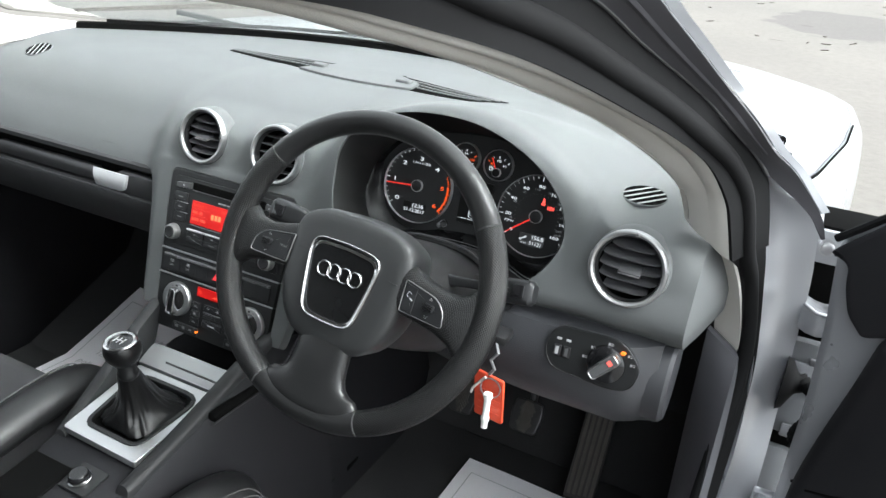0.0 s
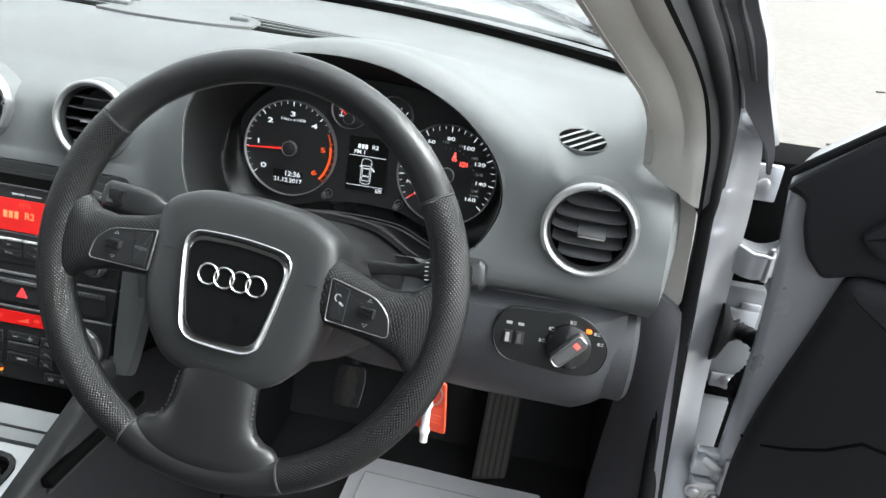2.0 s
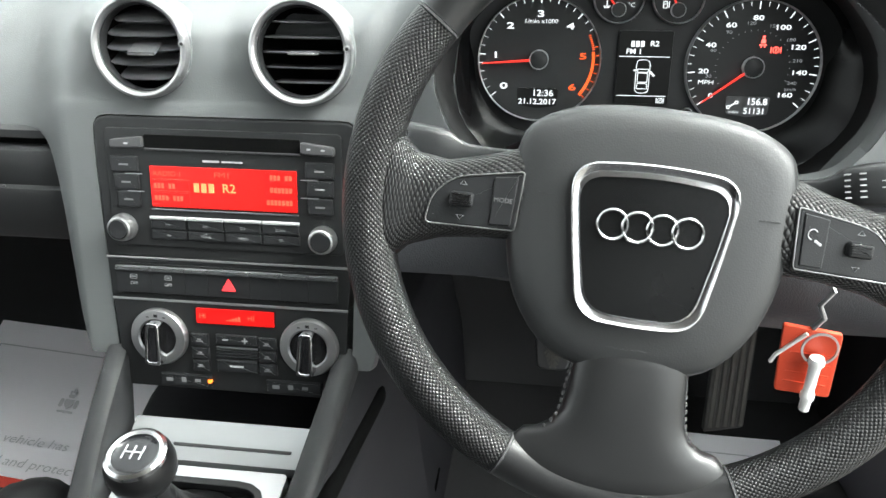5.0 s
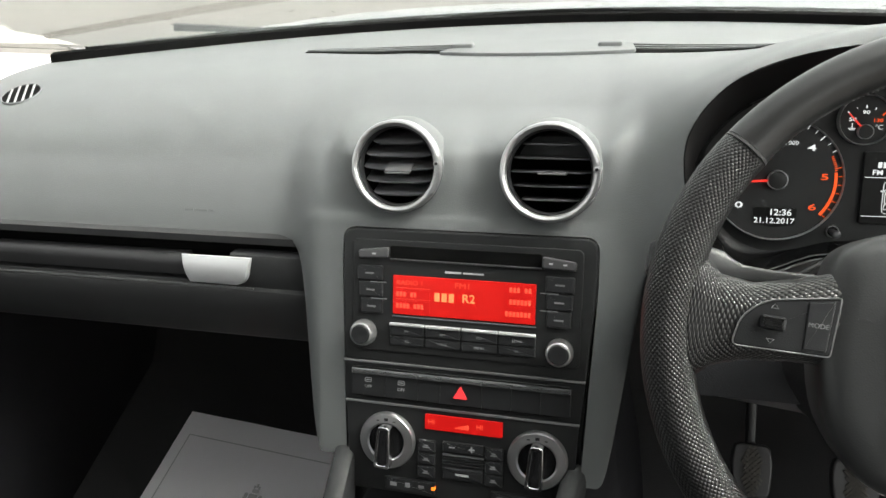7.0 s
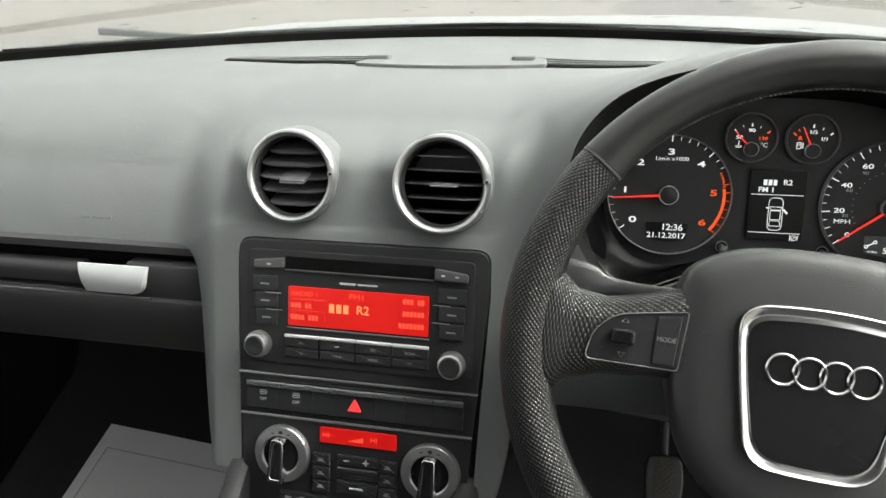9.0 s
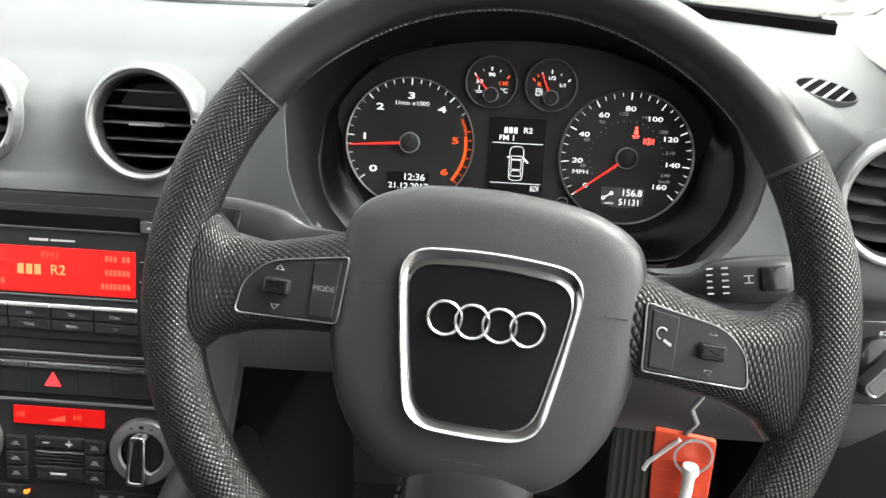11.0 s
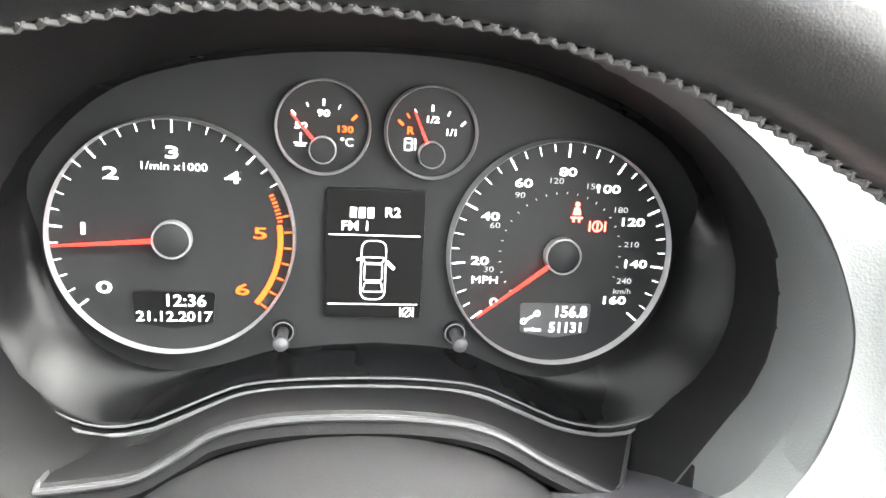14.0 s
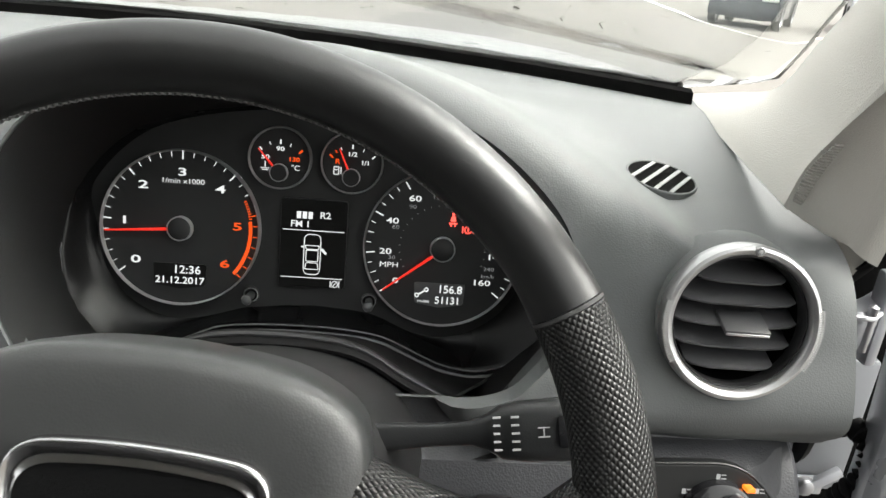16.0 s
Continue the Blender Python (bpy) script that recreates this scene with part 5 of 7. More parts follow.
def spoke(side):
    """A side spoke: from the hub out into the rim."""
    secs = [(0.045, 0.034, -0.026, 0.014), (0.075, 0.031, -0.027, 0.0145), (0.10, 0.0225, -0.0285, 0.0145), (0.125, 0.0165, -0.0320, 0.0145), (0.144, 0.019, -0.0390, 0.0150), (0.158, 0.032, -0.0540, 0.0150), (0.171, 0.050, -0.0740, 0.0130)]
    rings = []
    for x, vt, vb, th in secs:
        c, h = (vt + vb) / 2, (vt - vb) / 2
        rings.append([(side * x, c + h * abs(math.cos(b)) ** 0.7 * (1 if math.cos(b) > 0 else -1), -0.004 + th * abs(math.sin(b)) ** 0.7 * (1 if math.sin(b) > 0 else -1)) for b in [2 * math.pi * j / 24 for j in range(24)]])
    bms = loft(rings)
    uv = bms.loops.layers.uv.active
    for f in bms.faces:
        for lp in f.loops:
            q = lp[uv].uv
            lp[uv].uv = (q.x * 22, q.y * 20)
    sp = part("side_spoke", bms, M_GRIP, wheel, "perforated leather side spoke")
    pts = [(0.078, 0.0145), (0.119, 0.007), (0.131, -0.005), (0.134, -0.022), (0.080, -0.0205)]
    pts = [(side * a, b) for a, b in pts]
    out = rounded(pts, [0.002, 0.008, 0.006, 0.004, 0.002])
    part("switch_plate", prism(out, 0.002, 0.0118, 0.001), M_BUTTON, sp, "black steering wheel switch plate")
    part("switch_frame", frame_bm(inset(out, -0.0006), inset(out, 0.0002), 0.002, 0.0124), M_FRAME, sp, "thin silver frame")
    part("roller", moved(prism(rrect(0, 0, 0.014, 0.0085, 0.002), 0.010, 0.0165, 0.002), pose(side * 0.113, -0.0055, 0)), M_BUTTON, sp)
    for k in range(-2, 3):
        part("roller_rib", moved(box(-0.0058, 0.0058, -0.0003, 0.0003, -0.0004, 0.0005, 0), pose(side * 0.113, -0.0055 + 0.0014 * k, 0.0165)), M_SLOT, sp)
    part("end_key", prism(rounded([(side * 0.081, 0.0115), (side * 0.095, 0.0095), (side * 0.095, -0.0185), (side * 0.0825, -0.0182)], 0.001), 0.010, 0.0128, 0.0006), M_BUTTON, sp)
    if side < 0:
        lettering("switch_text", "MODE", 0.0040, M_PRINTDIM, sp, side * 0.0885, -0.0035, 0.0131)
    else:
        part("voice_mark", tube([(0.0868 + 0.0026 * math.cos(a), 0.0002 + 0.0030 * math.sin(a), 0.0131) for a in [radians(30 + 26 * k) for k in range(10)]], 0.0004, 6), M_PRINT, sp)
        part("voice_mark", join(*[moved(lathe([(0.0009, 0.0), (0.0009, 0.0003), (0.0, 0.0004)], 10), pose(0.0890 + 0.0013 * k, -0.0035 - 0.0008 * k, 0.0128)) for k in range(3)]), M_PRINT, sp)
    for v0, up in ((0.0028, 1), (-0.0150, -1)):
        part("arrow_mark", frame_bm([(side * 0.113 - 0.0026, v0), (side * 0.113 + 0.0026, v0), (side * 0.113, v0 + up * 0.0034)], [(side * 0.113 - 0.0015, v0 + up * 0.0006), (side * 0.113 + 0.0015, v0 + up * 0.0006), (side * 0.113, v0 + up * 0.0025)], 0.0112, 0.0121), M_PRINT, sp)


spoke(1)
spoke(-1)
rings = []
for vc, h, bow, th, wc in ((-0.070, 0.0330, 0.0, 0.0105, -0.002), (-0.092, 0.0345, 0.0, 0.0125, 0.0), (-0.112, 0.0355, 0.0, 0.0130, 0.0), (-0.126, 0.0375, 0.10, 0.0130, 0.0), (-0.138, 0.0425, 0.35, 0.0130, 0.0), (-0.148, 0.0510, 0.75, 0.0130, 0.0), (-0.1545, 0.0590, 1.0, 0.0128, 0.0003), (-0.1610, 0.0640, 1.0, 0.0124, 0.0008), (-0.1680, 0.0665, 1.0, 0.0122, 0.0012), (-0.1760, 0.0690, 1.0, 0.0110, 0.0)):
    row = []
    for j in range(40):
        b = 2 * math.pi * j / 40
        u = h * abs(math.cos(b)) ** 0.72 * (1 if math.cos(b) > 0 else -1)
        r = -vc - 0.0027
        v = vc + bow * (r - math.sqrt(r * r - u * u))
        row.append((u + 0.0012, v, wc + th * abs(math.sin(b)) ** 0.75 * (1 if math.sin(b) > 0 else -1)))
    rings.append(row)
part("lower_spoke", loft(rings), M_LEATHER, wheel, "smooth leather lower spoke", angle=80)

half = [(0.0, 0.061), (0.028, 0.0595), (0.050, 0.0555), (0.070, 0.045), (0.0775, 0.030), (0.0795, 0.0), (0.0775, -0.030), (0.069, -0.060), (0.050, -0.085), (0.025, -0.0955), (0.0, -0.0975)]
half = [(a * 1.035, b * 1.02) for a, b in half]
pad = [*half, *[(-a, b) for a, b in reversed(half[1:-1])]]
pad = [(p.x, p.y) for p in spline([(*p, 0) for p in [*pad, pad[0]]], 64)][:-1]
rings = []
for s, w in ((0.95, -0.055), (1.0, -0.040), (1.01, -0.006), (1.0, 0.001), (0.985, 0.0045), (0.955, 0.0072), (0.90, 0.0096), (0.80, 0.0113), (0.6, 0.0122), (0.3, 0.0125)):
    rings.append([(u * s, -0.012 + (v + 0.012) * s, w) for u, v in pad])
part("airbag_cover", loft(rings), M_HUB, wheel, "dark grey domed airbag cover", m=HUB_AT)
b_out = rounded([(-0.0452, -0.012), (-0.0497, 0.0265), (0.0, 0.0306), (0.0495, 0.0265), (0.0450, -0.012), (0.0354, -0.0654), (0.0, -0.0674), (-0.0354, -0.0654)], [0.05, 0.026, 0.03, 0.026, 0.05, 0.023, 0.03, 0.023], 8)
b_in = rounded([(-0.0393, -0.013), (-0.0434, 0.0175), (0.0, 0.0216), (0.0434, 0.0175), (0.0393, -0.013), (0.0300, -0.0590), (0.0, -0.0610), (-0.0300, -0.0590)], [0.05, 0.019, 0.03, 0.019, 0.05, 0.018, 0.03, 0.018], 8)


def between(f):
    """An outline part of the way from the badge's outer edge to its inner one."""
    return [(a[0] + (b[0] - a[0]) * f, a[1] + (b[1] - a[1]) * f) for a, b in zip(b_out, b_in)]


chrome_steps = ((0.0, 0.010), (0.0, 0.0150), (0.06, 0.0164), (0.16, 0.0168), (0.26, 0.0160), (0.55, 0.0148), (0.80, 0.0146), (0.90, 0.0154), (0.97, 0.0154), (1.0, 0.0140), (1.0, 0.011))
part("badge_frame", loft([[(x, y, w) for x, y in between(f)] for f, w in chrome_steps], loop=True), M_CHROME, wheel, "polished chrome badge frame", angle=50, m=HUB_AT)
part("badge_field", prism(inset(b_in, -0.001), 0.010, 0.0145, 0.0005), M_BADGE, wheel, "black badge field", m=HUB_AT)
for i in range(4):
    ring = lathe([(0.0078, 0.0140), (0.0078, 0.0158), (0.0086, 0.0166), (0.0094, 0.0158), (0.0094, 0.0140)], 36)
    part("emblem_ring", ring, M_CHROME, wheel, "chrome emblem ring", m=HUB_AT @ pose(-0.0213 + 0.0142 * i, -0.0075, 0.0004 * (i % 2)))
for s in (-1, 1):
    part("cover_seam", moved(box(-0.006, 0.006, -0.0004, 0.0004, -0.001, 0.0006, 0), pose(s * 0.0625, 0.004, 0.0122)), M_BLACK, wheel)
    for i in range(11):
        y = -0.098 - 0.0045 * i
        xx = s * (0.0345 + 0.0006 * i + (0.010 * max(0, (i - 6) / 4) ** 2))
        part("stitch", moved(box(-0.0008, 0.0008, -0.0013, 0.0013, -0.0004, 0.0005, 0), pose(xx, y, 0.0045, 0, s * 35, 8 * s)), M_THREAD, wheel)
part("airbag_mark", bars([(-0.016, -0.082, 0.006, 0.0008), (-0.008, -0.0825, 0.004, 0.001), (-0.002, -0.082, 0.009, 0.0008)], 0.0128), M_HUB, wheel)

# ---------------------------------------------------------------- steering column and stalks
col = thing("steering_column", pose(0.356, 0.332, 0.916, 65), "dark grey steering column shroud", "steering column")
rings = []
for w, rx, rt, rb in ((-0.045, 0.058, 0.052, 0.060), (-0.075, 0.070, 0.058, 0.075), (-0.11, 0.082, 0.060, 0.085), (-0.15, 0.095, 0.060, 0.090), (-0.21, 0.100, 0.058, 0.095), (-0.26, 0.095, 0.05, 0.09)):
    rings.append([(0.012 + rx * math.cos(b), -0.012 + (rt if math.sin(b) > 0 else rb) * math.sin(b), w) for b in [2 * math.pi * j / 40 for j in range(40)]])
part("shroud", loft(rings), M_TRIMBLACK, col)


def stalk(m, sgn, label):
    s = thing("column_stalk", m, label, "stalk", "column stalks")
    secs = [(0.0, 0.008, 0.006), (0.035, 0.0058, 0.0048), (0.055, 0.0062, 0.0052), (0.063, 0.0090, 0.0075), (0.070, 0.0135, 0.0112), (0.080, 0.0150, 0.0124), (0.100, 0.0158, 0.0130), (0.118, 0.0150, 0.0122), (0.1225, 0.0105, 0.0085)]
    rings = [[(sgn * x, h * abs(math.cos(b)) ** 0.5 * (1 if math.cos(b) > 0 else -1), t * abs(math.sin(b)) ** 0.5 * (1 if math.sin(b) > 0 else -1)) for b in [2 * math.pi * j / 20 for j in range(20)]] for x, h, t in secs]
    part("arm", loft(rings), M_BUTTON, s)
    for i in range(5 if sgn > 0 else 0):
        part("detent_mark", moved(box(-0.0020, 0.0020, -0.0005, 0.0005, -0.0004, 0.0005, 0), pose(sgn * 0.0680, -0.008 + 0.004 * i, 0.0103)), M_PRINT, s)
        part("detent_mark", moved(box(-0.0020, 0.0020, -0.0005, 0.0005, -0.0004, 0.0005, 0), pose(sgn * 0.0770, -0.008 + 0.004 * i, 0.0122)), M_PRINT, s)
    rk = part("rocker", moved(box(-0.008, 0.008, -0.008, 0.008, -0.002, 0.004, 0.0015), pose(sgn * 0.106, 0, 0.0125)), M_GLOSS, s)
    if sgn > 0:
        part("wiper_mark", moved(bars([(-0.003, -0.0025, 0.006, 0.0006), (-0.0003, -0.0025, 0.0006, 0.005), (-0.003, 0.002, 0.006, 0.0006)], 0.0004), pose(sgn * 0.091, 0, 0.0134)), M_PRINT, s)


stalk(pose(0.431, 0.430, 0.881, 60, 0, 0) @ pose(0, 0, 0, 0, -6, 6), 1, "black wiper stalk with white markings")
stalk(pose(0.290, 0.432, 0.898, 60, 0, 0) @ pose(0, 0, 0, 0, 6, -6), -1, "black indicator stalk with white markings")

# ---------------------------------------------------------------- knee panel and light switch
knee = thing("knee_panel", pose(0.47, 0.47, 0.80), "dark grey lower dashboard panel under the wheel", "dashboard panel")
kp = [(0.500, 0.862), (0.492, 0.846), (0.470, 0.838), (0.459, 0.815), (0.455, 0.780), (0.462, 0.750), (0.490, 0.715), (0.545, 0.680), (0.600, 0.655), (0.640, 0.640), (0.640, 0.70), (0.60, 0.80)]
rings = []
for x in (0.172, 0.20, 0.30, 0.42, 0.55, 0.66, 0.680, 0.692, 0.699):
    k = sstep(0.662, 0.702, x)
    rings.append([(x - 0.47, y - 0.47 + 0.03 * k * (1 if y < 0.6 else 0), z - 0.80 + (0.045 * (1 - sstep(0.2, 0.5, x)) if z < 0.76 else 0)) for y, z in kp])
part("panel", loft(rings), M_DASH_LOW, knee)
part("end_cap", moved(lathe([(0.058, -0.02), (0.058, 0.002), (0.053, 0.007), (0.0, 0.008)], 48), pose(0.238, 0.066, -0.024, 0, 90, 0) @ Matrix.Diagonal((1.05, 1.0, 1, 1))), M_DASH_LOW, knee, "rounded end cap")

lights = thing("light_switch", pose(0.643, 0.458, 0.813, 76), "black rotary headlight switch with silver grip", "light switch")
stad = rounded([(-0.080, 0.004), (-0.068, 0.033), (0.014, 0.036), (0.040, 0.006), (0.032, -0.021), (0.010, -0.027), (-0.068, -0.022)], [0.02, 0.014, 0.022, 0.02, 0.016, 0.02, 0.014], 5)
part("faceplate", prism(stad, -0.004, 0.0022, 0.001), M_PANEL, lights)
part("rim", frame_bm(inset(stad, -0.0014), inset(stad, 0.0002), -0.004, 0.0026), M_PANEL, lights)
kn = part("knob", lathe([(0.0235, 0.0), (0.0225, 0.006), (0.0195, 0.008), (0.0, 0.008)], 44), M_GLOSS, lights, m=pose(-0.001, 0.003, 0.002))
gp = rounded([(-0.0055, -0.019), (0.0055, -0.019), (0.0065, 0.019), (-0.0065, 0.019)], 0.004)
part("grip", moved(prism(gp, 0.007, 0.020, 0.002), pose(0, 0, 0, 0, 0, -42)), M_GREYBTN, kn)
part("grip_edge", moved(frame_bm(inset(gp, -0.0012), inset(gp, 0.0006), 0.007, 0.0203), pose(0, 0, 0, 0, 0, -42)), M_FRAME, kn, "chrome grip edge")
part("grip_light", moved(bars([(-0.003, 0.008, 0.006, 0.005)], 0.0206), pose(0, 0, 0, 0, 0, -42)), M_WARN, kn)
part("amber_light", prism(rrect(0.0165, 0.0225, 0.0055, 0.003, 0.001), 0.002, 0.0085, 0.0005), M_AMBER, lights)
for i, (u, v) in enumerate(((-0.020, 0.018), (-0.028, 0.004), (0.0, 0.028), (0.030, 0.010), (0.025, 0.020))):
    part("light_mark", bars([(u - 0.003, v - 0.0016, 0.0024, 0.0032), (u, v - 0.0015, 0.003, 0.0007), (u, v + 0.0008, 0.003, 0.0007)], 0.0026), M_PRINT, lights)
for u in (-0.063, -0.051):
    th = part("dimmer_wheel", prism(rrect(u, 0.002, 0.009, 0.014, 0.001), 0.0, 0.0045, 0.001), M_BLACK, lights)
    part("dimmer_mark", bars([(u - 0.002, -0.003, 0.004, 0.010)], 0.0048), M_PRINT if u < -0.06 else M_GREYBTN, th)
    part("light_mark", bars([(u - 0.003, 0.0155, 0.006, 0.003)], 0.0026), M_PRINT, lights)

# ---------------------------------------------------------------- key with tag
key = thing("key_fob", pose(0.508, 0.432, 0.80), "car key on steel ring with red plastic tag", "key")
part("ignition_key", box(-0.012, 0.012, 0.0, 0.03, 0.01, 0.022, 0.003), M_BLACK, key)
part("chain", tube([(0, 0.002, 0.012), (0.006, -0.004, 0.002), (-0.002, -0.006, -0.010), (0.004, -0.006, -0.022), (-0.002, -0.006, -0.032)], 0.0022, 8), M_STEEL, key)
part("split_ring", moved(lathe([(0.0125, -0.0008), (0.0141, -0.0008), (0.0141, 0.0008), (0.0125, 0.0008)], 36, closed=True), pose(0.004, -0.014, -0.046, 82)), M_STEEL, key, "steel split ring")
tagp = rounded([(-0.024, -0.031), (0.020, -0.034), (0.024, -0.098), (-0.018, -0.098)], 0.003)
part("tag", moved(prism(tagp, -0.002, 0.002, 0.001), pose(0, -0.006, 0, 90, 0, -8)), M_TAG, key, "red plastic tag with ribs")
for i in range(4):
    part("tag_rib", moved(box(-0.016, 0.016, -0.0006, 0.0006, 0.0, 0.0009, 0), pose(0.002, -0.0082, -0.056 - 0.010 * i, 90, 0, -8)), M_TAG, key)
part("white_whistle", moved(lathe([(0.0, 0.0), (0.0055, 0.001), (0.0065, 0.006), (0.0045, 0.010), (0.0042, 0.034), (0.0055, 0.036), (0.0055, 0.040), (0.0042, 0.043), (0.0042, 0.052), (0.0, 0.053)], 24), pose(0.003, -0.016, -0.052, 176, 0, 0)), M_WHITEPL, key, "white plastic cylinder")
part("white_cord", tube([(-0.006, -0.008, -0.036), (-0.016, -0.006, -0.050), (-0.024, -0.004, -0.062), (-0.026, -0.003, -0.070)], 0.0018, 8), M_WHITEPL, key)

# ---------------------------------------------------------------- pedals
def pedal(name, x, y, z, w, h, label, tilt=35, ribs=4):
    p = thing(name, pose(x, y, z, 90 - tilt), label, "pedal", "foot pedals")
    part("pad", prism(rounded([(-w * 0.42, -h / 2), (w * 0.42, -h / 2), (w / 2, h * 0.1), (w * 0.42, h / 2), (-w * 0.42, h / 2), (-w / 2, h * 0.1)], 0.010), -0.008, 0.005, 0.003), M_BLACK, p)
    for i in range(-ribs, ribs + 1):
        for a in (45, -45):
            part("rib", moved(box(-w * 0.45, w * 0.45, -0.0016, 0.0016, 0.004, 0.0085, 0), pose(0, i * h / (2 * ribs + 2), 0, 0, 0, a) @ Matrix.Diagonal((0.75 * (1 - abs(i) / (ribs + 2.2)), 1, 1, 1))), M_DUSTY, p)
    part("arm", box(-0.006, 0.006, h * 0.2, h * 0.2 + 0.22, -0.03, -0.008, 0.003), M_BLACK, p)


pedal("brake_pedal", 0.452, 0.80, 0.430, 0.062, 0.062, "worn black rubber brake pedal")
pedal("clutch_pedal", 0.322, 0.80, 0.430, 0.055, 0.072, "worn black rubber clutch pedal")
acc = thing("accelerator_pedal", pose(0.582, 0.806, 0.385, 71, 0, -3), "long worn ribbed rubber accelerator pedal", "pedal", "foot pedals")
part("pad", prism(rounded([(-0.030, -0.09), (0.026, -0.075), (0.028, 0.15), (-0.026, 0.15)], 0.005), -0.012, 0.003, 0.002), M_PEDAL, acc)
for i in range(5):
    x0 = -0.024 + 0.0105 * i
    part("rib", prism([(x0, -0.08 + 0.002 * i), (x0 + 0.006, -0.08 + 0.002 * i), (x0 + 0.0075, 0.145), (x0 + 0.0015, 0.145)], 0.002, 0.0055, 0.001), M_DUSTY, acc)

# ---------------------------------------------------------------- floor, footwells
floor = part("floor", join(box(-0.78, 0.78, -1.6, 1.02, 0.20, 0.262, 0.004), box(-0.76, 0.76, 1.00, 1.06, 0.26, 0.93, 0.004), moved(box(-0.76, 0.76, -0.02, 0.02, 0.0, 0.34, 0.004), pose(0, 0.90, 0.26, -40))), M_CARPET)
tagged(floor, "black carpeted car floor and bulkhead", "floor", kind="structure")
side_l = part("wall_left", join(box(-0.82, -0.765, -1.6, 1.05, 0.20, 0.93, 0.01), box(-0.80, -0.765, -0.60, -0.45, 0.93, 1.30, 0.01), box(-0.80, -0.765, -1.6, -1.15, 0.93, 1.30, 0.01)), M_DOORTRIM)
tagged(side_l, "charcoal trim of the far door side", "wall", kind="structure")
side_r = part("wall_right", join(box(0.752, 0.772, 0.70, 1.06, 0.25, 0.785, 0.006), box(0.746, 0.771, 0.668, 1.06, 0.78, 0.95, 0.002), box(0.765, 0.82, -1.6, -0.62, 0.20, 0.93, 0.01), box(0.70, 0.78, -1.6, -0.61, 0.92, 1.33, 0.01)), M_DOORTRIM)
tagged(side_r, "charcoal trim behind the driver door", "wall", kind="structure")
rear = part("wall_rear", box(-0.80, 0.80, -1.66, -1.60, 0.20, 1.26, 0.01), M_DOORTRIM)
tagged(rear, "dark rear wall of the cabin", "wall", kind="structure")
roof_rings = []
for y, z in ((0.24, 1.300), (0.1, 1.335), (-0.3, 1.365), (-0.9, 1.36), (-1.4, 1.31), (-1.66, 1.22)):
    roof_rings.append([(x, y, z - 0.045 * abs(x / 0.55) ** 3) for x in (np.linspace(-0.535, 0.535, 13) if y > -0.2 else np.linspace(-0.56, 0.56, 13))] + [(x, y + 0.01, z + 0.03 - 0.045 * abs(x / 0.55) ** 3) for x in np.linspace(0.535, -0.535, 13)])
tagged(part("ceiling", loft(roof_rings), M_HEAD), "light grey cloth headliner", "ceiling", kind="structure")

toe = part("toe_board", loft([[(x, 0.615, 0.255), (x, 0.95, 0.392), (x, 1.02, 0.50), (x, 1.02, 0.25)] for x in (-0.765, -0.15)]), M_CARPET)
tagged(toe, "black carpeted sloping toe board", "floor", kind="structure")

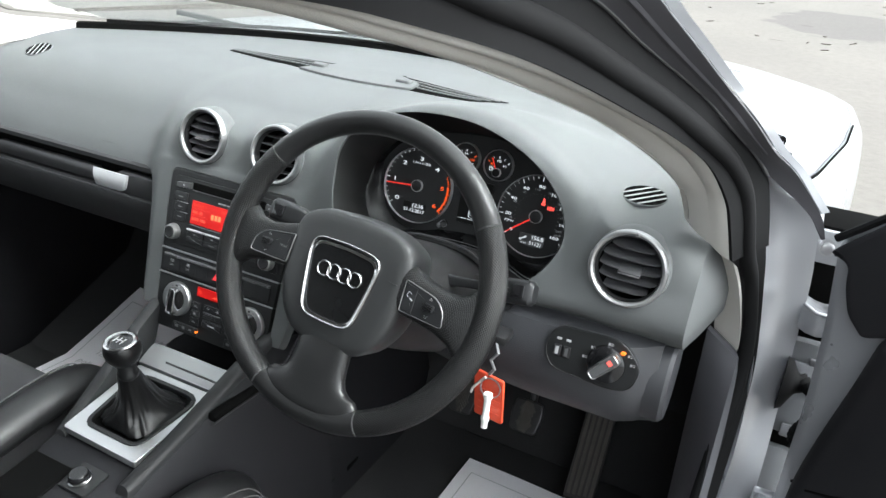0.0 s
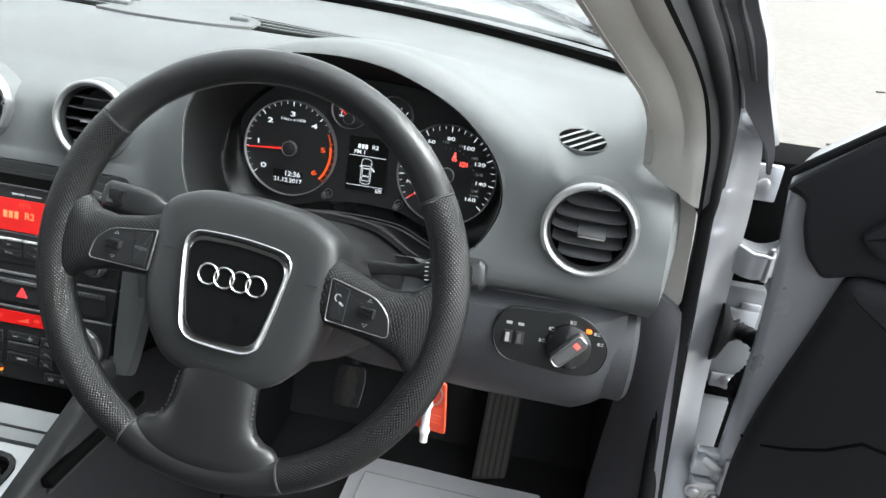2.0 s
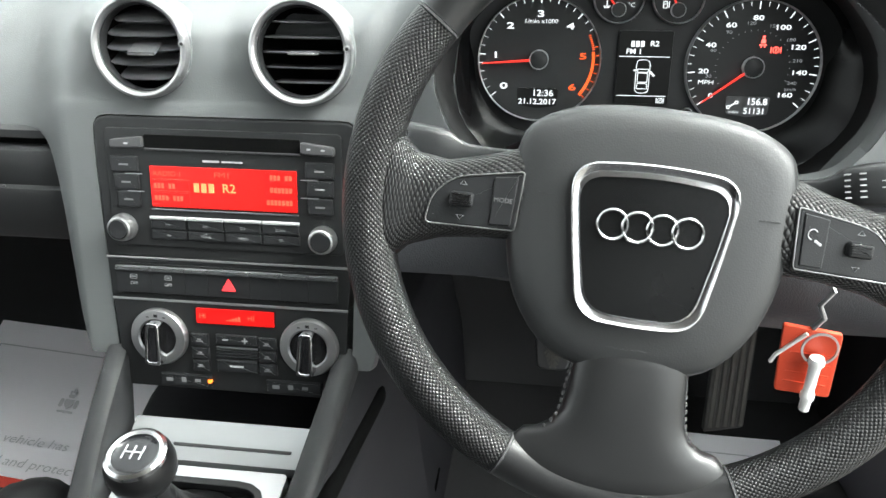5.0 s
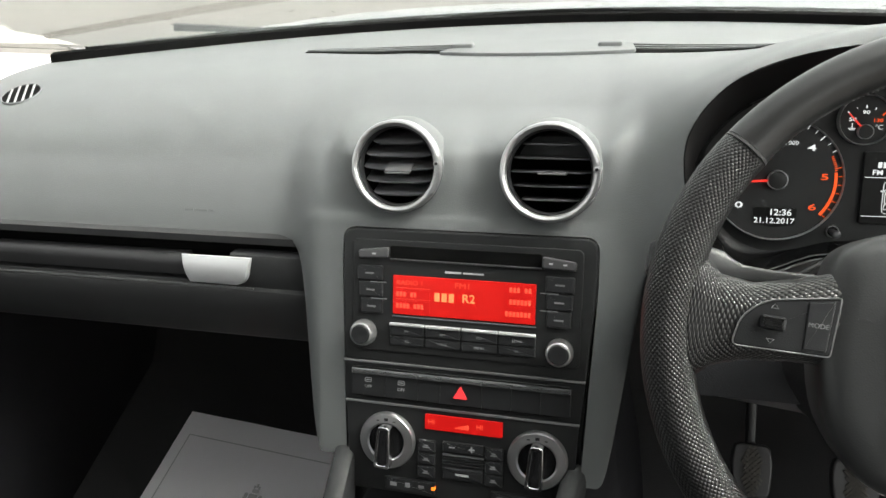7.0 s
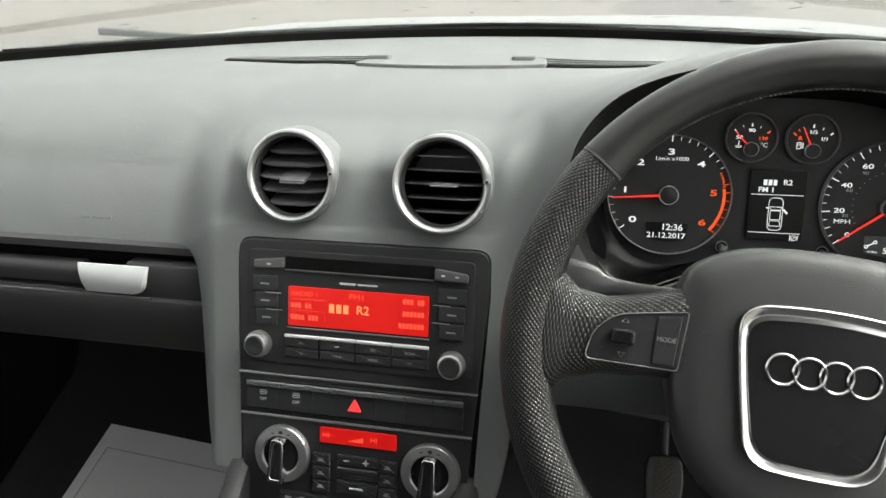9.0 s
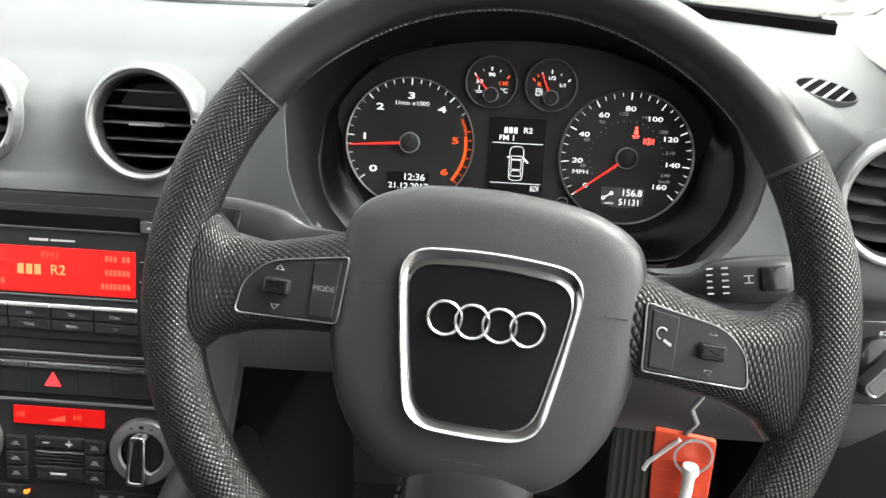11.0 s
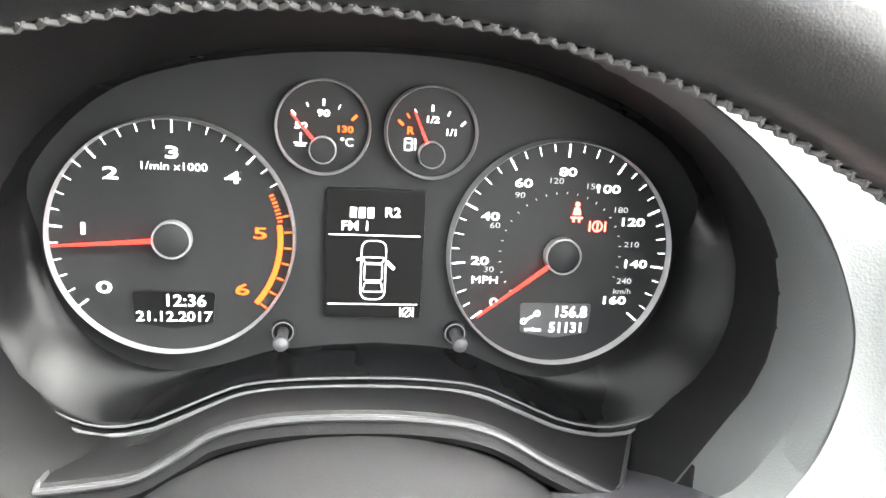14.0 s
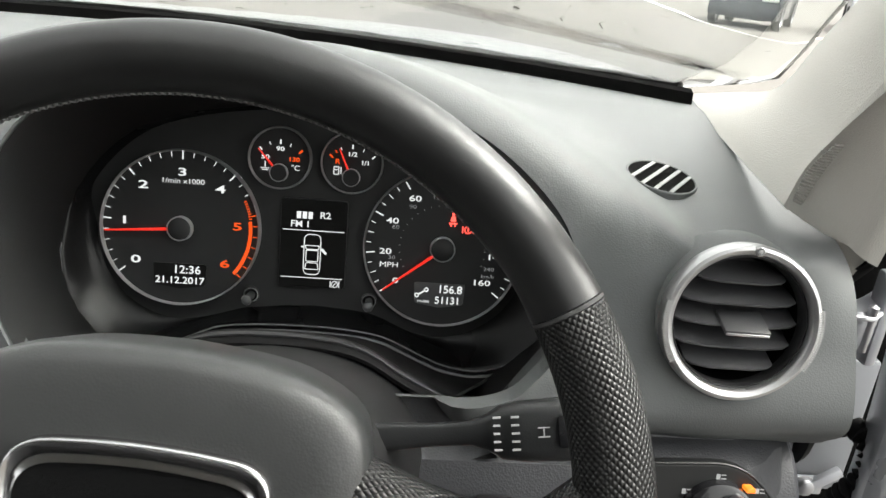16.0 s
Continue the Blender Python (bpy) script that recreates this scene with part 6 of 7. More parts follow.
# paper floor mats
def paper(x, y, turn, w, h, name_label, lines, rise=0.0):
    p = thing("paper_mat", pose(x, y, 0.272, 0, 0, turn), name_label, "paper mat", "paper floor mats")
    bmx = bmesh.new()
    bmesh.ops.create_grid(bmx, x_segments=20, y_segments=20, size=0.5)
    for v in bmx.verts:
        v.co = (v.co.x * w, v.co.y * h, 0.003 * noise.noise(Vector((v.co.x * 3 + x * 5, v.co.y * 3, 0.3))) + rise * max(0, v.co.y * h))
    geo = bmesh.ops.extrude_face_region(bmx, geom=bmx.faces[:])
    for v in geo["geom"]:
        if isinstance(v, bmesh.types.BMVert):
            v.co.z -= 0.0012
    part("sheet", bmx, M_PAPER, p)
    fr_o = [(-w * 0.43, -h * 0.43), (w * 0.43, -h * 0.43), (w * 0.43, h * 0.40), (-w * 0.43, h * 0.40)]
    part("printed_border", moved(frame_bm(fr_o, inset(fr_o, 0.0025), 0.0, 0.0008), pose(0, 0, 0.0032)) if not rise else join(*[tube([(a[0], a[1], 0.0036 + rise * max(0, a[1])), (b[0], b[1], 0.0036 + rise * max(0, b[1]))], 0.0012, 6, 0.4) for a, b in (((-w * 0.43, -h * 0.4), (-w * 0.43, 0.0)), ((-w * 0.43, 0.0), (-w * 0.43, h * 0.40)), ((-w * 0.43, h * 0.40), (w * 0.43, h * 0.40)), ((w * 0.43, h * 0.40), (w * 0.43, 0.0)), ((w * 0.43, 0.0), (w * 0.43, -h * 0.4)))]), M_INK, p)
    crest = part("crest", moved(prism(rounded([(-0.011, 0.004), (0.011, 0.004), (0.011, -0.008), (0.0, -0.020), (-0.011, -0.008)], 0.003), 0, 0.001, 0), pose(0.022, h * 0.23, 0.0034 + rise * h * 0.23, math.degrees(math.atan(rise))) @ Matrix.Diagonal((0.7, 0.7, 0.6, 1))), M_INK, p, "pale grey printed crest")
    for cx, cy, w0, h0 in ((-0.019, -0.006, 0.009, 0.020), (0.019, -0.006, 0.009, 0.020), (0.0, 0.012, 0.016, 0.009), (-0.006, 0.021, 0.005, 0.008), (0.006, 0.021, 0.005, 0.008), (0.0, 0.025, 0.005, 0.010), (0.0, -0.026, 0.040, 0.005)):
        part("crest_piece", moved(prism(rrect(cx, cy, w0, h0, min(w0, h0) * 0.4), 0, 0.001, 0), pose(0.022, h * 0.23, 0.0034 + rise * h * 0.23, math.degrees(math.atan(rise))) @ Matrix.Diagonal((0.7, 0.7, 0.6, 1))), M_INK, crest)
    for i, tx in enumerate(lines):
        lettering("printed_text", tx, 0.024, M_INK, p, -0.02, h * 0.07 - 0.032 * i, 0.0052 + rise * max(0.0, h * 0.07 - 0.032 * i + 0.01), sx=1.1)
    part("red_panel", moved(prism(rrect(0, 0, w * 0.5, 0.10, 0.004), 0, 0.0012, 0), pose(0, -h * 0.17, 0.0034)), M_INKRED, p, "red printed panel")


paper(0.500, 0.605, -2, 0.330, 0.40, "white printed paper mat in the driver footwell", ("This vehicle has", "polished and protec"))
paper(-0.462, 0.622, -5, 0.36, 0.44, "white printed paper mat in the passenger footwell", ("This vehicle has", "polished and protec"), 0.40)

# ---------------------------------------------------------------- centre console
con = thing("centre_console", pose(0, 0.3, 0.5), "dark grey centre console with aluminium gear surround", "console")
body_rings = []
for y, zt, xl, xr in ((-0.45, 0.50, -0.105, 0.075), (0.02, 0.515, -0.107, 0.076), (0.16, 0.530, -0.108, 0.078), (0.235, 0.545, -0.110, 0.082), (0.34, 0.555, -0.116, 0.098), (0.44, 0.568, -0.122, 0.112), (0.50, 0.572, -0.126, 0.120), (0.62, 0.56, -0.13, 0.13), (0.95, 0.5, -0.14, 0.14)):
    q = y - 0.3
    body_rings.append([(xl - 0.02, q, 0.26 - 0.5), (xl - 0.005, q, zt - 0.53), (xl, q, zt - 0.506), (xl + 0.008, q, zt - 0.5), (xr - 0.008, q, zt - 0.5), (xr, q, zt - 0.506), (xr + 0.008, q, zt - 0.53), (xr + 0.045, q, 0.26 - 0.5)])
part("console_body", loft(body_rings), M_DOORTRIM, con)
for pth in ([(-0.096, 0.240, 0.553), (-0.104, 0.28, 0.568), (-0.112, 0.34, 0.598), (-0.119, 0.41, 0.637), (-0.124, 0.475, 0.668)], [(0.072, 0.205, 0.552), (0.078, 0.26, 0.572), (0.090, 0.33, 0.606), (0.102, 0.40, 0.642), (0.112, 0.475, 0.674)]):
    rings = []
    for x, y, z in spline(pth, 14):
        rings.append([(x + a, y - 0.3 + b * 0.4, z - 0.5 + b) for a, b in ((-0.0105, -0.10), (-0.0105, -0.010), (-0.0095, -0.004), (-0.006, -0.0008), (0.0, 0.0), (0.006, -0.0012), (0.0105, -0.005), (0.0125, -0.012), (0.0125, -0.10))])
    part("side_strut", loft(rings), M_STRUT, con, "slim grey console strut rising to the dashboard")
# side panel towards the driver with its grab ledge and floor vent
rings = []
for y, z in ((0.12, 0.52), (0.205, 0.540), (0.26, 0.560), (0.33, 0.594), (0.40, 0.630), (0.475, 0.662), (0.56, 0.64)):
    x = 0.080 + (y - 0.205) * 0.15
    rings.append([(x, y - 0.3, z - 0.5), (x + 0.012, y - 0.3, z - 0.512), (x + 0.020, y - 0.3, z - 0.56), (x + 0.045, y - 0.3, -0.24), (x - 0.01, y - 0.3, -0.24), (x - 0.01, y - 0.3, z - 0.5)])
part("side_panel", loft(rings), M_DOORTRIM, con, "charcoal side panel")
groove = [(0.112, 0.336, 0.594), (0.1150, 0.352, 0.597), (0.1238, 0.400, 0.603), (0.1345, 0.455, 0.608), (0.141, 0.490, 0.612)]
# half-sunk near-black tube paints the groove's shade; the panel is not cut
part("grab_groove_shade", tube(spline([(x - 0.001, y - 0.3, z - 0.5) for x, y, z in groove], 24), [0.003, 0.0065, *[0.0085] * 20, 0.0065, 0.003], 12), M_DEEP, con, "near-black inlay as the shade of the grab groove")
# paler tube for the groove's lit lower lip
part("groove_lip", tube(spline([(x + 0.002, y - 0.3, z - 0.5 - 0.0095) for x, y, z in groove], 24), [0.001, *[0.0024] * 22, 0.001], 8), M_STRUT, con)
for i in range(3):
    # near-black boxes as the shade in the vent slots
    part("floor_vent_slot_shade", moved(box(-0.001, 0.003, -0.018, 0.018, -0.02, 0.02, 0.001), pose(0.158 + 0.006 * (i - 1), 0.29 + 0.046 * (i - 1), -0.205, 0, 12, 0)), M_DEEP, con)


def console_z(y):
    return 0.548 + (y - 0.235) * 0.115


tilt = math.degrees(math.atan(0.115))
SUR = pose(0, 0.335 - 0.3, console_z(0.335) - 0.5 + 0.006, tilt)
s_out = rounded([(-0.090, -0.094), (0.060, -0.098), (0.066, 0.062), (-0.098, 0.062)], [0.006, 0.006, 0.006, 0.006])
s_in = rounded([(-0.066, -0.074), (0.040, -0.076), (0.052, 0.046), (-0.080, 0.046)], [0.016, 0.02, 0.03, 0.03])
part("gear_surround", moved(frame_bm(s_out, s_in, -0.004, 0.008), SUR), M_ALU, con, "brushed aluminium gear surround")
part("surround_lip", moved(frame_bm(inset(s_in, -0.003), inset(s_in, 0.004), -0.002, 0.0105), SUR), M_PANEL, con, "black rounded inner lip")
# well floor coloured near black for the shade round the gaiter
part("surround_well_shade", moved(prism(inset(s_in, -0.002), -0.006, 0.001, 0), SUR), M_DEEP, con)
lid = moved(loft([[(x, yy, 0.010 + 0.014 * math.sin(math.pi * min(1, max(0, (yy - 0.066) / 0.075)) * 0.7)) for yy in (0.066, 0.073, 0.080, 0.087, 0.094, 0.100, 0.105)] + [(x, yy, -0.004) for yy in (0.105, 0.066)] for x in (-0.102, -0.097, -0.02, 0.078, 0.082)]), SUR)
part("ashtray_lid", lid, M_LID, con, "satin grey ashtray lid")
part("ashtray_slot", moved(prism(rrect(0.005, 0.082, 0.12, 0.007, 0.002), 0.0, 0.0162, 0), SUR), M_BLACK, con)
# flat near-black plate paints the shade of a deep well
part("storage_well_shade", moved(prism(rounded([(-0.104, 0.088), (-0.050, 0.086), (-0.024, 0.058), (-0.028, -0.05), (-0.104, -0.06)], [0.004, 0.02, 0.03, 0.01, 0.004]), -0.004, 0.0035, 0.001), pose(0, 0.165 - 0.3, 0.531 - 0.5, 6)), M_DEEP, con)
part("button_plate", moved(prism(rrect(0.0, 0.0, 0.050, 0.046, 0.003), 0, 0.0035, 0.001), pose(0.006, 0.195 - 0.3, 0.5375 - 0.5, 7)), M_PANEL, con)
rb = part("round_button", moved(lathe([(0.0155, 0.0), (0.0155, 0.004), (0.0135, 0.006), (0.0135, 0.012), (0.012, 0.014), (0.0, 0.0135)], 36), pose(0.002, 0.192 - 0.3, 0.540 - 0.5, 7)), M_GLOSS, con)
part("button_ring", moved(lathe([(0.0165, 0.001), (0.0165, 0.004), (0.0150, 0.005), (0.0150, 0.001)], 36), pose(0.002, 0.192 - 0.3, 0.540 - 0.5, 7)), M_CHROME, rb)

gear = thing("gear_lever", pose(-0.010, 0.325, 0.566), "black gear lever with chrome-topped knob and leather gaiter", "gear lever")
rings = []
for f, hw, hd, sq in ((0.0, 0.050, 0.053, 0.45), (0.05, 0.049, 0.052, 0.5), (0.12, 0.041, 0.045, 0.6), (0.22, 0.034, 0.038, 0.7), (0.34, 0.029, 0.032, 0.75), (0.46, 0.026, 0.028, 0.8), (0.58, 0.0235, 0.025, 0.9), (0.70, 0.0205, 0.0215, 1.0), (0.82, 0.0185, 0.0195, 1.0), (0.92, 0.0170, 0.0180, 1.0), (1.0, 0.0150, 0.0155, 1.0)):
    row = []
    for j in range(72):
        b = 2 * math.pi * j / 72
        cx = abs(math.cos(b)) ** sq * (1 if math.cos(b) > 0 else -1)
        cy = abs(math.sin(b)) ** sq * (1 if math.sin(b) > 0 else -1)
        fold = (0.075 * math.sin(4 * b + 0.6) + 0.045 * math.sin(9 * b + 5 * f) + 0.03 * math.sin(17 * b - 3 * f)) * math.sin(math.pi * min(1.0, 0.08 + f)) ** 0.7
        row.append((0.008 * f + hw * (1 + fold) * cx, -0.026 * f - 0.002 + hd * (1 + fold) * cy, f * 0.092 + 0.004 * math.sin(4 * b + 2) * math.sin(math.pi * f)))
    rings.append(row)
part("gaiter", loft(rings), M_GAITER, gear, "creased black leather gaiter", angle=60)
KN = pose(0.010, -0.029, 0.086, 6)
part("collar", moved(lathe([(0.0125, 0.0), (0.0150, 0.004), (0.0150, 0.010), (0.0130, 0.013), (0.0135, 0.028), (0.0125, 0.034)], 32), KN), M_PANEL, gear)
part("knob", moved(lathe([(0.0130, 0.026), (0.0190, 0.031), (0.0250, 0.041), (0.0265, 0.050), (0.0255, 0.058), (0.0225, 0.0635)], 40), KN), M_GAITER, gear, "round black leather knob")
part("knob_ring", moved(lathe([(0.0236, 0.0610), (0.0232, 0.0650), (0.0205, 0.0665), (0.0175, 0.0655), (0.0172, 0.0635)], 44), KN), M_CHROME, gear, "chrome ring")
part("knob_cap", moved(lathe([(0.0175, 0.0635), (0.012, 0.0652), (0.0, 0.0656)], 36), KN), M_GLOSS, gear)
part("gate_mark", moved(bars([(-0.009, -0.006, 0.0014, 0.012), (-0.002, -0.006, 0.0014, 0.012), (0.005, -0.006, 0.0014, 0.012), (-0.009, -0.0006, 0.0154, 0.0014)], 0.0662), KN), M_PRINT, gear)

# ---------------------------------------------------------------- seats
def seat(x, front, lift, label):
    s = thing("front_seat", pose(x, front - 0.41, lift), label, "seat", "front seats")
    n = 16
    grid = []
    for i in range(n + 1):
        yy = -0.10 + 0.51 * i / n
        row = []
        for j in range(25):
            u = -1 + 2 * j / 24
            z = 0.165 + 0.05 * (i / n) - 0.06 * max(0, (i / n - 0.85) / 0.15) ** 2 + 0.022 * sstep(0.55, 0.8, abs(u)) - 0.10 * max(0, (abs(u) - 0.88) / 0.12) ** 2
            row.append((u * 0.245, yy, z))
        grid.append(row)
    bottom = [[(p[0], p[1], 0.0) for p in r] for r in grid]
    rings = [[*r, *reversed(b)] for r, b in zip(grid, bottom)]
    part("cushion", loft(rings), M_FABRIC, s, "charcoal cloth cushion")
    for sg in (-1, 1):
        path = [(sg * 0.215, -0.08, 0.180), (sg * 0.218, 0.1, 0.203), (sg * 0.216, 0.28, 0.224), (sg * 0.205, 0.38, 0.212), (sg * 0.19, 0.415, 0.172)]
        part("bolster", tube(spline(path, 20), [0.040] * 17 + [0.038, 0.034, 0.026], 16, 0.7), M_SEATHIDE, s, "black leather side bolster")
        for da, dc in ((0.040, 0.014), (0.030, 0.0225)):
            part("seam", tube(spline([(a - sg * da, b, c + dc) for a, b, c in path], 20), 0.0014, 6), M_THREAD, s)
    back = []
    for f in range(9):
        z = 0.12 + 0.62 * f / 8
        back.append([(0.235 * math.cos(b) * (1 - 0.15 * (f / 8) ** 3), -0.20 - 0.25 * f / 8 + 0.075 * math.sin(b), z) for b in [2 * math.pi * j / 24 for j in range(24)]])
    part("backrest", loft(back), M_FABRIC, s)


seat(0.37, 0.335, 0.29, "charcoal cloth driver seat with black leather bolsters")
seat(-0.415, 0.398, 0.310, "charcoal cloth passenger seat with black leather bolsters")

# ---------------------------------------------------------------- car body round the cabin
car = thing("silver_hatchback", pose(0, 1.0, 0.0), "silver hatchback body with painted door post and bonnet", "car")
OFF = Vector((0, -1.0, 0))
# curves along the windscreen pillar, from its foot up to the roof
E0 = [(0.757, 0.96, 0.985), (0.756, 0.82, 1.013), (0.737, 0.70, 1.037), (0.707, 0.60, 1.082), (0.680, 0.52, 1.113), (0.650, 0.42, 1.150), (0.615, 0.31, 1.190), (0.590, 0.21, 1.222), (0.57, 0.12, 1.250)]
E1 = [(0.685, 0.55, 0.985), (0.680, 0.528, 1.016), (0.673, 0.492, 1.046), (0.658, 0.438, 1.08), (0.638, 0.391, 1.109), (0.612, 0.315, 1.147), (0.590, 0.213, 1.185), (0.572, 0.13, 1.214), (0.552, 0.04, 1.24), (0.53, -0.06, 1.265), (0.52, -0.25, 1.29), (0.52, -0.9, 1.30)]
EK = [(0.722, 0.53, 0.968), (0.713, 0.506, 1.015), (0.705, 0.486, 1.048), (0.686, 0.443, 1.087), (0.664, 0.385, 1.121), (0.637, 0.308, 1.157), (0.612, 0.21, 1.195), (0.593, 0.137, 1.219), (0.569, 0.046, 1.245), (0.548, -0.054, 1.269), (0.54, -0.25, 1.295), (0.54, -0.9, 1.305)]
E2 = [(0.745, 0.530, 0.955), (0.735, 0.504, 1.008), (0.727, 0.488, 1.039), (0.707, 0.44, 1.087), (0.681, 0.366, 1.128), (0.655, 0.29, 1.162), (0.630, 0.215, 1.194), (0.607, 0.14, 1.222), (0.58, 0.05, 1.248), (0.56, -0.05, 1.271), (0.555, -0.25, 1.30), (0.555, -0.9, 1.31)]
E3 = [(0.778, 0.605, 0.955), (0.768, 0.575, 1.015), (0.757, 0.545, 1.06), (0.74, 0.502, 1.094), (0.711, 0.432, 1.138), (0.687, 0.384, 1.172), (0.65, 0.28, 1.223), (0.635, 0.225, 1.25), (0.62, 0.17, 1.272), (0.60, 0.06, 1.309), (0.595, -0.15, 1.335), (0.595, -0.9, 1.345)]
E4 = [(0.840, 0.68, 0.955), (0.826, 0.645, 0.995), (0.786, 0.563, 1.064), (0.762, 0.50, 1.10), (0.742, 0.453, 1.134), (0.715, 0.401, 1.173), (0.685, 0.31, 1.226), (0.672, 0.265, 1.25), (0.66, 0.22, 1.274), (0.64, 0.1, 1.324), (0.635, -0.12, 1.35), (0.635, -0.9, 1.36)]
E5 = [(x + 0.009, y + 0.018, z - 0.002) for x, y, z in E4]
NP = 40


def band(a, b, thick, n=NP, steps=6, bulge=0.0):
    """A strip between two space curves, with thickness, bulging towards the cabin."""
    pa, pb = spline(a, n), spline(b, n)
    rings = []
    for i in range(n):
        d = (pa[min(i + 1, n - 1)] - pa[max(i - 1, 0)]).normalized()
        across = (pb[i] - pa[i])
        nrm = d.cross(across).normalized()
        row = []
        for j in range(steps + 1):
            t = j / steps
            row.append(pa[i].lerp(pb[i], t) + nrm * bulge * math.sin(math.pi * t))
        rings.append([*row, *[p - nrm * thick for p in reversed(row)]])
    return rings


def mirrored(rings):
    return [[(-p[0], p[1], p[2]) for p in r] for r in rings]


for sg in (1, -1):
    pil = thing("pillar_trim", pose(0.7 * sg, 0.6, 1.0), "light grey cloth-grained windscreen pillar trim", "pillar trim", "pillar trims")
    off = Matrix.Translation((-0.7 * sg, -0.6, -1.0))

    def put(name, rings, mat, label=""):
        rr = rings if sg > 0 else mirrored(rings)
        return part(name, loft(rr), mat, pil, label, m=off)

    put("inner_face", band(E0, E1[:8], -0.004, bulge=-0.004), M_PILLAR)
    put("side_face", band(E1, EK, -0.004, bulge=-0.002), M_PILLAR)
    put("edge_strip", band(EK, E2, -0.004, bulge=-0.002), M_PILLAR)
    if sg > 0:
        put("lower_strip", band([(0.712, 0.552, 0.974), (0.728, 0.612, 0.90), (0.738, 0.650, 0.83), (0.746, 0.672, 0.762)], [(0.745, 0.54, 0.957), (0.760, 0.591, 0.90), (0.773, 0.632, 0.83), (0.784, 0.655, 0.752)], 0.004, 16, 3), M_PILLAR)
    # small ribbed speaker grille at the foot of the side face
    pa, pb = spline(E1, 4 * NP), spline(EK, 4 * NP)
    for i in range(4, 26):
        d = (pa[i + 1] - pa[i - 1]).cross(pb[i] - pa[i]).normalized()
        w = 0.5 + 0.5 * math.sin(math.pi * (i - 3) / 23) ** 0.5
        rib = [pa[i].lerp(pb[i], 0.14 + 0.10 * w * k) - d * (0.0021 * math.sin(math.pi * 0.14) + 0.0006) for k in (-1, -0.3, 0.3, 1)]
        part("grille_rib", tube([p if sg > 0 else Vector((-p.x, p.y, p.z)) for p in rib], 0.0011, 6), M_GRILLE, pil, m=off)

part("roof_rail", loft(mirrored(band(E3, E4, 0.006))), M_PAINT, car, m=Matrix.Translation(OFF))
part("outer_pillar", loft(band(E4[1:], E5[1:], 0.004)), M_PAINT, car, "silver painted outer pillar edge", m=Matrix.Translation(OFF))
part("seal_channel", loft(band(E2, E3, 0.004)), M_RUBBER, car, "black rubber channel", m=Matrix.Translation(OFF))
LOW_SEAL = [(0.787, 0.650, 0.80), (0.790, 0.642, 0.72), (0.783, 0.592, 0.63), (0.776, 0.492, 0.52), (0.771, 0.375, 0.43), (0.78, 0.2, 0.36), (0.78, -0.2, 0.33), (0.78, -0.6, 0.33)]
seal_path = [*[tuple(Vector(a).lerp(Vector(b), 0.45)) for a, b in zip(reversed(E2), reversed(E3))], (0.771, 0.613, 0.90), *LOW_SEAL]
part("door_seal", tube(spline(seal_path, 130), 0.0108, 12), M_RUBBER, car, "black rubber door seal", m=Matrix.Translation(OFF))
film_in = [0.90, 0.72, 0.10, *[0.0] * 9]
film_out = [0.96, 0.97, *[0.97] * 10]
FILM = Vector((0.82, -0.49, -0.27)) * 0.004
part("frame_film", loft(band([Vector(a).lerp(Vector(b), f) + FILM for a, b, f in zip(E3, E4, film_in)], [Vector(a).lerp(Vector(b), f) + FILM for a, b, f in zip(E3, E4, film_out)], 0.003)), M_FRAMEDARK, car, "dark grey door frame film", m=Matrix.Translation(OFF))
part("film_ridge", tube(spline([Vector(a).lerp(Vector(b), 0.02) + FILM * 1.3 for a, b in zip(E3[2:], E4[2:])], 50), 0.0025, 8), M_GREYBTN, car, m=Matrix.Translation(OFF))
part("film_ridge", tube(spline([Vector(a).lerp(Vector(b), 0.5) + FILM * 1.1 for a, b in zip(E3[3:], E4[3:])], 50), 0.004, 8), M_FRAMEDARK, car, m=Matrix.Translation(OFF))
# painted hinge post
P1 = [(0.752, 0.538, 1.068), (0.760, 0.575, 0.99), (0.779, 0.626, 0.90), (0.797, 0.662, 0.80), (0.806, 0.660, 0.72), (0.810, 0.635, 0.62), (0.798, 0.50, 0.50), (0.796, 0.38, 0.41), (0.792, 0.2, 0.33)]
P2 = [(0.762, 0.542, 1.060), (0.822, 0.665, 0.99), (0.842, 0.705, 0.90), (0.848, 0.714, 0.80), (0.851, 0.708, 0.70), (0.854, 0.685, 0.58), (0.846, 0.56, 0.45), (0.846, 0.44, 0.36), (0.846, 0.25, 0.29)]
part("hinge_post", loft(band(P1, P2, 0.006, bulge=-0.012)), M_PAINT, car, "painted silver hinge post", m=Matrix.Translation(OFF))
# solid near-black box standing for the shade between post and door
part("post_gap_shade", box(0.838, 0.99, 0.752, 0.84, 0.25, 0.945, 0.004), M_DEEP, car, m=Matrix.Translation(OFF))
part("seal_web", loft(band([(0.745, 0.531, 0.957), (0.7635, 0.598, 0.90), (0.785, 0.655, 0.752), (0.778, 0.60, 0.66), (0.775, 0.48, 0.50), (0.775, 0.2, 0.33)], [(0.778, 0.606, 0.957), (0.787, 0.634, 0.90), (0.806, 0.668, 0.752), (0.806, 0.63, 0.66), (0.800, 0.50, 0.50), (0.796, 0.2, 0.33)], 0.004, 30)), M_RUBBER, car, m=Matrix.Translation(OFF))
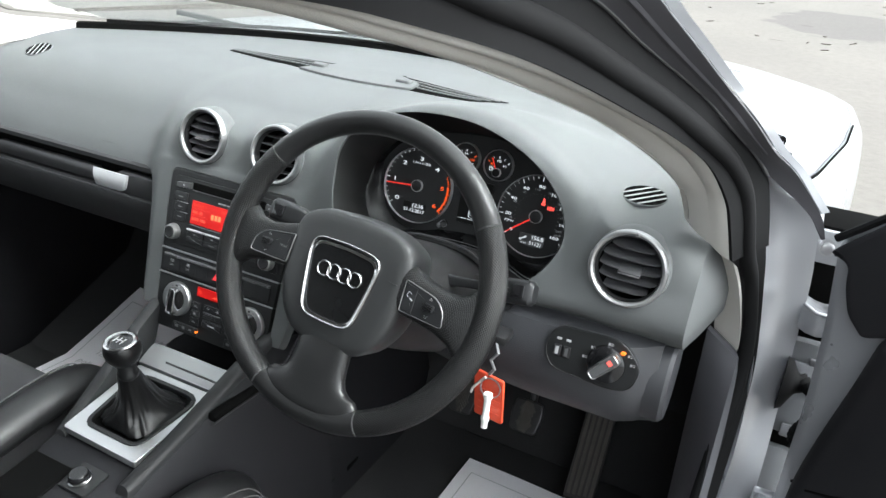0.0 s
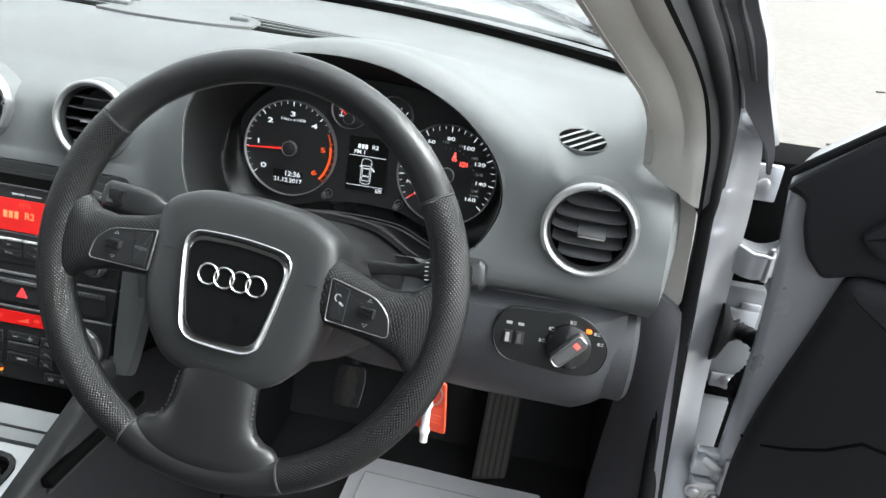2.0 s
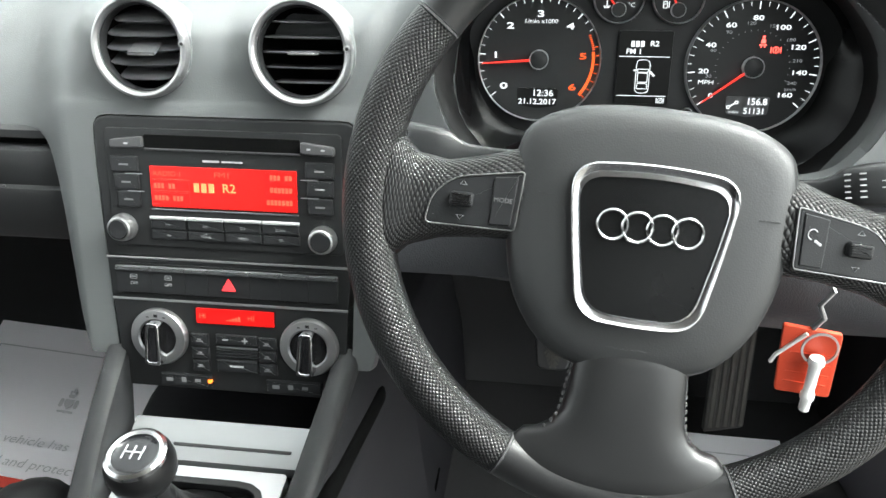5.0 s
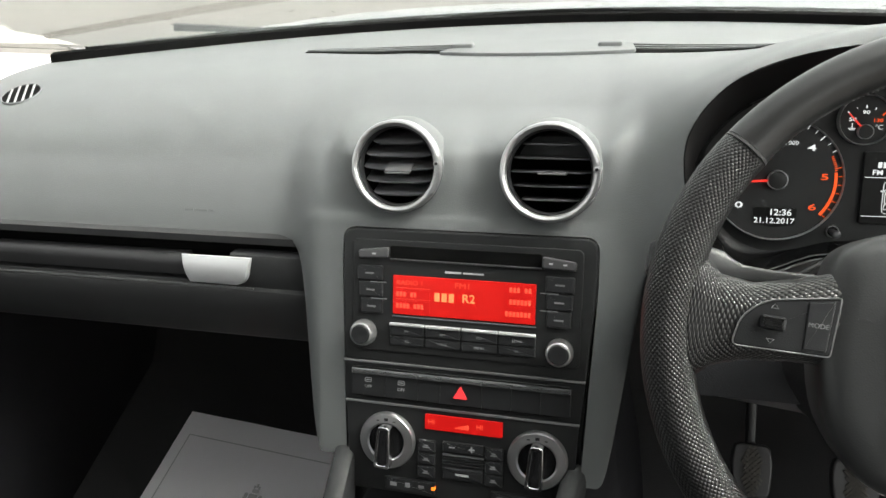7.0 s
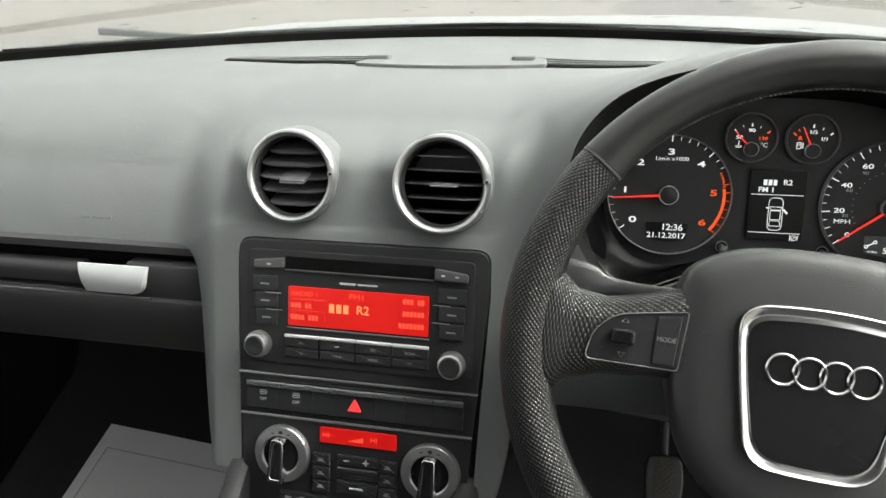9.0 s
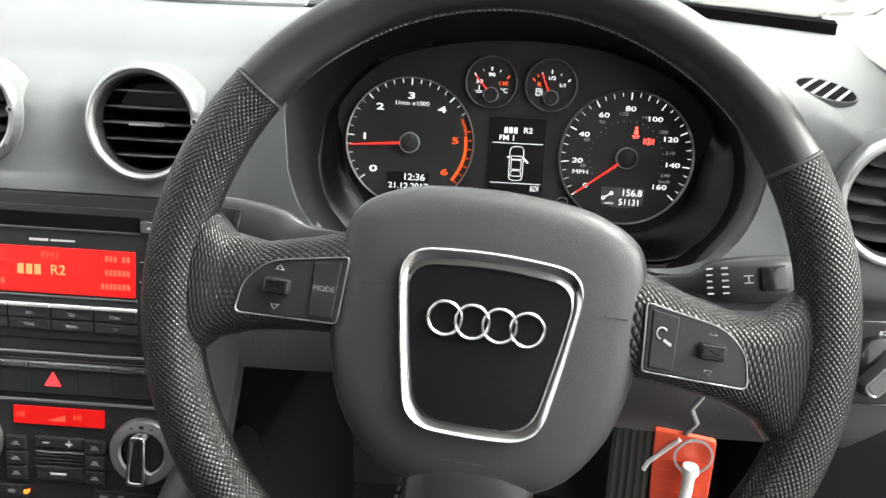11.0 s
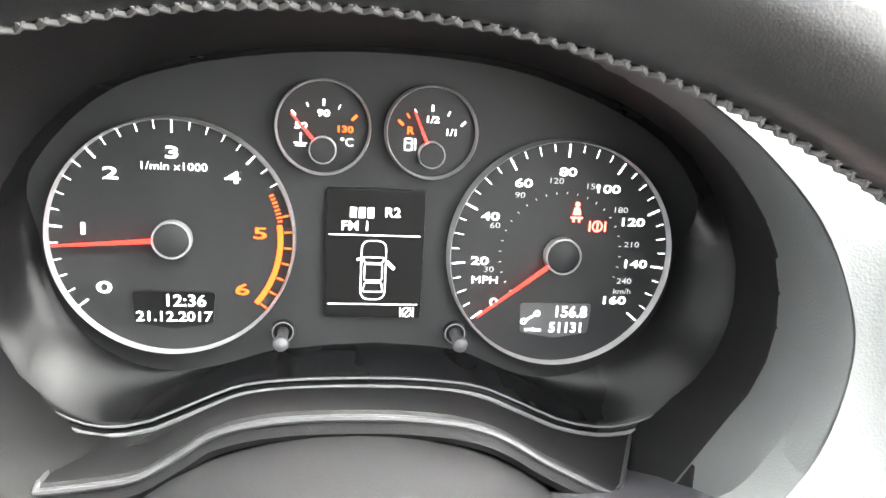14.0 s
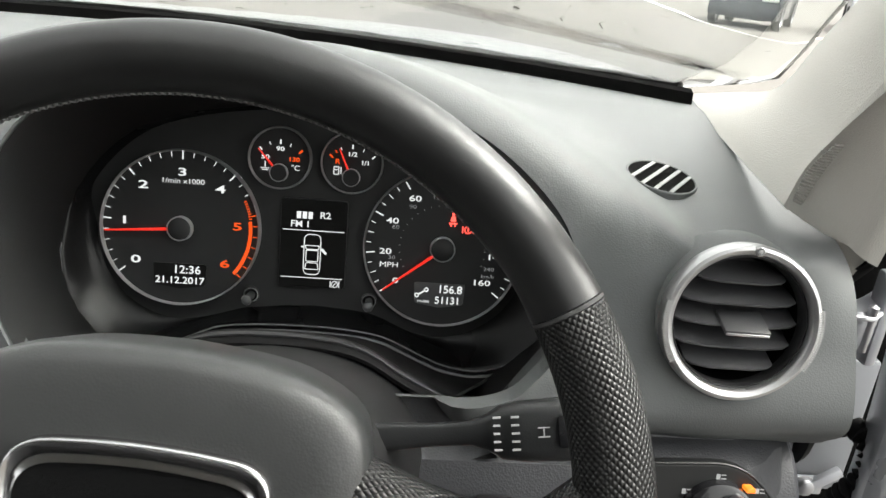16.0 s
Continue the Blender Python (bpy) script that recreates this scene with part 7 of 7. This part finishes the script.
part("kick_panel", loft(band([(0.735, 0.645, 0.80), (0.735, 0.67, 0.65), (0.735, 0.72, 0.45), (0.735, 0.75, 0.27)], [(0.782, 0.64, 0.77), (0.782, 0.58, 0.64), (0.780, 0.44, 0.47), (0.778, 0.20, 0.33)], 0.01, 30)), M_KICK, car, "grey plastic kick panel", m=Matrix.Translation(OFF))
part("sill", box(0.735, 0.86, -0.7, 0.45, 0.20, 0.335, 0.02), M_PAINT, car, m=Matrix.Translation(OFF))

EDGE = [(0.9, 0.795), (1.0, 0.822), (1.25, 0.862), (1.5, 0.878), (1.8, 0.868), (2.0, 0.82), (2.25, 0.70)]


def bonnet_edge(y):
    return float(np.interp(y, [p[0] for p in EDGE], [p[1] for p in EDGE]))


def bonnet_z(u, y):
    return 0.990 - 0.060 * ((y - 1.0) / 1.1) ** 2 - 0.045 * abs(u) ** 4


rings = []
for i in range(23):
    row = []
    for j in range(29):
        u = -1 + j / 14
        y0 = windscreen_y(0.82 * u) + 0.055
        y = y0 + (2.22 - 0.10 * u * u - y0) * i / 22
        row.append((u * (bonnet_edge(y) - 0.004), y, bonnet_z(u, y)))
    rings.append([*row, *[(a, b, c - 0.012) for a, b, c in reversed(row)]])
part("bonnet", loft(rings), M_PAINT, car, "silver bonnet", m=Matrix.Translation(OFF))
for sg in (1, -1):
    rings = []
    for i in range(29):
        y = 0.86 + 1.30 * i / 28
        row = []
        for j in range(13):
            f = j / 12
            a = f * math.pi / 2
            row.append((sg * (bonnet_edge(y) + 0.050 * math.sin(a) ** 0.9), y, bonnet_z(1, max(y, 0.95)) - 0.003 - 0.36 * (1 - math.cos(a)) ** 1.4 - 0.01 * f))
        rings.append([*row, *[(p - sg * 0.012, q, r - 0.01) for p, q, r in reversed(row)]])
    part("front_wing", loft(rings), M_PAINT, car, "silver front wing", m=Matrix.Translation(OFF))
    part("bumper", loft([[(sg * x * (0.5 + 0.5 * k), y + 0.06 * (1 - k), z) for x, y, z in ((0.0, 2.28, 0.80), (0.45, 2.24, 0.80), (0.72, 2.12, 0.80))] + [(sg * x * (0.5 + 0.5 * k), y + 0.1, z) for x, y, z in ((0.74, 2.14, 0.25), (0.45, 2.26, 0.25), (0.0, 2.32, 0.25))] for k in (0.999, 1.0)]), M_PAINT, car, m=Matrix.Translation(OFF))
for sg in (1, -1):
    part("shut_line", tube([(sg * (bonnet_edge(y) + 0.004), y - 1.0, bonnet_z(1, y) - 0.0005) for y in np.linspace(0.93, 1.44, 18)], 0.0022, 8), M_DEEP, car, "dark shut line of the bonnet")
part("cowl", tube([(x, windscreen_y(x) + 0.012 - 1.0, 0.991) for x in np.linspace(-0.76, 0.76, 41)], 0.0095, 10), M_DEEP, car, "black windscreen cowl")
part("lower_cowl", loft([[(x, windscreen_y(x) - 1.0 + a, 0.955 + b) for a, b in ((-0.01, 0.02), (0.0, 0.028), (0.10, 0.004), (0.10, -0.02))] for x in np.linspace(-0.78, 0.78, 31)]), M_BLACK, car)
part("screen_band", loft([[(x, windscreen_y(x) - 1.12 + a, b) for a, b in ((0.0, 0.968), (0.003, 1.002), (0.012, 1.005), (0.02, 0.968))] for x in np.linspace(-0.735, 0.735, 31)]), M_DEEP, car, "black band along the foot of the windscreen")
part("wiper", tube([(-0.69, 1.13 - 1.0, 1.008), (-0.62, 1.15 - 1.0, 1.001), (-0.55, 1.17 - 1.0, 0.992), (-0.47, 1.19 - 1.0, 0.983)], 0.007, 8), M_BLACK, car, "black wiper blade")

gl = []
side_edge = spline(E0, 13)
for i in range(13):
    f = i / 12
    e = side_edge[i] + Vector((0.006, 0.012, 0.006))
    mid = Vector((0, 1.30, 0.99)).lerp(Vector((0, 0.40, 1.285)), f)
    mid.z += 0.05 * math.sin(math.pi * f)
    row = []
    for j in range(21):
        u = -1 + j / 10
        k = abs(u) ** 1.8
        row.append(Vector((e.x * u, mid.y + (e.y - mid.y) * k, mid.z + (e.z - mid.z) * k)))
    gl.append([*row, *[p + Vector((0, 0.003, 0.004)) for p in reversed(row)]])
ws = part("windscreen", loft(gl), M_GLASS, car, "clear windscreen", m=Matrix.Translation(OFF))
ws.visible_shadow = False

# ---------------------------------------------------------------- open driver door
door = thing("driver_door", pose(0.853, 0.64, 0.0, 0, 0, -25), "open silver driver door with charcoal inner trim", "door")
shell_o = rounded([(0.020, 0.28), (0.020, 0.74), (0.014, 0.85), (0.004, 0.93), (0.0, 0.972), (0.10, 1.07), (1.02, 1.10), (1.05, 0.50), (0.95, 0.28)], 0.02)
M_D = pose(0, 0, 0, 90)
part("door_skin", moved(prism(shell_o, -0.06, 0.0, 0.012), M_D), M_PAINT, door, "silver painted door skin")
sail = rounded([(0.012, 0.968), (0.095, 1.056), (0.60, 1.15), (1.0, 1.12), (1.0, 0.90), (0.105, 0.886), (0.085, 0.876), (0.066, 0.866), (0.042, 0.888), (0.030, 0.920), (0.026, 0.948), (0.002, 0.955)], [0.006, 0.02, 0.02, 0.02, 0.02, 0.02, 0.01, 0.008, 0.01, 0.01, 0.008, 0.004])
part("mirror_sail", moved(prism(sail, 0.0, 0.016, 0.006), M_D), M_DOORTRIM, door, "black upper door trim")
trim = [(0.088, 0.884), (1.0, 0.905), (1.0, 0.34), (0.09, 0.34), (0.052, 0.43), (0.042, 0.53), (0.042, 0.62), (0.056, 0.71), (0.074, 0.80)]
tr = rounded(trim, [0.02, 0.02, 0.02, 0.05, 0.05, 0.05, 0.05, 0.05, 0.03])
rings = [[(x, y, -0.003) for x, y in tr], [(x, y, 0.010) for x, y in tr], [(x, y, 0.020) for x, y in inset(tr, 0.003)], [(x, y, 0.027) for x, y in inset(tr, 0.010)], [(x, y, 0.030) for x, y in inset(tr, 0.022)]]
part("inner_trim", moved(loft(rings), M_D), M_DOORTRIM, door, "charcoal inner door trim")
part("trim_seam", moved(tube([(0.044, 0.628, 0.012), (0.07, 0.640, 0.029), (0.10, 0.652, 0.030), (0.135, 0.672, 0.030), (0.165, 0.700, 0.030), (0.20, 0.70, 0.030), (0.4, 0.66, 0.030)], 0.0022, 6), M_D), M_DEEP, door)
part("window_strip", moved(tube([(0.002, 0.972, 0.006), (0.10, 1.066, 0.006), (0.3, 1.10, 0.006)], 0.005, 8), M_D), M_RUBBER, door)
part("grab_handle", moved(prism(rounded([(0.085, 0.93), (0.13, 0.985), (0.3, 1.0), (0.3, 0.97), (0.15, 0.955), (0.115, 0.91)], 0.01), 0.016, 0.028, 0.006), M_D), M_DOORTRIM, door)
# hinges, brackets and cable gaiter on the post
def hinge(bm, at, bolts, label):
    h = part("hinge", bm, M_PAINT, car, label, m=Matrix.Translation((at[0], at[1] - 1.0, at[2])))
    for x, y, z in bolts:
        part("bolt", moved(lathe([(0.012, 0.0), (0.012, 0.0015), (0.0085, 0.002), (0.0085, 0.007), (0.006, 0.0085), (0.0, 0.0085)], 18), pose(x, y, z, 90)), M_STEEL, h)
    return h


hinge(join(box(-0.020, 0.018, -0.004, 0.004, -0.024, 0.024, 0.003), box(-0.022, -0.016, -0.004, 0.05, -0.024, 0.03, 0.002)), (0.856, 0.733, 0.922), [(-0.003, -0.004, 0.0)], "silver painted hinge tab with bolt")
bk = loft([[(-0.012 + 0.062 * f, -0.012 * math.sin(math.pi * f) + a, b - 0.006 * math.sin(math.pi * f)) for a, b in ((0.0, -0.022), (-0.006, -0.019), (-0.007, 0.010), (-0.002, 0.019), (0.018, 0.022), (0.018, -0.022))] for f in (0, 0.15, 0.3, 0.5, 0.7, 0.85, 1.0)])
upper = hinge(join(bk, box(0.044, 0.056, -0.012, 0.012, -0.045, 0.05, 0.004)), (0.850, 0.722, 0.826), [], "silver painted upper hinge bracket")
part("pin", moved(lathe([(0.0045, -0.024), (0.0045, 0.022), (0.0, 0.024)], 16), pose(0.034, -0.014, -0.002)), M_STEEL, upper)
part("weld_bead", tube([(-0.006, -0.008, 0.016), (0.012, -0.018, 0.010), (0.034, -0.017, 0.009), (0.045, -0.010, 0.012)], 0.0028, 8), M_PAINT, upper)
hinge(join(box(-0.012, 0.045, -0.003, 0.003, -0.028, 0.020, 0.003), box(0.018, 0.045, -0.003, 0.003, 0.018, 0.030, 0.003)), (0.856, 0.733, 0.722), [(0.012, -0.003, -0.006)], "silver check strap bracket")
hinge(join(box(-0.015, 0.03, -0.003, 0.003, -0.010, 0.012, 0.002), moved(box(0.0, 0.04, -0.004, 0.004, -0.006, 0.006, 0.002), pose(0.01, -0.004, 0.0, 0, -35))), (0.880, 0.733, 0.622), [(0.008, -0.003, 0.002)], "small steel bracket")
low = hinge(join(box(-0.020, 0.030, -0.010, 0.006, -0.012, 0.030, 0.004), box(-0.016, 0.034, -0.020, 0.0, -0.045, -0.014, 0.004), moved(box(-0.022, 0.026, -0.006, 0.006, -0.006, 0.006, 0.003), pose(0.004, -0.016, 0.016, 0, 32)), box(-0.018, 0.0, -0.022, 0.0, -0.075, -0.045, 0.004)), (0.868, 0.640, 0.545), [(-0.012, -0.02, -0.03), (0.016, -0.02, -0.035), (-0.012, -0.022, -0.062)], "silver painted lower hinge with bolts")
part("pin", moved(lathe([(0.006, -0.05), (0.006, 0.04), (0.0, 0.042)], 16), pose(0.022, -0.018, -0.01)), M_STEEL, low)
path = spline([(0.868, 0.716, 0.724), (0.880, 0.704, 0.722), (0.891, 0.680, 0.728), (0.894, 0.662, 0.715), (0.889, 0.655, 0.694), (0.882, 0.662, 0.672), (0.883, 0.668, 0.655), (0.892, 0.660, 0.640), (0.910, 0.660, 0.630)], 96)
gai = part("cable_gaiter", tube(path, [0.0098 + 0.0024 * math.sin(i * 2 * math.pi / 5) for i in range(96)], 14), M_RUBBER, car, "black ribbed rubber cable gaiter", m=Matrix.Translation(OFF))
cone = [(0.846, 0.702, 0.044, 0.020), (0.854, 0.704, 0.040, 0.018), (0.860, 0.707, 0.026, 0.015), (0.866, 0.711, 0.016, 0.012), (0.874, 0.712, 0.012, 0.011)]
part("boot", loft([[(x, y + d * math.cos(a * math.pi / 10), 0.718 + hh * math.sin(a * math.pi / 10)) for a in range(20)] for x, y, hh, d in cone]), M_RUBBER, gai)
part("post_plate", box(0.842, 0.935, 0.738, 0.756, 0.612, 0.772, 0.004), M_PRIMER, car, "silver painted inner post panel", m=Matrix.Translation(OFF))
part("post_plate", box(0.842, 0.905, 0.742, 0.756, 0.30, 0.582, 0.004), M_PRIMER, car, "silver painted inner post panel", m=Matrix.Translation(OFF))

# ---------------------------------------------------------------- yard beyond the windscreen
line = thing("parking_line", pose(7.2, 14.6, -0.056), "white painted parking bay line on tarmac", "road marking")
part("stripe", join(prism([(-0.05, 0.0), (0.10, 0.0), (2.6, 16.0), (2.4, 16.0)], -0.002, 0.002, 0), ), M_WHITEPL, line)
part("stripe", prism([(0.0, 0.0), (0.0, 0.16), (6.0, 5.2), (6.0, 5.0)], -0.002, 0.002, 0), M_WHITEPL, line)


def parked_car(x, y, turn, paint, label):
    """A plain parked hatchback, far off in the yard."""
    c = thing("parked_car", pose(x, y, -0.06, 0, 0, turn), label, "car", "parked cars")
    side = [(-2.1, 0.28), (-2.12, 0.62), (-2.0, 0.80), (-1.1, 0.92), (-0.75, 0.95), (1.75, 0.97), (2.02, 0.90), (2.08, 0.55), (2.02, 0.26)]
    rings = []
    for yy, k in ((-0.86, 0.93), (-0.84, 0.98), (-0.7, 1.0), (0.7, 1.0), (0.84, 0.98), (0.86, 0.93)):
        rings.append([(px * k, yy, 0.26 + (pz - 0.26) * k) for px, pz in side])
    part("body", loft(rings), paint, c)
    cab = [(-0.85, 0.94), (-0.2, 1.38), (0.9, 1.42), (1.6, 1.30), (1.95, 0.95)]
    part("cabin", loft([[(px * k, yy, 0.94 + (pz - 0.94) * q) for px, pz in cab] for yy, k, q in ((-0.78, 1.0, 0.02), (-0.62, 0.9, 1.0), (0.62, 0.9, 1.0), (0.78, 1.0, 0.02))]), M_CARGLASS, c, "dark side windows")
    part("roof", loft([[(px, yy, pz + 0.012) for px, pz in ((-0.2, 1.375), (0.3, 1.42), (0.85, 1.42), (1.4, 1.31), (1.4, 1.29), (-0.2, 1.355))] for yy in (-0.6, -0.55, 0.55, 0.6)]), paint, c)
    for wx in (-1.3, 1.28):
        for wy in (-0.80, 0.80):
            w = part("wheel", moved(lathe([(0.20, -0.09), (0.30, -0.10), (0.318, -0.07), (0.318, 0.07), (0.30, 0.10), (0.20, 0.09)], 36, closed=True), pose(wx, wy, 0.318, 90)), M_TYRE, c)
            part("rim", moved(lathe([(0.20, -0.06), (0.205, 0.092), (0.19, 0.096), (0.17, 0.05), (0.04, 0.07), (0.0, 0.07)], 30), pose(wx, wy, 0.318, 90 if wy < 0 else -90)), M_SILVER, w)
    for s in (-0.62, 0.62):
        part("headlight", moved(prism(rounded([(-0.2, -0.06), (0.2, -0.08), (0.16, 0.08), (-0.18, 0.05)], 0.03), 0, 0.03, 0.01), pose(-2.09, s, 0.70, 90, 0, -90)), M_WHITEPL, c)


parked_car(9.9, 21.2, 58, M_DARKCAR, "dark grey parked hatchback beyond the bay line")
parked_car(12.9, 20.2, 62, M_PAINT, "pale silver parked hatchback beside a dark one")
parked_car(-21.5, 25.0, 20, M_DARKCAR, "dark parked hatchback across the yard")

random.seed(5)
bits = []
for i in range(150):
    x, y = random.uniform(-9, 9), random.uniform(3.5, 24)
    ln = random.uniform(0.02, 0.10)
    bits.append(moved(box(-ln, ln, -0.008, 0.008, 0, 0.008, 0), pose(x, y, -0.058, 0, random.uniform(-6, 6), random.uniform(0, 180)) @ Matrix.Diagonal((1, random.uniform(0.6, 2.2), 1, 1))))
litter = part("yard_litter", join(*bits), M_TWIG)
tagged(litter, "scattered dead leaves and twigs on tarmac", "litter", kind="stuff")
